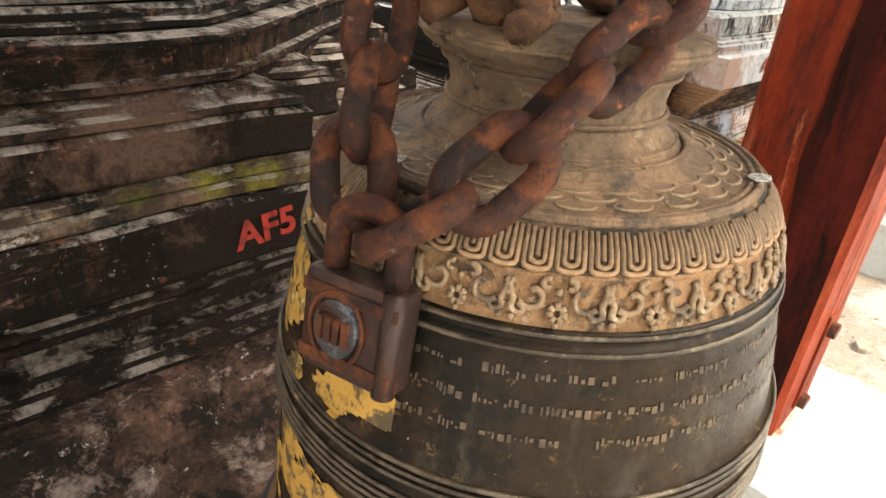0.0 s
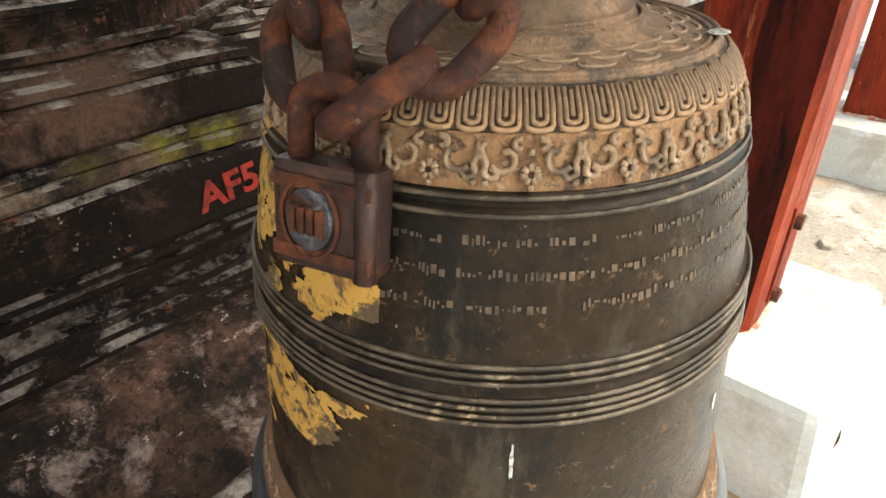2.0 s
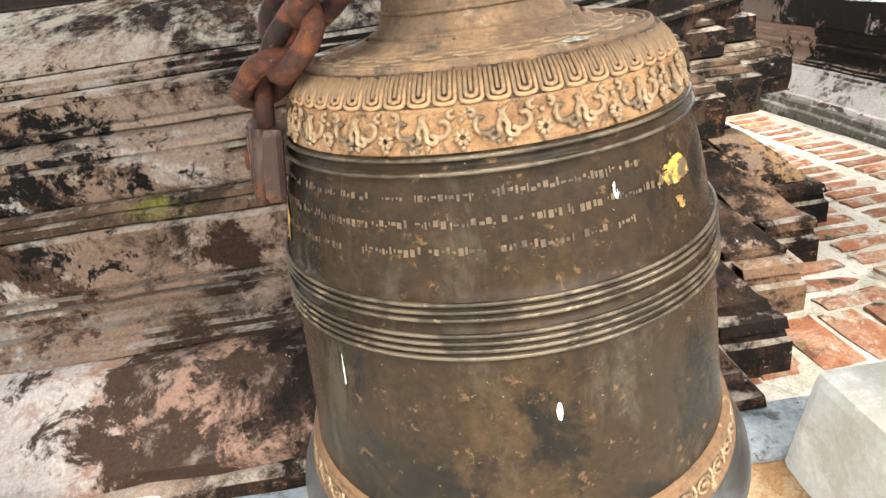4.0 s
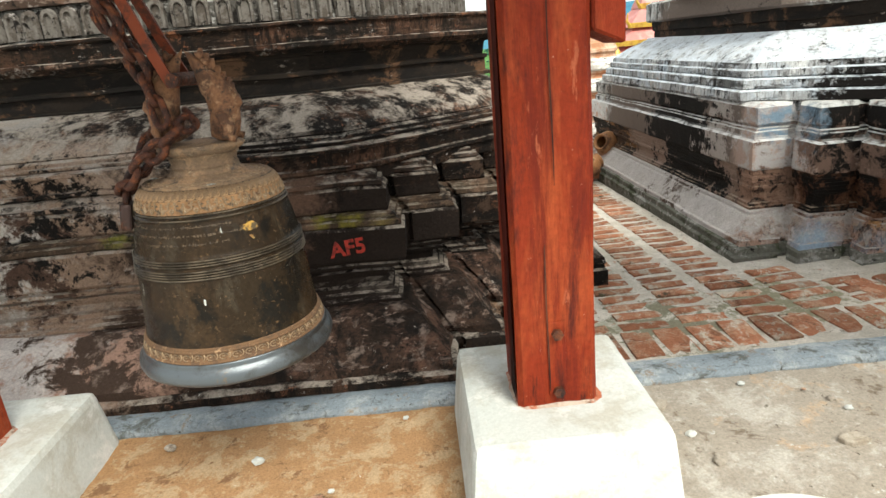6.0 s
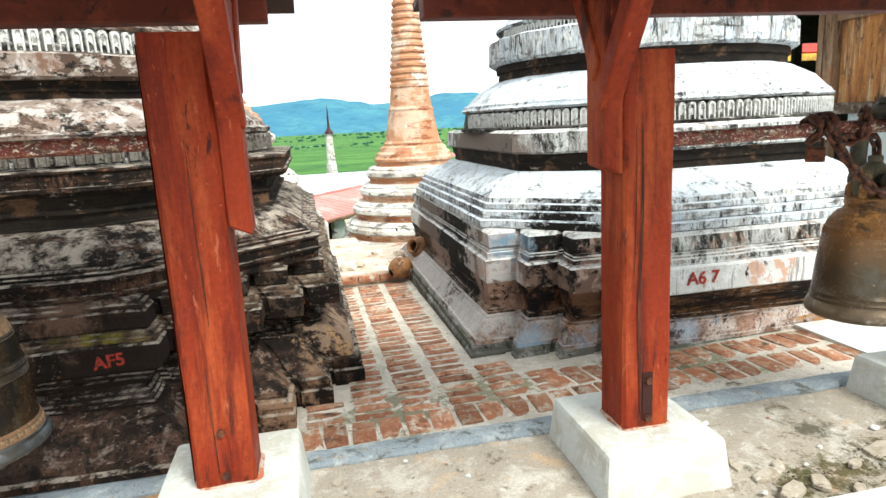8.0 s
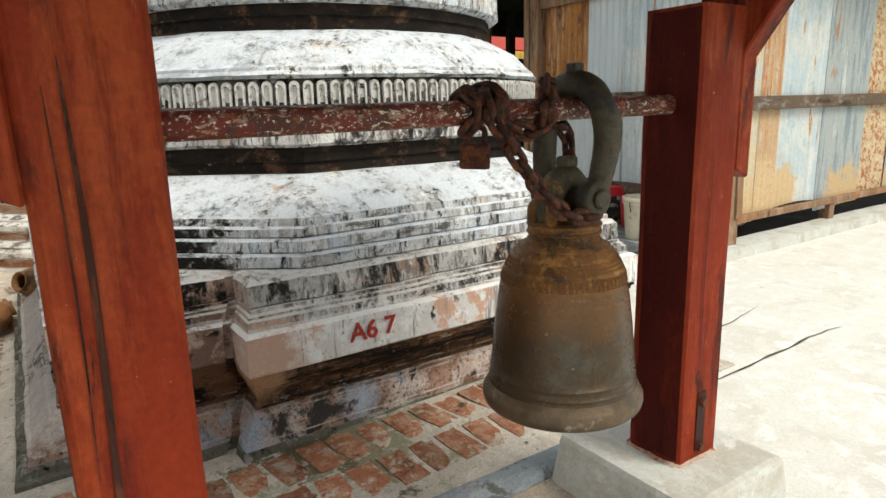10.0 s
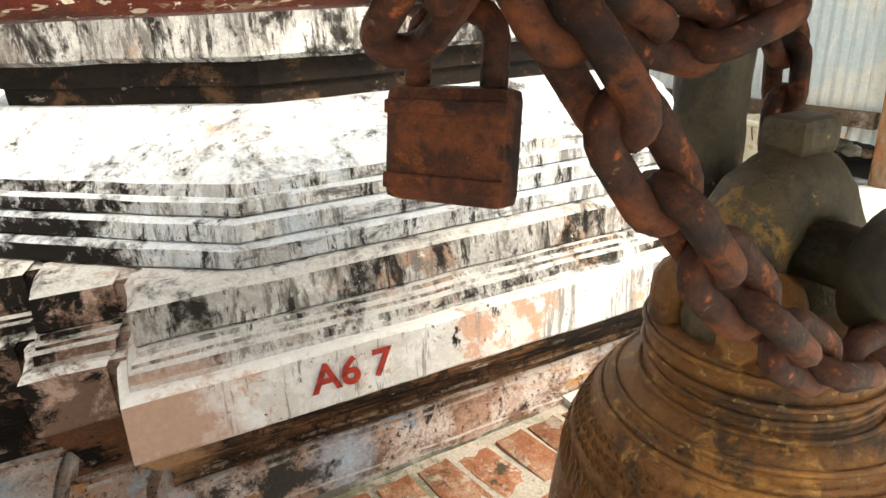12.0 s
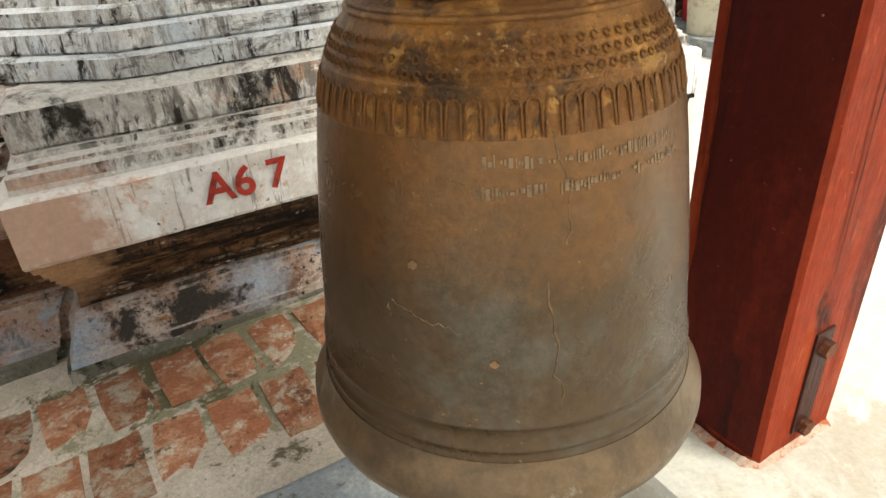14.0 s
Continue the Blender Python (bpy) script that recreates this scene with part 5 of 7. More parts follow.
P1 = [(0.2105, 0.4545), (0.203, 0.475), (0.199, 0.50), (0.1965, 0.53), (0.194, 0.57), (0.1905, 0.61), (0.189, 0.635)]
for zc in (0.640, 0.6455, 0.651, 0.6565, 0.668, 0.6735, 0.679):
    rr = 0.1885 - (zc - 0.635) * 0.10
    P1 += [(rr, zc - 0.0022), (rr + 0.0034, zc - 0.0008), (rr + 0.0034, zc + 0.0008), (rr - 0.0004, zc + 0.0024)]
P1 += [(0.1825, 0.69), (0.179, 0.71), (0.1745, 0.732), (0.169, 0.752), (0.1665, 0.759), (0.1685, 0.7605), (0.1683, 0.7635), (0.1655, 0.765), (0.1640, 0.768), (0.1662, 0.7695), (0.1658, 0.7722), (0.1630, 0.7735)]
SH1 = [(0.1632, 0.7735), (0.1628, 0.776), (0.1600, 0.787), (0.1560, 0.7985), (0.1568, 0.7998), (0.1555, 0.8010), (0.1510, 0.810), (0.1440, 0.8185), (0.1405, 0.8210)]
TOP1 = [(0.1410, 0.8205), (0.1400, 0.8235), (0.1365, 0.8245), (0.1345, 0.8225), (0.1150, 0.8255), (0.0960, 0.8290), (0.0945, 0.8325), (0.0905, 0.8335), (0.0890, 0.8310), (0.0860, 0.8330), (0.0840, 0.8370), (0.0800, 0.8375), (0.0775, 0.8410), (0.0730, 0.8500), (0.0715, 0.8600), (0.0735, 0.8700), (0.0760, 0.8740), (0.0770, 0.8790), (0.0840, 0.8830), (0.0915, 0.8880), (0.0940, 0.8930), (0.0925, 0.8985), (0.0840, 0.9010)]
bell_one = thing("large_bell", "large dark bronze bell with a dusty lotus shoulder hanging by chains", "bell", (-0.650, 0.079, 0.026))
bell_one.scale = (0.966, 0.966, 0.972)
part("body", lathe(P1, 144, cap=False), "bronze", bell_one, "", True)
part("rim", lathe([(0.185, 0.430), (0.19, 0.411), (0.214, 0.404), (0.225, 0.411), (0.2285, 0.422), (0.226, 0.434), (0.219, 0.443), (0.2155, 0.447), (0.217, 0.450), (0.214, 0.453), (0.2145, 0.4555), (0.2095, 0.4560)], 144, cap=False), "brass", bell_one, "grey polished rim", True)
part("inner_wall", lathe([(0.186, 0.425), (0.176, 0.52), (0.166, 0.65), (0.15, 0.75), (0.1, 0.81), (0.0, 0.815)], 64, cap=False), "bronze", bell_one, "", True)
part("relief_band", lathe([(0.2110, 0.4555), (0.2135, 0.4575), (0.2120, 0.4600), (0.2095, 0.462), (0.2050, 0.478), (0.2075, 0.4800), (0.2060, 0.4830), (0.2035, 0.4840), (0.2050, 0.4860), (0.2020, 0.4890), (0.1990, 0.4900)], 144, cap=False), "dust_dark", bell_one, "dusty relief band", True)
part("flower_ground", lathe(SH1[:6], 144, cap=False), "dust", bell_one, "dusty flower band", True)
part("petal_ground", lathe(SH1[5:], 144, cap=False), "petal_ground", bell_one, "dark ground of the lotus petals", True)
for r, z in ((0.0835, 0.8355), (0.0900, 0.8325), (0.0735, 0.8520), (0.0770, 0.8765), (0.0935, 0.8935), (0.1380, 0.8240), (0.1330, 0.8232)):
    part("neck_ring", tube([(r * math.cos(2 * math.pi * k / 84), r * math.sin(2 * math.pi * k / 84), z) for k in range(84)], 0.0019, 7, True), "dust_grey", bell_one, "", True)
part("shoulder_top", lathe(TOP1, 128), "dust_grey", bell_one, "dusty neck with a flared lip", True)
for zc in (0.640, 0.6455, 0.651, 0.6565, 0.668, 0.6735, 0.679, 0.762, 0.771):
    r = radius_at(P1, zc) + 0.0004
    part("turned_ring", tube([(r * math.cos(2 * math.pi * k / 96), r * math.sin(2 * math.pi * k / 96), zc) for k in range(96)], 0.0017, 6, True), "ringedge", bell_one, "worn raised ring", True)
# lotus petals
w0 = 360.0 / 58 * 0.5
lines = []
for f, zb in ((0.80, 0.8022), (0.42, 0.8050)):
    lines.append([on_bell(SH1, w0 * f * math.cos(math.pi * k / 6 + math.pi), zb + 0.0022 * (1 + math.sin(math.pi * k / 6 + math.pi)) , 0.0012) for k in range(7)])
    lines[-1] = [on_bell(SH1, -w0 * f, 0.8195, 0.0010), on_bell(SH1, -w0 * f, 0.812, 0.0014)] + lines[-1] + [on_bell(SH1, w0 * f, 0.812, 0.0014), on_bell(SH1, w0 * f, 0.8195, 0.0010)]
lines.append([on_bell(SH1, 0, 0.808, 0.001), on_bell(SH1, 0, 0.8185, 0.001)])
ring_of("lotus_petal", wires(lines, 0.00155, 6), "petal_relief", bell_one, 58)
# flower scrolls under them
def scroll(cx, cz, turn, hand, size):
    out = []
    for k in range(15):
        u = k / 14
        a = radians(turn) + hand * u * 4.6
        r = size * (1 - 0.78 * u)
        out.append(on_bell(SH1, cx + 370 * r * math.cos(a), cz + r * math.sin(a), 0.0014))
    return out


lines = [scroll(-4.6, 0.7900, 215, 1, 0.0080), scroll(4.6, 0.7900, -35, -1, 0.0080), scroll(-6.6, 0.7830, 150, 1, 0.0046), scroll(6.6, 0.7830, 30, -1, 0.0046),
         scroll(-2.2, 0.7955, 60, 1, 0.0032), scroll(2.2, 0.7955, 120, -1, 0.0032)]
for a in range(7):
    t = radians(360 / 7 * a + 90)
    lines.append([on_bell(SH1, 370 * 0.0050 * u * math.cos(t), 0.7822 + 0.0050 * u * math.sin(t), 0.0020) for u in (0.35, 0.7, 1.0)])
for d, z in ((0, 0.7760), (-7.9, 0.7775), (7.9, 0.7775), (-9.0, 0.7900), (9.0, 0.7900), (0, 0.7925)):
    lines.append([on_bell(SH1, d, z - 0.0012, 0.0016), on_bell(SH1, d, z + 0.0014, 0.0022)])
for sg in (-1, 1):
    lines.append([on_bell(SH1, sg * 8.3, 0.7965, 0.001), on_bell(SH1, sg * 8.9, 0.7935, 0.0018), on_bell(SH1, sg * 7.9, 0.7870, 0.0018), on_bell(SH1, sg * 8.2, 0.7805, 0.001)])
ring_of("flower_scroll", wires(lines, 0.00185, 6), "relief", bell_one, 20, 6)
# leaf ornaments on the flat of the shoulder
lines = []
for dr, k in ((0.105, 0.0), (0.113, 6.0), (0.122, 0.0)):
    a0 = [Vector((dr + 0.005 * math.sin(2 * math.pi * j / 10 + k), (0.011 * math.cos(2 * math.pi * j / 10 + k)), 0.8265 - (dr - 0.105) * 0.15)) for j in range(9)]
    lines.append([pose(0, 0, 0, 0, 0, k) @ v for v in a0])
ring_of("leaf_ornament", wires(lines, 0.0012), "relief", bell_one, 24)
# beads and leaves of the lower relief band
RB = [(0.2095, 0.462), (0.2050, 0.478)]
lines = [[on_bell(RB, 2.6 * math.cos(2 * math.pi * k / 9), 0.470 + 0.006 * math.sin(2 * math.pi * k / 9), 0.001) for k in range(8)], [on_bell(RB, 3.0, 0.464, 0.001), on_bell(RB, 4.0, 0.471, 0.001), on_bell(RB, 3.4, 0.477, 0.001)], [on_bell(RB, -1, 0.47, 0.001), on_bell(RB, 1.0, 0.471, 0.0012)]]
ring_of("leaf_ornament", wires(lines, 0.0015), "relief", bell_one, 48)
script_rows(P1, [(-170, -62, 0.7475, 0.0), (-172, -60, 0.7310, -0.001), (-168, -134, 0.7120, 0.0), (-128, -66, 0.7130, 0.0)], bell_one, 3)
patch(P1, 136, 170, 0.68, 0.775, 0.34, 4.0, parent=bell_one, label="flaking yellow paint")
patch(P1, 163, 196, 0.680, 0.728, 0.20, 7.0, parent=bell_one, label="flaking yellow paint")
patch(P1, 142, 194, 0.57, 0.645, 0.30, 9.0, parent=bell_one, label="flaking yellow paint")
patch(P1, 148, 164, 0.52, 0.60, 0.52, 2.0, parent=bell_one, label="flaking yellow paint")
patch(P1, -62, -40, 0.70, 0.752, 0.62, 5.0, parent=bell_one, label="flaking yellow paint")
for d, z, w, h, sd in ((-161, 0.697, 1.4, 0.016, 1.0), (-139, 0.602, 0.45, 0.062, 2.0), (-85, 0.612, 1.7, 0.030, 6.0), (-88, 0.590, 0.8, 0.020, 3.0), (-150, 0.55, 0.8, 0.012, 8.0), (-70, 0.735, 0.8, 0.016, 5.0), (-58, 0.728, 1.6, 0.014, 7.0)):
    patch(P1, d - w, d + w, z - h / 2, z + h / 2, 0.58, sd, mat="chalk", parent=bell_one, name="dropping", label="white bird dropping", fx=3.0)
for d, r, sd in ((173, 0.128, 1.0), (152, 0.11, 2.0), (-70, 0.137, 3.0)):
    bm = bmesh.new()
    c = bm.verts.new((r * math.cos(radians(d)), r * math.sin(radians(d)), 0.8285))
    ring = [bm.verts.new((r * math.cos(radians(d)) + (0.010 + 0.006 * wob(k, d, 1.3)) * math.cos(k * 0.7), r * math.sin(radians(d)) + (0.006 + 0.004 * wob(k, d, 2.1)) * math.sin(k * 0.7), 0.8262)) for k in range(9)]
    for k in range(9):
        bm.faces.new((c, ring[k], ring[(k + 1) % 9]))
    part("dropping", bm, "chalk", bell_one, "white bird dropping")


def blob(points, radii, sides=14, jitter=0.0):
    bm = tube(points, radii, sides)
    if jitter:
        for v in bm.verts:
            v.co += Vector((wob(v.co.x, v.co.y, 60, 1), wob(v.co.y, v.co.z, 60, 2), wob(v.co.z, v.co.x, 60, 3))) * jitter
    return bm


def arc(c, r, a0, a1, n, plane="yz", stretch=1.0):
    out = []
    for k in range(n + 1):
        a = radians(a0 + (a1 - a0) * k / n)
        u, v = r * math.cos(a), r * stretch * math.sin(a)
        out.append((c[0], c[1] + u, c[2] + v) if plane == "yz" else (c[0] + u, c[1], c[2] + v))
    return out


def curve_through(points, n=24):
    P = [Vector(p) for p in points]
    P = [P[0] * 2 - P[1]] + P + [P[-1] * 2 - P[-2]]
    out = []
    for i in range(1, len(P) - 2):
        for k in range(n):
            t = k / n
            a, b, c, d = P[i - 1:i + 3]
            out.append(0.5 * ((2 * b) + (c - a) * t + (2 * a - 5 * b + 4 * c - d) * t * t + (3 * b - a - 3 * c + d) * t ** 3))
    out.append(P[-2])
    return out


# crown of the large bell: two carved beasts back to back
for sx in (-1, 1):
    spine = curve_through([(sx * 0.052, 0, 0.905), (sx * 0.060, 0, 0.935), (sx * 0.066, 0, 0.968), (sx * 0.060, 0, 1.003), (sx * 0.042, 0, 1.040), (sx * 0.020, 0, 1.074), (sx * 0.002, 0, 1.100)], 5)
    part("crown_beast", blob(spine, [0.024 + 0.009 * math.sin(math.pi * k / 22) - (0.016 * max(0, k - 18) / 12) for k in range(31)], 16, 0.006), "crown", bell_one, "carved dusty crown figure", True)
    part("beast_head", blob([(sx * 0.066, 0, 0.985), (sx * 0.082, 0, 0.988), (sx * 0.094, 0, 0.982), (sx * 0.104, 0, 0.974)], [0.020, 0.023, 0.018, 0.010], 12, 0.005), "crown", bell_one, "", True)
    for sy in (-1, 1):
        part("crown_leg", blob([(sx * 0.062, sy * 0.022, 0.962), (sx * 0.078, sy * 0.030, 0.935), (sx * 0.072, sy * 0.034, 0.910), (sx * 0.090, sy * 0.036, 0.904)], [0.015, 0.014, 0.012, 0.009], 10, 0.003), "crown", bell_one, "", True)
        part("beast_ear", blob([(sx * 0.078, sy * 0.016, 1.004), (sx * 0.074, sy * 0.022, 1.018)], [0.008, 0.003], 8), "crown", bell_one)
    for k in range(8):
        p = spine[11 + 2 * k]
        o = Vector((sx * 0.026, 0, 0.020)) * (1 - 0.05 * k)
        part("mane_curl", blob([p + o * 0.6, p + o, p + o * 1.15 + Vector((0, 0, 0.010))], [0.011, 0.009, 0.004], 8, 0.003), "crown", bell_one, "", True)

# strap irons over the pipe
def iron(name, pts, w, t, parent, mat="rust", label=""):
    """A flat bar bent along points in x-z, w deep in y."""
    bm = bmesh.new()
    rows = []
    P = [Vector(p) for p in pts]
    for i, p in enumerate(P):
        d = (P[min(i + 1, len(P) - 1)] - P[max(i - 1, 0)]).normalized()
        s = Vector((1, 0, 0))
        u = d.cross(s).normalized() * t / 2
        rows.append([bm.verts.new(q) for q in (p - s * w / 2 - u, p + s * w / 2 - u, p + s * w / 2 + u, p - s * w / 2 + u)])
    for A, B in zip(rows, rows[1:]):
        for k in range(4):
            bm.faces.new((A[k], A[(k + 1) % 4], B[(k + 1) % 4], B[k]))
    bm.faces.new(rows[0])
    bm.faces.new(rows[-1])
    return part(name, bm, mat, parent, label)


hanger = thing("strap_hanger", "orange-rusted steel strap hanging the large bell from the pipe", "hanger")
pts = [(-0.668, 0.035, 1.02), (-0.712, 0.045, 1.12), (-0.762, 0.055, 1.25)] + [(-0.790, 0.095 + 0.038 * math.cos(radians(a)), 1.322 + 0.038 * math.sin(radians(a))) for a in range(180, -1, -20)] + [(-0.762, 0.135, 1.25), (-0.712, 0.145, 1.12), (-0.668, 0.15, 1.02)]
iron("strap", pts, 0.023, 0.008, hanger, "orange")
part("pin", tube([(-0.662, 0.015, 1.035), (-0.662, 0.175, 1.035)], 0.014, 12), "rust", hanger)
part("ring", tube(arc((-0.79, 0.095, 1.322), 0.036, 0, 360, 24)[:-1], 0.010, 10, True), "rust", hanger)


# ---- chains and padlocks ----
def link_mesh(name="link", length=0.066, width=0.044, rod=0.0085, mat="rust"):
    pts = []
    r = width / 2 - rod
    h = length / 2 - rod - r
    for k in range(9):
        a = math.pi * k / 8
        pts.append((r * math.cos(a), 0, h + r * math.sin(a)))
    for k in range(9):
        a = math.pi + math.pi * k / 8
        pts.append((r * math.cos(a), 0, -h + r * math.sin(a)))
    return mesh_of(name, tube(pts, rod, 10, True), mat, True)


LINK = link_mesh("link", 0.078, 0.046, 0.0075)
LINK_SMALL = link_mesh("link", 0.058, 0.038, 0.0075)


def chain(parent, points, me=None, pitch=0.048, roll=0.0, wobble=14.0, seed=1):
    """Links along a line, each turned a quarter against the one before."""
    me = me or LINK
    rnd = random.Random(seed)
    line = curve_through(points)
    nodes, acc = [line[0]], 0.0
    for a, b in zip(line, line[1:]):
        acc += (b - a).length
        if acc >= pitch:
            nodes.append(b)
            acc = 0.0
    side = Vector((0.3, -0.9, 0.2))
    for k, (a, b) in enumerate(zip(nodes, nodes[1:])):
        d = (b - a).normalized()
        s = (side - d * side.dot(d)).normalized()
        n = d.cross(s)
        t = radians(roll + 90 * (k % 2) + rnd.uniform(-wobble, wobble))
        x = s * math.cos(t) + n * math.sin(t)
        y = d.cross(x)
        m = Matrix((x, y, d)).transposed().to_4x4()
        ob = new("link", me)
        ob.matrix_basis = Matrix.Translation((a + b) / 2) @ m
        ob.parent = parent


def padlock(label, centre, u, v, w, h, t, parent_mat="lock", emblem=True):
    """A padlock: u runs across it, v up; the shackle rises from its top."""
    u, v = Vector(u).normalized(), Vector(v)
    v = (v - u * v.dot(u)).normalized()
    n = u.cross(v)
    m = Matrix.Translation(centre) @ Matrix((u, v, n)).transposed().to_4x4()
    lk = thing("padlock", label, "padlock", group="padlocks")
    body = part("body", boxed(-w / 2, w / 2, -h / 2, h / 2, -t / 2, t / 2, 0.006), parent_mat, lk)
    for z0, z1 in ((-h / 2 + 0.006, -h / 2 + 0.014), (h / 2 - 0.014, h / 2 - 0.007)):
        part("ridge", boxed(-w / 2 + 0.001, w / 2 - 0.001, z0, z1, t / 2 - 0.002, t / 2 + 0.0015, 0.001), "rust", lk)
    if emblem:
        medal = bmesh.new()
        bmesh.ops.create_cone(medal, cap_ends=True, segments=32, radius1=w * 0.26, radius2=w * 0.22, depth=0.004)
        for vv in medal.verts:
            vv.co = Vector((vv.co.x - w * 0.10, vv.co.y * 1.22, vv.co.z + t / 2 + 0.0002))
        part("medallion", medal, "emblem", lk, "worn oval steel emblem")
        part("emblem_rim", tube([(-w * 0.10 + w * 0.28 * math.cos(2 * math.pi * k / 40), w * 0.34 * math.sin(2 * math.pi * k / 40), t / 2 + 0.001) for k in range(40)], 0.0013, 6, True), "rust", lk, "", True)
        part("side_roll", tube([(w * 0.40, -h * 0.49, t / 2 - 0.004), (w * 0.40, h * 0.49, t / 2 - 0.004)], 0.0062, 12), parent_mat, lk, "", True)
        for k in range(4):
            x = -w * 0.10 + (k - 1.5) * w * 0.09
            part("bar", boxed(x - 0.002, x + 0.002, -w * 0.12, w * 0.11, t / 2 + 0.001, t / 2 + 0.005, 0.0008), "rust", lk)
    r = w * 0.31
    pts = [(-r, h / 2 - 0.004, 0), (-r, h / 2 + 0.022, 0)] + [(r * math.cos(math.pi * (1 - k / 8)), h / 2 + 0.022 + r * 0.7 * math.sin(math.pi * k / 8), 0) for k in range(1, 8)] + [(r, h / 2 + 0.022, 0), (r, h / 2 - 0.004, 0)]
    part("shackle", tube(pts, 0.0068, 12), "rust", lk, "rusty shackle", True)
    lk.matrix_basis = m
    return lk


padlock("rusty square padlock with a worn round emblem on the bell chain", (-0.827, 0.051, 0.762), (0.268, -0.964, 0.001), (0.15, 0.045, 0.985), 0.060, 0.058, 0.022)
chain_one = thing("bell_chain", "heavy rust-brown iron chain round the crown of the large bell", "chain", group="chains")
LINK_WIDE = link_mesh("link", 0.067, 0.046, 0.0078)


SLACK = Vector((0.016, -0.022, 0.006))


def slack(points):
    """The lower part of the chain lies with the bell, the upper with the pipe."""
    return [Vector(p) + SLACK * max(0, min(1, (1.15 - p[2]) / 0.2)) for p in points]


def one_link(parent, a, b, flat):
    """A single link from tip a to tip b, its flat side facing the direction flat."""
    a, b = Vector(a) + SLACK, Vector(b) + SLACK
    d = (b - a).normalized()
    y = Vector(flat)
    y = (y - d * y.dot(d)).normalized()
    ob = new("link", LINK_WIDE)
    ob.matrix_basis = Matrix.Translation((a + b) / 2) @ Matrix((y.cross(d), y, d)).transposed().to_4x4()
    ob.parent = parent


FRONT, ACROSS = (-0.75, -0.58, 0.32), (0.55, -0.80, 0.18)
one_link(chain_one, (-0.8354, 0.0886, 0.8051), (-0.8134, 0.1200, 0.8500), FRONT)
one_link(chain_one, (-0.8204, 0.1060, 0.8316), (-0.7920, 0.1240, 0.8835), ACROSS)
one_link(chain_one, (-0.8440, 0.0760, 0.7990), (-0.8063, 0.0329, 0.8368), (-0.30, 0.55, 0.72))
one_link(chain_one, (-0.8195, 0.0422, 0.8232), (-0.7766, 0.0217, 0.8635), FRONT)
one_link(chain_one, (-0.7930, 0.0300, 0.8500), (-0.7420, 0.0220, 0.8920), (-0.45, 0.50, 0.74))
chain(chain_one, slack([(-0.800, 0.122, 0.874), (-0.784, 0.134, 0.908), (-0.768, 0.136, 0.935), (-0.745, 0.125, 0.965), (-0.735, 0.10, 1.01), (-0.755, 0.065, 1.09), (-0.792, 0.052, 1.19), (-0.825, 0.050, 1.29), (-0.838, 0.07, 1.350), (-0.840, 0.11, 1.362), (-0.836, 0.142, 1.32), (-0.81, 0.135, 1.22), (-0.77, 0.12, 1.12), (-0.735, 0.11, 1.04)]), LINK_WIDE, roll=80, wobble=10.0, seed=3)
chain(chain_one, slack([(-0.752, 0.021, 0.880), (-0.728, 0.014, 0.897), (-0.702, 0.016, 0.914), (-0.676, 0.040, 0.936), (-0.666, 0.085, 0.948), (-0.690, 0.125, 0.955)]), LINK_WIDE, roll=80, wobble=10.0, seed=5)
chain(chain_one, slack([(-0.715, 0.045, 0.945), (-0.725, 0.050, 1.00), (-0.742, 0.055, 1.07), (-0.772, 0.045, 1.17), (-0.80, 0.045, 1.28)]), roll=60, seed=8)

# ---- the small bell ----
P2 = [(0.1935, 0.524), (0.1925, 0.528), (0.1905, 0.532), (0.1925, 0.534), (0.1922, 0.538), (0.1898, 0.540), (0.1885, 0.556), (0.1900, 0.558), (0.1898, 0.561), (0.1872, 0.563), (0.184, 0.60), (0.1805, 0.64), (0.1765, 0.68), (0.172, 0.715), (0.1675, 0.75), (0.163, 0.78), (0.160, 0.795)]
SH2 = [(0.160, 0.795), (0.1560, 0.812), (0.1505, 0.828), (0.1515, 0.8295), (0.1500, 0.8315), (0.1485, 0.8325), (0.1430, 0.8440), (0.1375, 0.8540), (0.1300, 0.8640), (0.1235, 0.8710), (0.1240, 0.8730), (0.1215, 0.8755), (0.1185, 0.8760), (0.1165, 0.8790), (0.1125, 0.8830), (0.1120, 0.8850), (0.1040, 0.8895), (0.0945, 0.8930), (0.0900, 0.8955), (0.0905, 0.8985), (0.0875, 0.9010), (0.0860, 0.9040), (0.0885, 0.9065), (0.0875, 0.9100), (0.0850, 0.9120), (0.0845, 0.9160), (0.0905, 0.9200), (0.0915, 0.9260), (0.0890, 0.9300), (0.0910, 0.9340), (0.0905, 0.9420), (0.0850, 0.9470), (0.0, 0.9490)]
bell_two = thing("small_bell", "brown bronze bell with ochre shoulder rings hanging from the pipe", "bell", (2.626, 0.097, 0.026))
part("body", lathe(P2, 144, cap=False), "bronze_b", bell_two, "", True)
part("rim", lathe([(0.17, 0.490), (0.178, 0.468), (0.198, 0.463), (0.2075, 0.470), (0.2105, 0.482), (0.2095, 0.494), (0.203, 0.506), (0.1965, 0.517), (0.1938, 0.5245)], 144, cap=False), "rim_b", bell_two, "worn pale rim", True)
part("inner_wall", lathe([(0.171, 0.488), (0.165, 0.56), (0.155, 0.70), (0.13, 0.82), (0.0, 0.86)], 64, cap=False), "bronze_b", bell_two, "", True)
part("shoulder", lathe(SH2, 144, cap=False), "gilt", bell_two, "ochre shoulder with turned rings", True)
w0 = 360.0 / 72 * 0.5
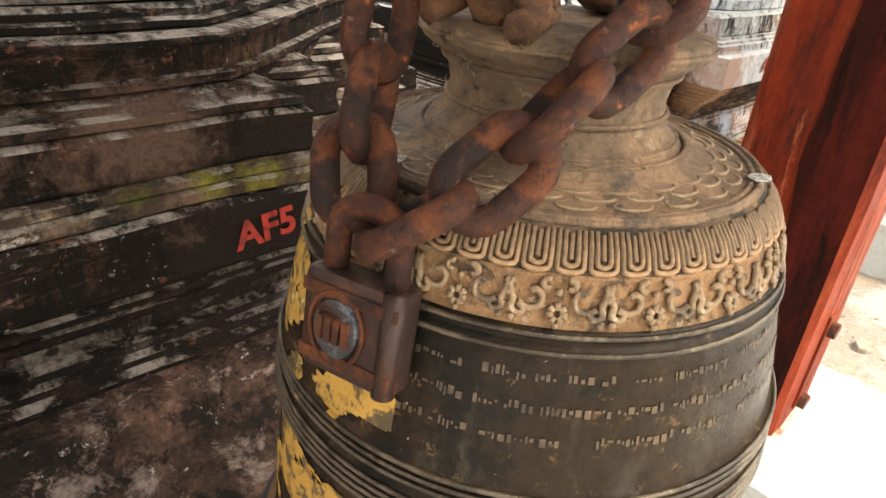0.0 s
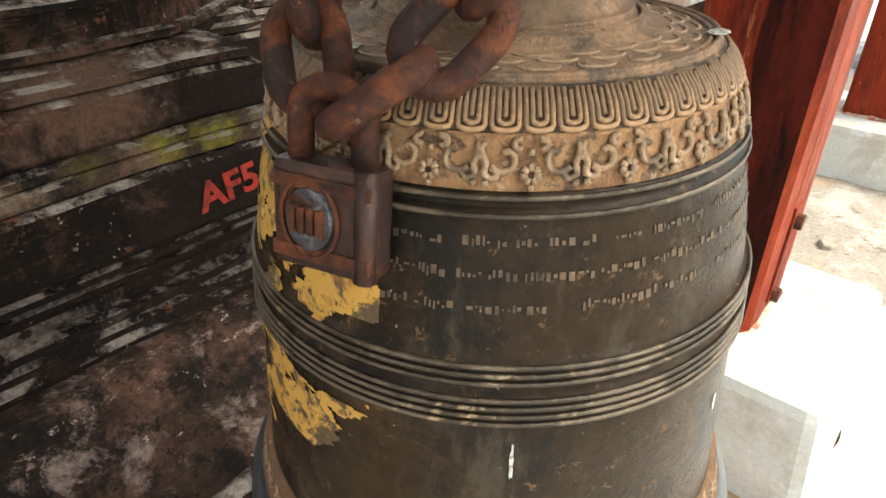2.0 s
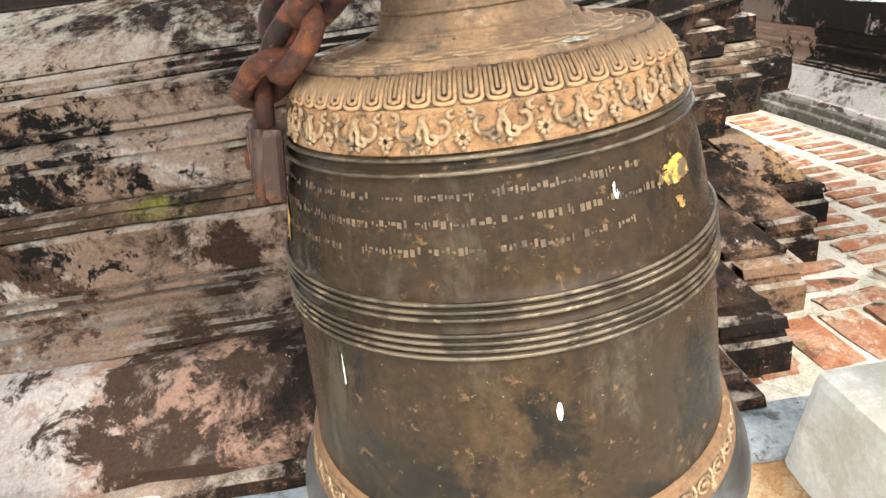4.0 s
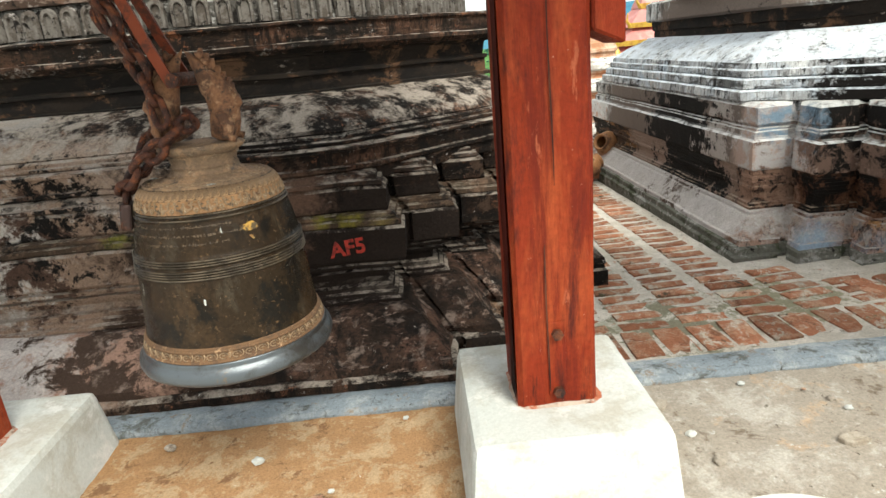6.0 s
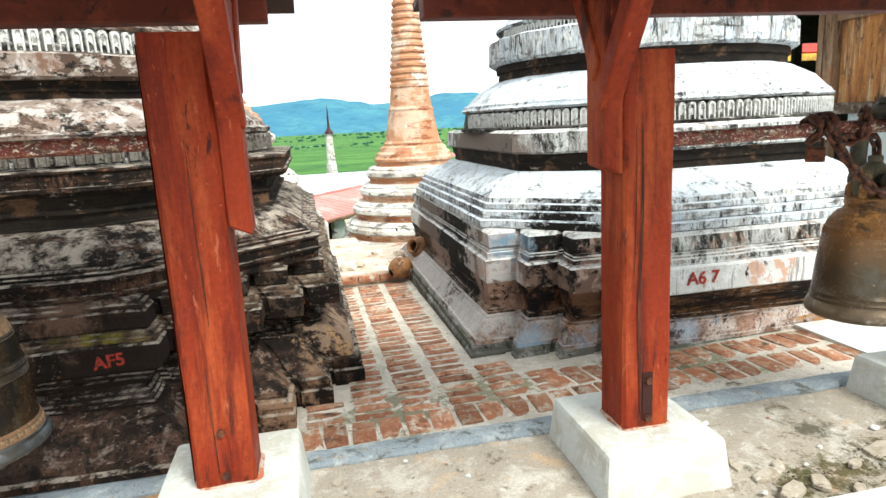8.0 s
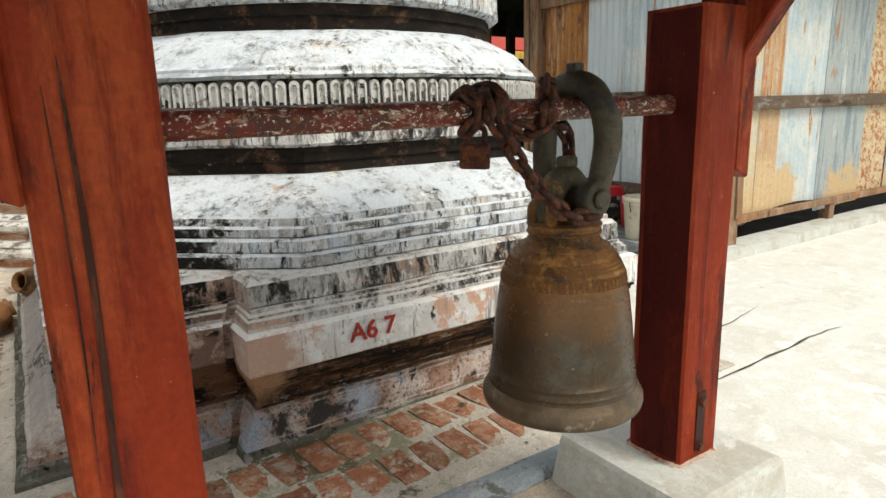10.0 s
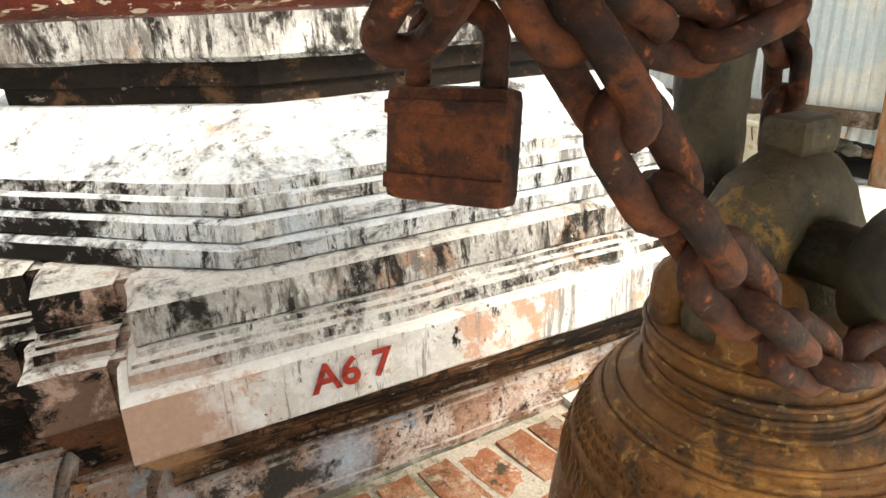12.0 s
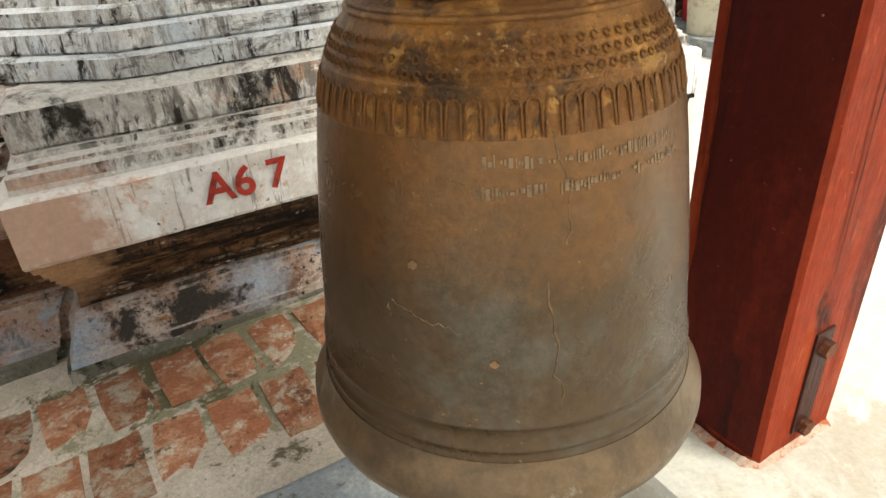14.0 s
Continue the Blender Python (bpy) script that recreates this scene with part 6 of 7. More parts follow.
SU = [(0.163, 0.78), (0.160, 0.795), (0.1560, 0.812), (0.1505, 0.828)]
lines = [[on_bell(SU, -w0 * 0.82, 0.7965, 0.0004), on_bell(SU, -w0 * 0.74, 0.815, 0.001)] + [on_bell(SU, w0 * 0.74 * math.cos(math.pi * (1 - k / 6)), 0.817 + 0.005 * math.sin(math.pi * k / 6), 0.0011) for k in range(7)] + [on_bell(SU, w0 * 0.74, 0.815, 0.001), on_bell(SU, w0 * 0.82, 0.7965, 0.0004)]]
ring_of("petal_ridge", wires(lines, 0.0011), "gilt", bell_two, 72)
for zc, n in ((0.8365, 92), (0.8455, 86), (0.8545, 80)):
    bm = wires([[on_bell(SH2, 1.05 * math.cos(2 * math.pi * k / 8), zc + 0.0025 * math.sin(2 * math.pi * k / 8), 0.0007) for k in range(8)]], 0.0009, 5)
    ring_of("bead", bm, "gilt", bell_two, n, zc * 1000)
script_rows(P2 + [(0.1595, 0.80)], [(-128, -72, 0.781, -0.004), (-130, -70, 0.759, 0.004)], bell_two, 11, "script_b", 0.008)
CRACKS = ([(-110, 0.800), (-109, 0.780), (-106.5, 0.760), (-107.5, 0.745), (-106, 0.728), (-108.5, 0.715)], [(-113, 0.690), (-112, 0.660), (-110.5, 0.635), (-111.5, 0.612), (-109, 0.590), (-109.5, 0.570)], [(-153, 0.664), (-148, 0.660), (-144, 0.654), (-139, 0.652), (-134, 0.645)], [(-107, 0.762), (-103, 0.757), (-99, 0.760)])
for line in CRACKS:
    fine = []
    for (d0, z0), (d1, z1) in zip(line, line[1:]):
        for k in range(7):
            u = k / 7
            d, z = d0 + (d1 - d0) * u, z0 + (z1 - z0) * u
            fine.append(on_bell(P2 + SH2, d + 1.1 * wob(d, z * 60, 0.9, 3), z + 0.004 * wob(z * 90, d, 1.1, 6), 0.0001))
    part("hairline_crack", tube(fine, [0.0003 + 0.0009 * abs(wob(k * 0.37, fine[0].z * 50, 1.0)) for k in range(len(fine))], 5), "scratch", bell_two, "pale hairline crack")
for d, z, w, h, sd in ((-147, 0.70, 3.0, 0.010, 1.0), (-139, 0.86, 1.5, 0.010, 6.0), (-126, 0.62, 1.6, 0.008, 3.0), (-100, 0.66, 1.2, 0.010, 8.0)):
    patch(P2 + SH2, d - w, d + w, z - h / 2, z + h / 2, 0.50, sd, mat="scratch", parent=bell_two, name="scratch", label="pale scratch", fx=4.0)
# lug, shackle and pin that hold it on the pipe
LUG = curve_through([(-0.042, 0, 0.935), (-0.047, 0, 0.970), (-0.042, 0, 1.010), (-0.024, 0, 1.040), (0.004, 0, 1.050), (0.030, 0, 1.038), (0.044, 0, 1.005), (0.046, 0, 0.965), (0.042, 0, 0.935)], 4)
part("lug", blob(LUG, [0.036 - 0.003 * math.sin(math.pi * k / 32) for k in range(33)], 20, 0.004), "lug", bell_two, "", True)
part("lug_nub", boxed(-0.014, 0.030, -0.018, 0.020, 1.075, 1.104, 0.008), "lug", bell_two)
for r, z in ((0.1265, 0.8690), (0.1150, 0.8825), (0.0955, 0.8935), (0.0890, 0.9035), (0.0925, 0.9180), (0.0925, 0.9380)):
    part("turned_ring", tube([(r * math.cos(2 * math.pi * k / 72), r * math.sin(2 * math.pi * k / 72), z) for k in range(72)], 0.0026, 8, True), "gilt", bell_two, "", True)
for sy in (-1, 1):
    part("scroll", blob(arc((-0.050, sy * 0.034, 0.966), 0.026, -60, 230, 14, "xz"), [0.013] * 15, 10, 0.003), "gilt", bell_two, "ochre scroll at the neck", True)
    part("scroll", blob([(-0.060, sy * 0.030, 0.940), (-0.076, sy * 0.034, 0.955), (-0.070, sy * 0.030, 0.985), (-0.050, sy * 0.026, 1.010)], [0.012, 0.015, 0.014, 0.008], 10, 0.004), "gilt", bell_two, "ochre scroll at the neck", True)
bell_shackle = thing("bell_shackle", "thick green-brown bronze shackle hooked over the red pipe", "shackle")
pts = [(2.646, 0.014, 1.020), (2.656, 0.006, 1.085), (2.665, 0.000, 1.150), (2.666, 0.000, 1.205), (2.662, 0.018, 1.255), (2.659, 0.052, 1.290), (2.656, 0.098, 1.303), (2.653, 0.142, 1.290), (2.650, 0.174, 1.255), (2.646, 0.188, 1.205), (2.640, 0.186, 1.140), (2.634, 0.178, 1.080), (2.634, 0.172, 1.020)]
part("bow", blob(curve_through(pts, 5), [0.026 + 0.0065 * min(1, k / 14, (60 - k) / 14) for k in range(61)], 20, 0.003), "horn", bell_shackle, "", True)
for y in (0.014, 0.172):
    bm = tube([(2.640, y - 0.022, 1.032), (2.640, y - 0.016, 1.032), (2.640, y + 0.016, 1.032), (2.640, y + 0.022, 1.032)], [0.034, 0.045, 0.045, 0.034], 28)
    part("eye", bm, "horn", bell_shackle, "", True)
part("pin", tube([(2.640, -0.022, 1.032), (2.640, -0.017, 1.032), (2.640, 0.20, 1.032)], [0.019, 0.024, 0.024], 20), "horn", bell_shackle)
part("nub", boxed(2.640, 2.672, 0.082, 0.115, 1.325, 1.352, 0.006), "horn", bell_shackle)
chain_two = thing("bell_chain", "rust-brown iron chain wound over the pipe and the small bell", "chain", group="chains")
PZ = 1.242


def wrap(x0, dx, a0, a1, r=0.043):
    """Points winding round the pipe; 0 degrees faces the court, 90 is the top."""
    n = max(2, int(abs(a1 - a0) / 30))
    return [(x0 + dx * k / n, 0.095 - r * math.cos(radians(a0 + (a1 - a0) * k / n)), PZ + r * math.sin(radians(a0 + (a1 - a0) * k / n))) for k in range(n + 1)]


LINK_LONG = link_mesh("link", 0.074, 0.044, 0.0082)
chain(chain_two, wrap(2.325, 0.02, 150, 60) + [(2.345, 0.050, 1.268), (2.346, 0.033, 1.236), (2.361, 0.018, 1.200), (2.381, 0.002, 1.160), (2.414, -0.004, 1.112), (2.462, -0.008, 1.061), (2.517, -0.008, 1.016), (2.562, -0.004, 0.998), (2.610, 0.002, 0.992), (2.66, 0.018, 0.990)], LINK_LONG, 0.042, roll=20, seed=4, wobble=7)
chain(chain_two, wrap(2.318, 0.030, -80, 230), LINK_LONG, 0.042, roll=60, seed=9, wobble=24)
chain(chain_two, wrap(2.352, 0.045, 170, -40, 0.048) + [(2.405, 0.052, 1.208), (2.440, 0.046, 1.202), (2.478, 0.040, 1.192), (2.505, 0.036, 1.212), (2.510, 0.040, 1.256), (2.530, 0.058, 1.294), (2.560, 0.090, 1.312), (2.590, 0.130, 1.290)], LINK_LONG, 0.042, roll=15, seed=2, wobble=16)
chain(chain_two, wrap(2.375, 0.03, 120, -60, 0.050), LINK_LONG, 0.042, roll=80, seed=14, wobble=20)
chain(chain_two, wrap(2.520, 0.045, -60, 130, 0.046), LINK_LONG, 0.042, roll=30, seed=17, wobble=16)
chain(chain_two, [(2.640, 0.155, 1.205), (2.690, 0.168, 1.195), (2.708, 0.170, 1.170), (2.712, 0.170, 1.125), (2.714, 0.170, 1.08)], LINK_LONG, 0.042, roll=25, seed=6, wobble=6)
padlock("brown rusty padlock hanging from the chain on the pipe", (2.338, 0.080, 1.149), (0.040, -0.058, 0.0), (0.10, 0.16, 0.98), 0.067, 0.057, 0.022, "rust", False)

# ---- tin shed ----
shed = thing("tin_shed", "shed walled with patched rusty and blue corrugated tin sheets", "shed")


def tin(p0, p1, z0, z1, mat, off=0.0):
    """A corrugated sheet from p0 to p1 in plan."""
    bm = bmesh.new()
    a, b = Vector(p0), Vector(p1)
    d = (b - a)
    nrm = Vector((-d.y, d.x)).normalized()
    n = max(8, round(d.length / 0.019))
    cols = []
    for i in range(n + 1):
        w = 0.009 * math.sin(2 * math.pi * i / 4) + off
        p = a + d * i / n + nrm * w
        cols.append([bm.verts.new((p.x, p.y, z)) for z in (z0 + 0.05 * wob(i * 0.02, z0, 1, off * 50), (z0 + z1) / 2, z1)])
    for A, B in zip(cols, cols[1:]):
        for k in range(2):
            bm.faces.new((A[k], B[k], B[k + 1], A[k + 1]))
    r = bmesh.ops.extrude_face_region(bm, geom=bm.faces[:])
    for v in r["geom"]:
        if isinstance(v, bmesh.types.BMVert):
            v.co.x += nrm.x * 0.003
            v.co.y += nrm.y * 0.003
    part("tin_sheet", bm, mat, shed)


seams = [6.30, 6.66, 6.94, 7.68, 8.45, 9.08, 9.86, 10.35, 11.2, 12.1]
mats = ["tin_cream", "tin_rust", "tin_blue", "tin_grey", "tin_spot", "tin_grey", "tin_rust", "tin_cream", "tin_blue"]
for k, mat in enumerate(mats):
    tin((seams[k] - 0.02, 1.95), (seams[k + 1] + 0.02, 1.95), 0.20 + 0.05 * (k % 3), 2.6, mat, -0.012 * (k % 2))
tin((6.22, 3.05), (6.22, 2.0), 0.34, 2.5, "tin_blue")
tin((6.22, 3.52), (6.22, 3.02), 1.28, 2.25, "tin_pale", 0.012)
tin((6.22, 4.10), (6.22, 3.48), 1.28, 2.25, "tin_burnt")
tin((6.22, 3.9), (6.22, 3.02), 0.50, 1.28, "tin_pale", -0.01)
for x0, x1, y0, y1, z0, z1 in ((6.12, 6.25, 1.82, 1.95, 0.05, 2.6), (6.3, 12, 1.88, 1.93, 0.25, 0.31), (6.36, 9.70, 1.88, 1.93, 1.16, 1.27), (9.62, 9.70, 1.85, 1.90, 0.95, 1.42), (9.75, 12, 1.88, 1.93, 1.14, 1.25), (6.2, 12, 1.86, 1.93, 2.22, 2.34), (7.9, 8.0, 1.9, 2.0, 0.0, 0.3), (9.9, 10, 1.9, 2.0, 0.0, 0.3),
                               (6.12, 6.24, 4.08, 4.20, 0, 2.7), (6.14, 6.22, 4.24, 4.32, 0, 2.7), (6.16, 6.22, 2.0, 4.1, 2.2, 2.36), (6.16, 6.21, 2.6, 4.1, 1.22, 1.34), (6.16, 6.21, 2.0, 4.1, 0.42, 0.52), (6.3, 6.4, 5.2, 5.3, 0, 2.7), (6.9, 7.0, 6.2, 6.3, 0, 2.7)):
    part("timber", boxed(x0, x1, y0, y1, z0, z1, 0.008), "rail" if z1 - z0 < 0.13 and z0 > 0.3 else "oldwood", shed)
bm = bmesh.new()
box(bm, 6.02, 6.10, 0, 0.05, 0, 2.7, 0.006, Matrix.Translation((0.18, 1.80, 0)) @ pose(0, 0, 0, 0, -3, 0))
part("timber", bm, "oldwood", shed)
# Back wall and lintel added to fill the shed with painted interior shade.
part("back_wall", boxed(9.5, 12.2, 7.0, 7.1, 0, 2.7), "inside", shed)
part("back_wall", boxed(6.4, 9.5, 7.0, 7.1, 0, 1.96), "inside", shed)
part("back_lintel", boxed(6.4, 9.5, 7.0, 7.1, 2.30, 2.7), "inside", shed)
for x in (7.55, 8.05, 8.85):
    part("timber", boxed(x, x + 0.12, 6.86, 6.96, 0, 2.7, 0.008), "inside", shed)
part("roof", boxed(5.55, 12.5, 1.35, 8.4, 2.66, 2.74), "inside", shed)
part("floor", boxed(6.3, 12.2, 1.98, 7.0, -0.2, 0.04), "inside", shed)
sheet("shed_kerb", 5.55, 13, 1.72, 1.97, lambda x, y: 0.10 + 0.006 * wob(x, y, 3), "cement", 0.08, "low cement kerb under the tin shed", "kerb", 0.3)
sheet("side_kerb", 5.75, 6.30, 1.97, 4.6, lambda x, y: 0.085 + 0.006 * wob(x, y, 3), "kerb", 0.08, "blue-grey cement ledge beside the shed", "kerb", 0.3)
sheet("side_ground", 3.95, 6.3, 1.62, 8.0, lambda x, y: -0.01 + 0.01 * wob(x, y, 2), "slab", 0.1, "dusty cement yard between stupa and shed", "pavement", 0.2)


def stool(at):
    st = thing("plastic_stool", "red plastic stool standing beside the shed", "stool", at)
    part("seat", boxed(-0.15, 0.15, -0.15, 0.15, 0.375, 0.40, 0.008), "plastic", st)
    for sx in (-1, 1):
        for sy in (-1, 1):
            bm = bmesh.new()
            box(bm, -0.022, 0.022, -0.022, 0.022, 0, 0.38, 0.004)
            for v in bm.verts:
                k = 1 - v.co.z / 0.38
                v.co.x += sx * (0.125 + 0.03 * k)
                v.co.y += sy * (0.125 + 0.03 * k)
            part("leg", bm, "plastic", st)
    for sy in (-1, 1):
        part("apron", boxed(-0.13, 0.13, sy * 0.138 - 0.006, sy * 0.138 + 0.006, 0.31, 0.376, 0.003), "plastic", st)
        part("apron", boxed(sy * 0.138 - 0.006, sy * 0.138 + 0.006, -0.13, 0.13, 0.31, 0.376, 0.003), "plastic", st)


stool((6.05, 3.08, 0.088))
pail = thing("plastic_bucket", "dirty white plastic bucket full of rubble by the shed", "bucket", (5.96, 2.52, 0.088))
part("shell", lathe([(0.145, 0.0), (0.15, 0.012), (0.172, 0.30), (0.182, 0.305), (0.182, 0.318), (0.175, 0.325), (0.186, 0.33), (0.186, 0.36), (0.176, 0.365), (0.17, 0.32), (0.0, 0.31)], 40, cap=False), "bucket", pail, "", True)
part("handle", tube(arc((0, 0, 0.335), 0.190, 182, 358, 20, "xz"), 0.004, 6), "rust", pail)


def stone(size, seed, flat=0.6):
    bm = bmesh.new()
    bmesh.ops.create_icosphere(bm, subdivisions=2, radius=size)
    for v in bm.verts:
        d = 1 + 0.45 * noise.noise(v.co * (1.6 / size) + Vector((seed, seed * 2, 0)))
        v.co = Vector((v.co.x * d, v.co.y * d * 0.8, v.co.z * d * flat))
    return bm


rnd = random.Random(12)
rubble = thing("rubble", "heap of broken red bricks and rags beside the shed", "rubble", kind="stuff")
for k in range(34):
    p = part("chunk", stone(rnd.uniform(0.04, 0.09), k * 1.7), rnd.choice(("brick", "brick", "pale", "bucket")), rubble)
    p.location = (rnd.uniform(6.35, 7.3), rnd.uniform(2.4, 4.2), rnd.uniform(0.05, 0.20))

# ---- end of the path: ledge, broken jars ----
ledge_wall = sheet("ledge_wall", -0.8, 2.6, 3.90, 5.4, lambda x, y: -0.028 - 0.02 * max(0, y - 4.3) + 0.012 * wob(x, y, 3) + 0.008 * wob(x, y, 13), "ledge", 0.05, "broken brick ledge at the end of the paved path", "wall", 0.35)
sheet("hill_terrace", -6, 1.02, 5.2, 6.75, lambda x, y: -0.16 + 0.03 * wob(x, y, 1.2), "ledge", 0.2, "dusty pale ground round the slender stupas", "ground", 0.6)
sheet("hill_terrace_east", 1.02, 9, 5.2, 9.4, lambda x, y: -0.28 + 0.03 * wob(x, y, 1.2), "ledge", 0.25, "dusty pale ground beyond the white stupa", "ground", 0.6)


def jar(at, size, axis, label):
    j = thing("clay_jar", label, "jar", at, group="broken jars")
    bm = lathe([(0.05 * size, 0), (0.10 * size, 0.02 * size), (0.15 * size, 0.10 * size), (0.16 * size, 0.18 * size), (0.12 * size, 0.26 * size), (0.08 * size, 0.29 * size), (0.10 * size, 0.32 * size), (0.085 * size, 0.32 * size), (0.065 * size, 0.28 * size), (0.10 * size, 0.24 * size), (0.13 * size, 0.15 * size), (0.0, 0.03 * size)], 28, cap=False)
    part("shell", bm, "jar", j, "", True)
    j.rotation_euler = Vector(axis).to_track_quat("Z", "Y").to_euler()


jar((1.13, 3.78, -0.022), 0.66, (0.80, 0.35, 0.30), "broken brown clay jar lying at the foot of the ledge")
jar((1.55, 4.16, 0.10), 0.70, (-0.72, -0.55, 0.30), "dark clay jar lying on the ledge")
for k in range(9):
    s = part("loose_stone", stone(rnd.uniform(0.04, 0.09), 40 + k), "ledge")
    s.location = (rnd.uniform(0.2, 1.7), rnd.uniform(4.1, 4.9), -0.02)
    tagged(s, "loose weathered stone on the broken ledge", "stone", group="loose stones")

# ---- far things ----
far_spire = thing("white_spire_stupa", "small flaking white stupa with a dark iron finial", "stupa", (1.42, 23.9, -1.2))
part("base", lathe([(0.52, -6.0), (0.52, 0.0), (0.50, 0.08), (0.44, 0.12), (0.43, 0.24), (0.36, 0.30), (0.35, 0.42), (0.28, 0.50), (0.22, 0.62)], 32), "pale", far_spire)
part("shaft", lathe([(0.23, 0.60), (0.20, 1.0), (0.17, 1.5), (0.14, 2.0), (0.13, 2.35)], 24, jitter=0.02), "pale", far_spire)
part("finial", lathe([(0.20, 2.34), (0.17, 2.40), (0.08, 2.52), (0.05, 2.6), (0.03, 3.1), (0.0, 3.5)], 16, cap=False), "tar", far_spire)
house = thing("red_roof_house", "low house with a faded red tin roof below the terrace", "house", (0.42, 8.78, 0))
house.rotation_euler = (0, 0, radians(54.6))
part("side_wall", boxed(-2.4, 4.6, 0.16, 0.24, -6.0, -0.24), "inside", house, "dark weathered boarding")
part("tin_patch", boxed(0.92, 1.85, 0.10, 0.13, -1.6, -0.25), "tin_blue", house, "pale blue tin sheet hung on the wall")
part("gable_wall", boxed(-2.4, -2.32, 0.24, 2.1, -6.0, -0.24), "tin_pale", house)
part("far_wall", boxed(4.52, 4.6, 0.24, 2.1, -6.0, -0.24), "tin_pale", house)
part("post", boxed(0.80, 0.87, 0.06, 0.13, -6.0, -0.24, 0.01), "pale", house, "pale post under the eave")
for x in (-1.6, -0.8, 0.0, 2.3, 3.1, 3.9):
    part("batten", boxed(x - 0.03, x + 0.03, 0.12, 0.16, -6.0, -0.26, 0.006), "oldwood", house)
bm = bmesh.new()
rows = []
for i in range(121):
    x = -2.6 + 7.4 * i / 120
    w = 0.012 * math.sin(i * 1.9)
    rows.append([bm.verts.new((x, y, z + w)) for y, z in ((-0.05, -0.22), (1.1, 0.03), (2.25, -0.22))])
for A, B in zip(rows, rows[1:]):
    for k in range(2):
        bm.faces.new((A[k], B[k], B[k + 1], A[k + 1]))
r = bmesh.ops.extrude_face_region(bm, geom=bm.faces[:])
for v in r["geom"]:
    if isinstance(v, bmesh.types.BMVert):
        v.co.z -= 0.02
part("roof", bm, "redroof", house, "faded red corrugated roof")
part("ridge_cap", tube([(-2.6, 1.1, 0.04), (4.8, 1.1, 0.04)], 0.03, 8), "redroof", house)
part("gutter", boxed(-2.6, 4.8, -0.10, -0.04, -0.275, -0.225, 0.01), "oldwood", house)
shed_far = thing("grey_roof_shed", "long low shed with a pale tin roof", "shed", (-1.2, 17.0, 0))
part("roof", boxed(-4, 4.0, 0, 4, -0.75, -0.65, m=pose(0, 0, 0, 6, 0, 0)), "tin_pale", shed_far)
part("wall", boxed(-3.8, 3.8, 0.3, 3.7, -6, -0.7), "inside", shed_far)


def pavilion(at):
    pv = thing("pavilion", "gilded red-roofed pavilion with tiered eaves", "pavilion", at)
    for sx in (-1, 0, 1):
        for sy in (-1, 1):
            part("column", lathe([(0.10, -7), (0.10, -1.2), (0.13, -1.0), (0.10, -0.95), (0.10, 0.0)], 12, (sx * 1.3, sy * 1.2, 0)), "gold", pv)
    for k, (w, z, h) in enumerate(((2.0, 0.0, 0.55), (1.45, 0.5, 0.55), (0.95, 1.0, 0.6), (0.5, 1.55, 0.7))):
        bm = bmesh.new()
        lo = [bm.verts.new((x * w, y * w * 0.9, z)) for x, y in ((-1, -1), (1, -1), (1, 1), (-1, 1))]
        hi = [bm.verts.new((x * w * 0.45, y * w * 0.4, z + h)) for x, y in ((-1, -1), (1, -1), (1, 1), (-1, 1))]
        for j in range(4):
            bm.faces.new((lo[j], lo[(j + 1) % 4], hi[(j + 1) % 4], hi[j]))
        bm.faces.new(lo[::-1])
        bm.faces.new(hi)
        part("roof_tier", bm, "redroof", pv)
        part("eave_board", boxed(-w, w, -w * 0.9 - 0.03, -w * 0.9 + 0.03, z - 0.03, z + 0.12), "gold", pv)
        for sx in (-1, 1):
            part("eave_horn", tube([(sx * w, -w * 0.9, z), (sx * (w + 0.12), -w * 0.95, z + 0.18), (sx * (w + 0.10), -w * 0.95, z + 0.42)], [0.06, 0.04, 0.01], 6), "gold", pv)
    part("finial", lathe([(0.22, 2.2), (0.1, 2.5), (0.14, 2.6), (0.05, 2.9), (0.0, 3.6)], 12, cap=False), "gold", pv)


pavilion((7.6, 19.6, 0.15))
hall = thing("red_roof_hall", "hall with a red roof and yellow eave boards behind the shed", "hall", (11.4, 11.2, 0))
# Near-black wall stands in for the hall's shaded interior.
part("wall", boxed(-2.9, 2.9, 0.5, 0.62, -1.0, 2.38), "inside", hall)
part("roof", boxed(-3.2, 3.2, 0.0, 2.4, 0, 0.05, 0.01, pose(0, 0, 2.50, 24, 0, 0)), "redpaint", hall, "red painted roof")
part("eave_board", boxed(-3.2, 3.2, -0.06, -0.01, 2.34, 2.50, 0.008), "gold", hall, "yellow eave board")
gilt = thing("gilded_finial", "small gilded figure-shaped finial beyond the white stupa", "finial", (3.95, 11.8, 0))
part("body", lathe([(0.24, -2.0), (0.24, 0.25), (0.17, 0.32), (0.18, 0.55), (0.10, 0.75), (0.11, 0.85), (0.05, 0.95), (0.0, 1.0)], 16, jitter=0.03, cap=False), "gold", gilt)

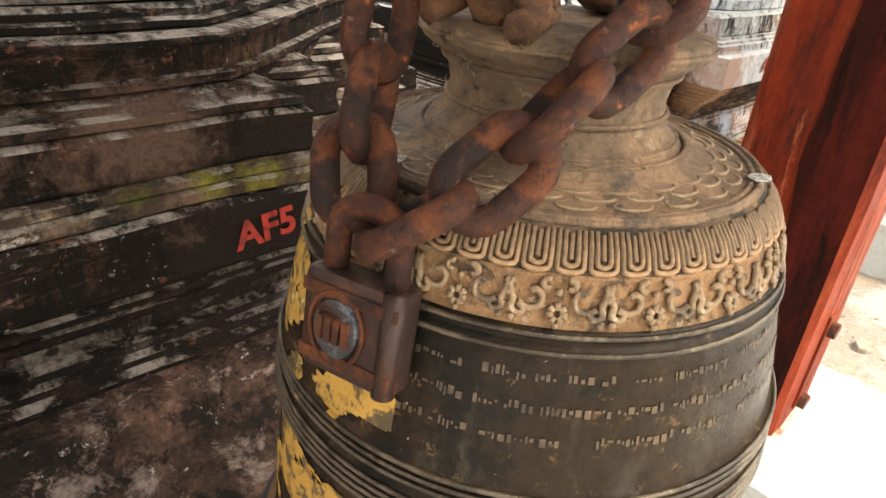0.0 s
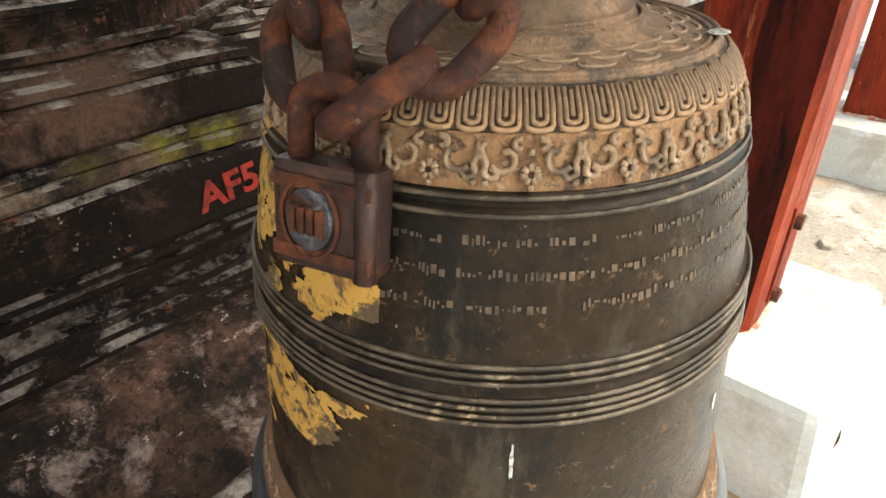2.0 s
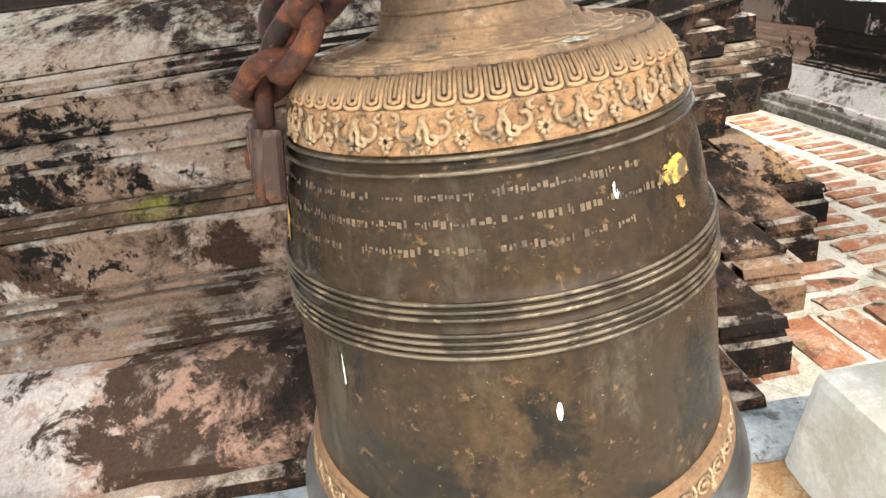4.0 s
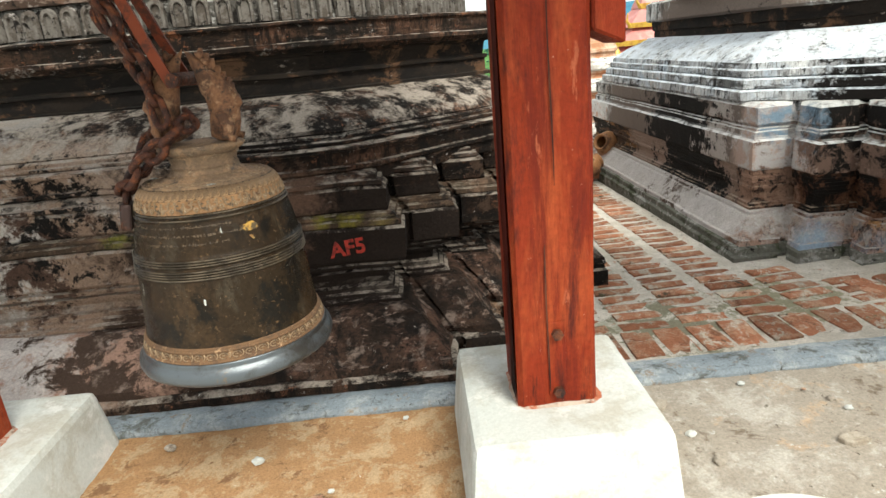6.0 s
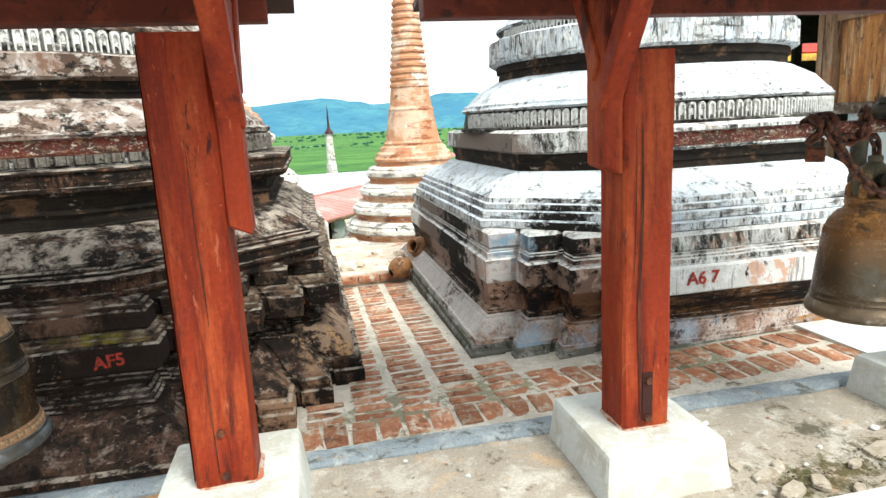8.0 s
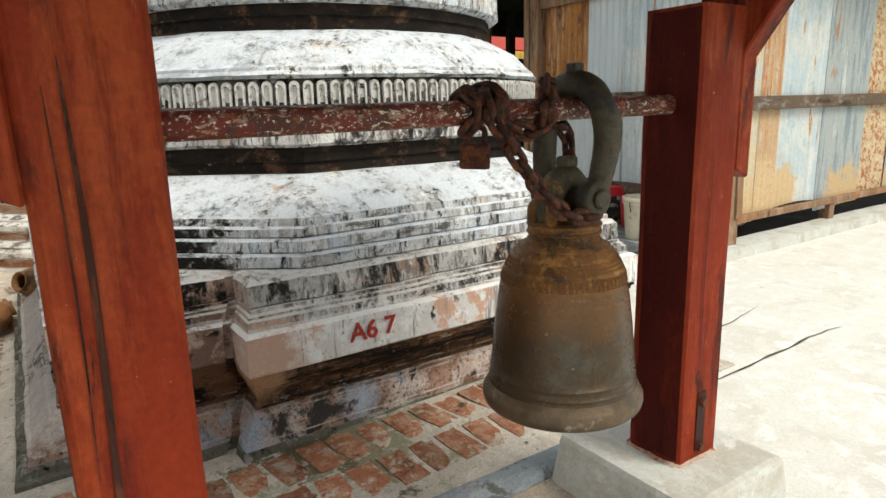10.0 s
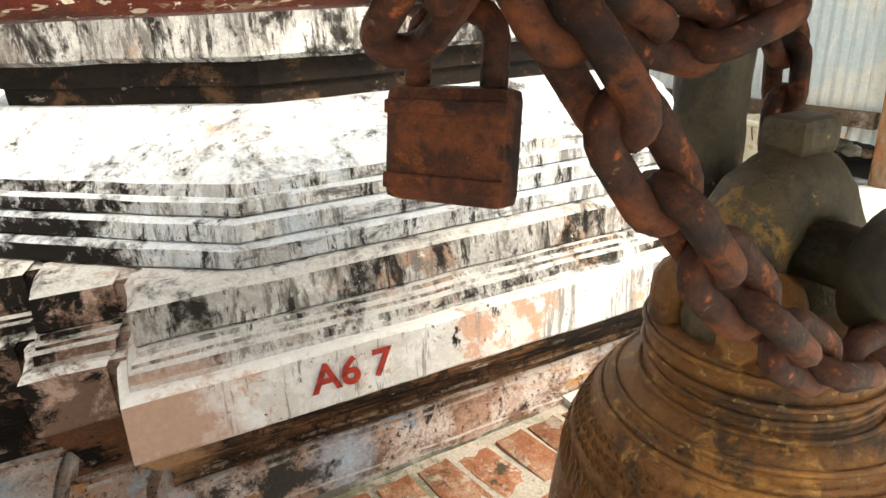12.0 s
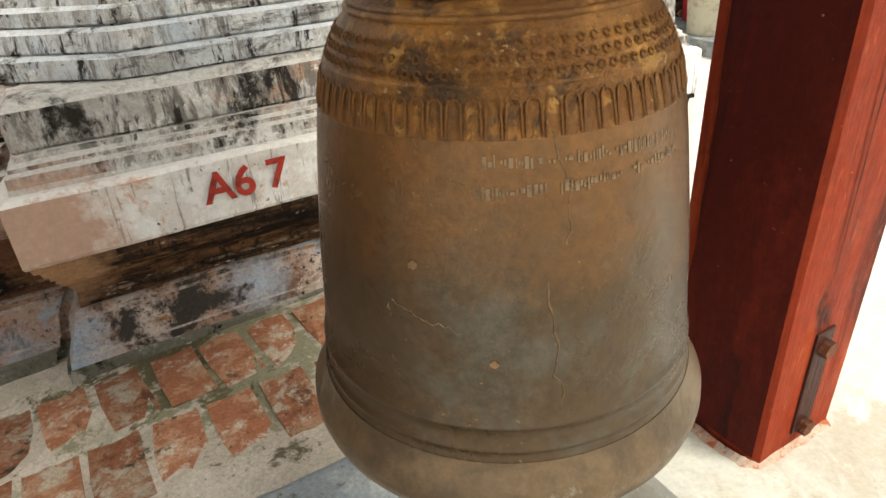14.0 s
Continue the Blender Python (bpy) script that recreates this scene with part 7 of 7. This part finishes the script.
rnd = random.Random(5)
bm = bmesh.new()
for k in range(700):
    a = radians(rnd.uniform(40, 140))
    r = rnd.choice((rnd.uniform(560, 640), rnd.uniform(900, 1000), rnd.uniform(1150, 1600), rnd.uniform(1150, 1600)))
    cx, cy = r * math.cos(a), r * math.sin(a)
    s = rnd.uniform(0.7, 1.5) * (0.6 + r / 800)
    for j in range(5):
        t = bmesh.new()
        bmesh.ops.create_icosphere(t, subdivisions=1, radius=s * rnd.uniform(0.4, 0.8))
        o = Vector((cx + rnd.uniform(-1, 1) * s, cy + rnd.uniform(-1, 1) * s, -15 + s * rnd.uniform(0.3, 0.9)))
        for v in t.verts:
            v.co = v.co * (1 + 0.35 * noise.noise(v.co * 2.0 / s + Vector((k, j, 0)))) + o
        me = bpy.data.meshes.new("t")
        t.to_mesh(me)
        t.free()
        bm.from_mesh(me)
        bpy.data.meshes.remove(me)
tagged(part("far_trees", bm, "leaf"), "scattered dark green bushes and trees on the plain", "trees", kind="stuff")

# ---- small debris at the footings ----
rnd = random.Random(21)
for k in range(26):
    s = rnd.uniform(0.006, 0.020)
    st = part("pebble", stone(s, k * 3.3), rnd.choice(("rough", "cement", "slab", "brick")))
    x = rnd.choice((rnd.uniform(0.35, 1.3), rnd.uniform(1.9, 2.75), rnd.uniform(-1.1, -0.2)))
    st.location = (x, rnd.uniform(-0.30, 0.34), 0.008)
    tagged(st, "small pebble lying on the bare ground", "pebble", group="pebbles")


def flake(x, y, size, turn, seed):
    """A flat broken plate of cement with an angular outline."""
    bm = bmesh.new()
    rim = []
    n = 7
    for i in range(n):
        a = 2 * math.pi * i / n + 0.35 * wob(i, seed, 1.3)
        r = size * (1 + 0.45 * wob(i, seed, 1.7, 4))
        rim.append((r * 1.35 * math.cos(a), r * 0.75 * math.sin(a)))
    low = [bm.verts.new((p, q, -0.006)) for p, q in rim]
    mid = [bm.verts.new((p * 0.99, q * 0.99, 0.009 + 0.003 * wob(p, q, 30, seed))) for p, q in rim]
    top = [bm.verts.new((p * 0.90, q * 0.90, 0.012 + 0.004 * wob(p, q, 30, seed))) for p, q in rim]
    for A, B in ((low, mid), (mid, top)):
        for i in range(n):
            bm.faces.new((A[i], A[(i + 1) % n], B[(i + 1) % n], B[i]))
    bm.faces.new(top)
    bm.faces.new(low[::-1])
    st = part("paving_fragment", bm, "flake")
    st.location, st.rotation_euler = (x, y, 0.002), (radians(2), radians(-2), radians(turn))
    tagged(st, "broken flat flake of pale cement beside the paving edge", "fragment", group="cement flakes")


for k, (x, y, s, turn) in enumerate(((2.014, -0.271, 0.048, 20), (2.144, -0.255, 0.038, 70), (2.53, -0.145, 0.066, 32), (2.00, -0.160, 0.050, 10), (2.08, -0.120, 0.030, 50), (2.66, -0.125, 0.034, 20), (1.93, -0.075, 0.026, 80), (2.36, -0.185, 0.024, 15), (2.24, -0.325, 0.026, 40), (0.86, 0.02, 0.030, 0), (0.45, 0.26, 0.022, 60))):
    flake(x, y, s, turn, 3.1 * k)
bm = bmesh.new()
for k in range(260):
    u, v = rnd.random(), rnd.gauss(0, 0.06)
    c = Vector((1.95 + 0.80 * u, -0.27 + 0.13 * u + v * 0.8, 0.006))
    if c.y > 0.1 or wob(c.x, c.y, 7, 3) < -0.15:
        continue
    a, r = rnd.uniform(0, 6.3), rnd.uniform(0.005, 0.017)
    tip = [bm.verts.new(c + Vector((r * math.cos(a + t) * q, r * math.sin(a + t) * q, rnd.uniform(0, 0.008)))) for t, q in ((0, 1), (1.4, 0.4), (3.14, 0.9), (4.6, 0.45))]
    bm.faces.new(tip)
tagged(part("leaf_litter", bm, "litter"), "dark dry leaf litter along the broken paving edge", "litter", kind="stuff")

# ---- cracks in the paving ----
def crack(points, w, label):
    bm = bmesh.new()
    L, R = [], []
    line = curve_through(points, 10)
    for i, p in enumerate(line):
        d = (line[min(i + 1, len(line) - 1)] - line[max(i - 1, 0)]).normalized()
        s = Vector((-d.y, d.x, 0))
        k = w * (0.35 + 0.65 * abs(wob(i * 0.31, w, 1, 3)) * 1.8) * math.sin(math.pi * min(1, (i + 1) / 12, (len(line) - i) / 12) / 2)
        q = p + s * 0.012 * wob(i * 0.4, 2, 1, 7)
        L.append(bm.verts.new(q + s * k))
        R.append(bm.verts.new(q - s * k))
    for k in range(len(line) - 1):
        bm.faces.new((L[k], R[k], R[k + 1], L[k + 1]))
    tagged(part("crack", bm, "crackdirt"), label, "crack", kind="structure")


crack([(3.34, -0.17, 0.0165), (3.36, -0.30, 0.0165), (3.40, -0.50, 0.0165), (3.46, -0.80, 0.0165), (3.5, -1.3, 0.0165), (3.6, -2.2, 0.0165)], 0.011, "dirt-filled crack across the pale paving")
crack([(3.5, 0.55, 0.0165), (4.1, 0.5, 0.0165), (4.9, 0.52, 0.0165), (5.15, 0.50, 0.0165)], 0.010, "dirt-filled crack across the pale paving")
crack([(3.45, 1.05, 0.0165), (4.1, 0.85, 0.0165), (4.7, 0.9, 0.0165), (5.15, 0.98, 0.0165)], 0.008, "dirt-filled crack across the pale paving")

# ---- bricks of the terrace ----
def brick_mesh(w, d, seed):
    bm = bmesh.new()
    h = 0.02
    n = 5
    top = []
    for i in range(n):
        row = []
        for j in range(3):
            x, y = -w / 2 + w * i / (n - 1), -d / 2 + d * j / 2
            e = 1 if i in (0, n - 1) or j in (0, 2) else 0
            row.append(bm.verts.new((x + 0.010 * wob(i, j, 1.7, seed), y + 0.009 * wob(i, j, 2.3, seed + 5), h + (-0.006 if e else 0.002) + 0.005 * wob(i, j, 1.1, seed + 9))))
        top.append(row)
    for i in range(n - 1):
        for j in range(2):
            bm.faces.new((top[i][j], top[i + 1][j], top[i + 1][j + 1], top[i][j + 1]))
    rim = [top[i][0] for i in range(n)] + [top[n - 1][1], top[n - 1][2]] + [top[i][2] for i in range(n - 2, -1, -1)] + [top[0][1]]
    low = [bm.verts.new((v.co.x * 1.02, v.co.y * 1.02, -0.03)) for v in rim]
    for k in range(len(rim)):
        bm.faces.new((rim[k], low[k], low[(k + 1) % len(rim)], rim[(k + 1) % len(rim)]))
    return mesh_of("brick", bm, "brick")


LONG = [brick_mesh(0.190, 0.066, 3.0 * k) for k in range(5)]
SOLDIER = [brick_mesh(0.106, 0.212, 50 + 3.0 * k) for k in range(5)]
rnd = random.Random(77)


def lay(me, x, y, turn, sink=0.0):
    ob = new("brick", me)
    ob.matrix_basis = Matrix.Translation((x + rnd.uniform(-0.005, 0.005), y + rnd.uniform(-0.005, 0.005), terrace_z(x, y) - 0.014 - sink + rnd.uniform(-0.004, 0.003))) @ pose(0, 0, 0, rnd.uniform(-1.5, 1.5), rnd.uniform(-1.5, 1.5), turn + rnd.uniform(-2.5, 2.5))
    ob.parent = terrace


x = -0.30
while x < 3.9:
    lay(rnd.choice(SOLDIER), x, 0.815 - 0.012 * (x - 1), rnd.uniform(-3, 3))
    if x > 1.55:
        lay(rnd.choice(SOLDIER), x + 0.04, 1.055, 8)
    x += 0.128
for c, xc in enumerate((0.42, 0.665, 0.91, 1.155)):
    y = 0.985
    while y < 3.84:
        if xc - 0.02 > 0.10 + 0.62 * min(1, (y - 0.8) / 0.7) - 0.12:
            lay(rnd.choice(LONG), xc + 0.012 * wob(y, c, 0.8), y, rnd.uniform(-1.5, 1.5) - 1.0)
        y += 0.098 + 0.006 * wob(y, c, 3)
for xc, y1 in ((1.40, 1.42), (1.64, 1.28)):
    y = 0.985
    while y < y1:
        lay(rnd.choice(LONG), xc, y, 6)
        y += 0.1
# broken course of bricks along the face of the ledge
x = -0.10
while x < 1.50:
    ob = new("brick", rnd.choice(LONG))
    ob.matrix_basis = Matrix.Translation((x, 3.885 + rnd.uniform(-0.012, 0.006), -0.075 + rnd.uniform(-0.006, 0.006))) @ pose(0, 0, 0, 90 + rnd.uniform(-4, 4), rnd.uniform(-2, 2), rnd.uniform(-2, 2))
    ob.parent = ledge_wall
    x += 0.205
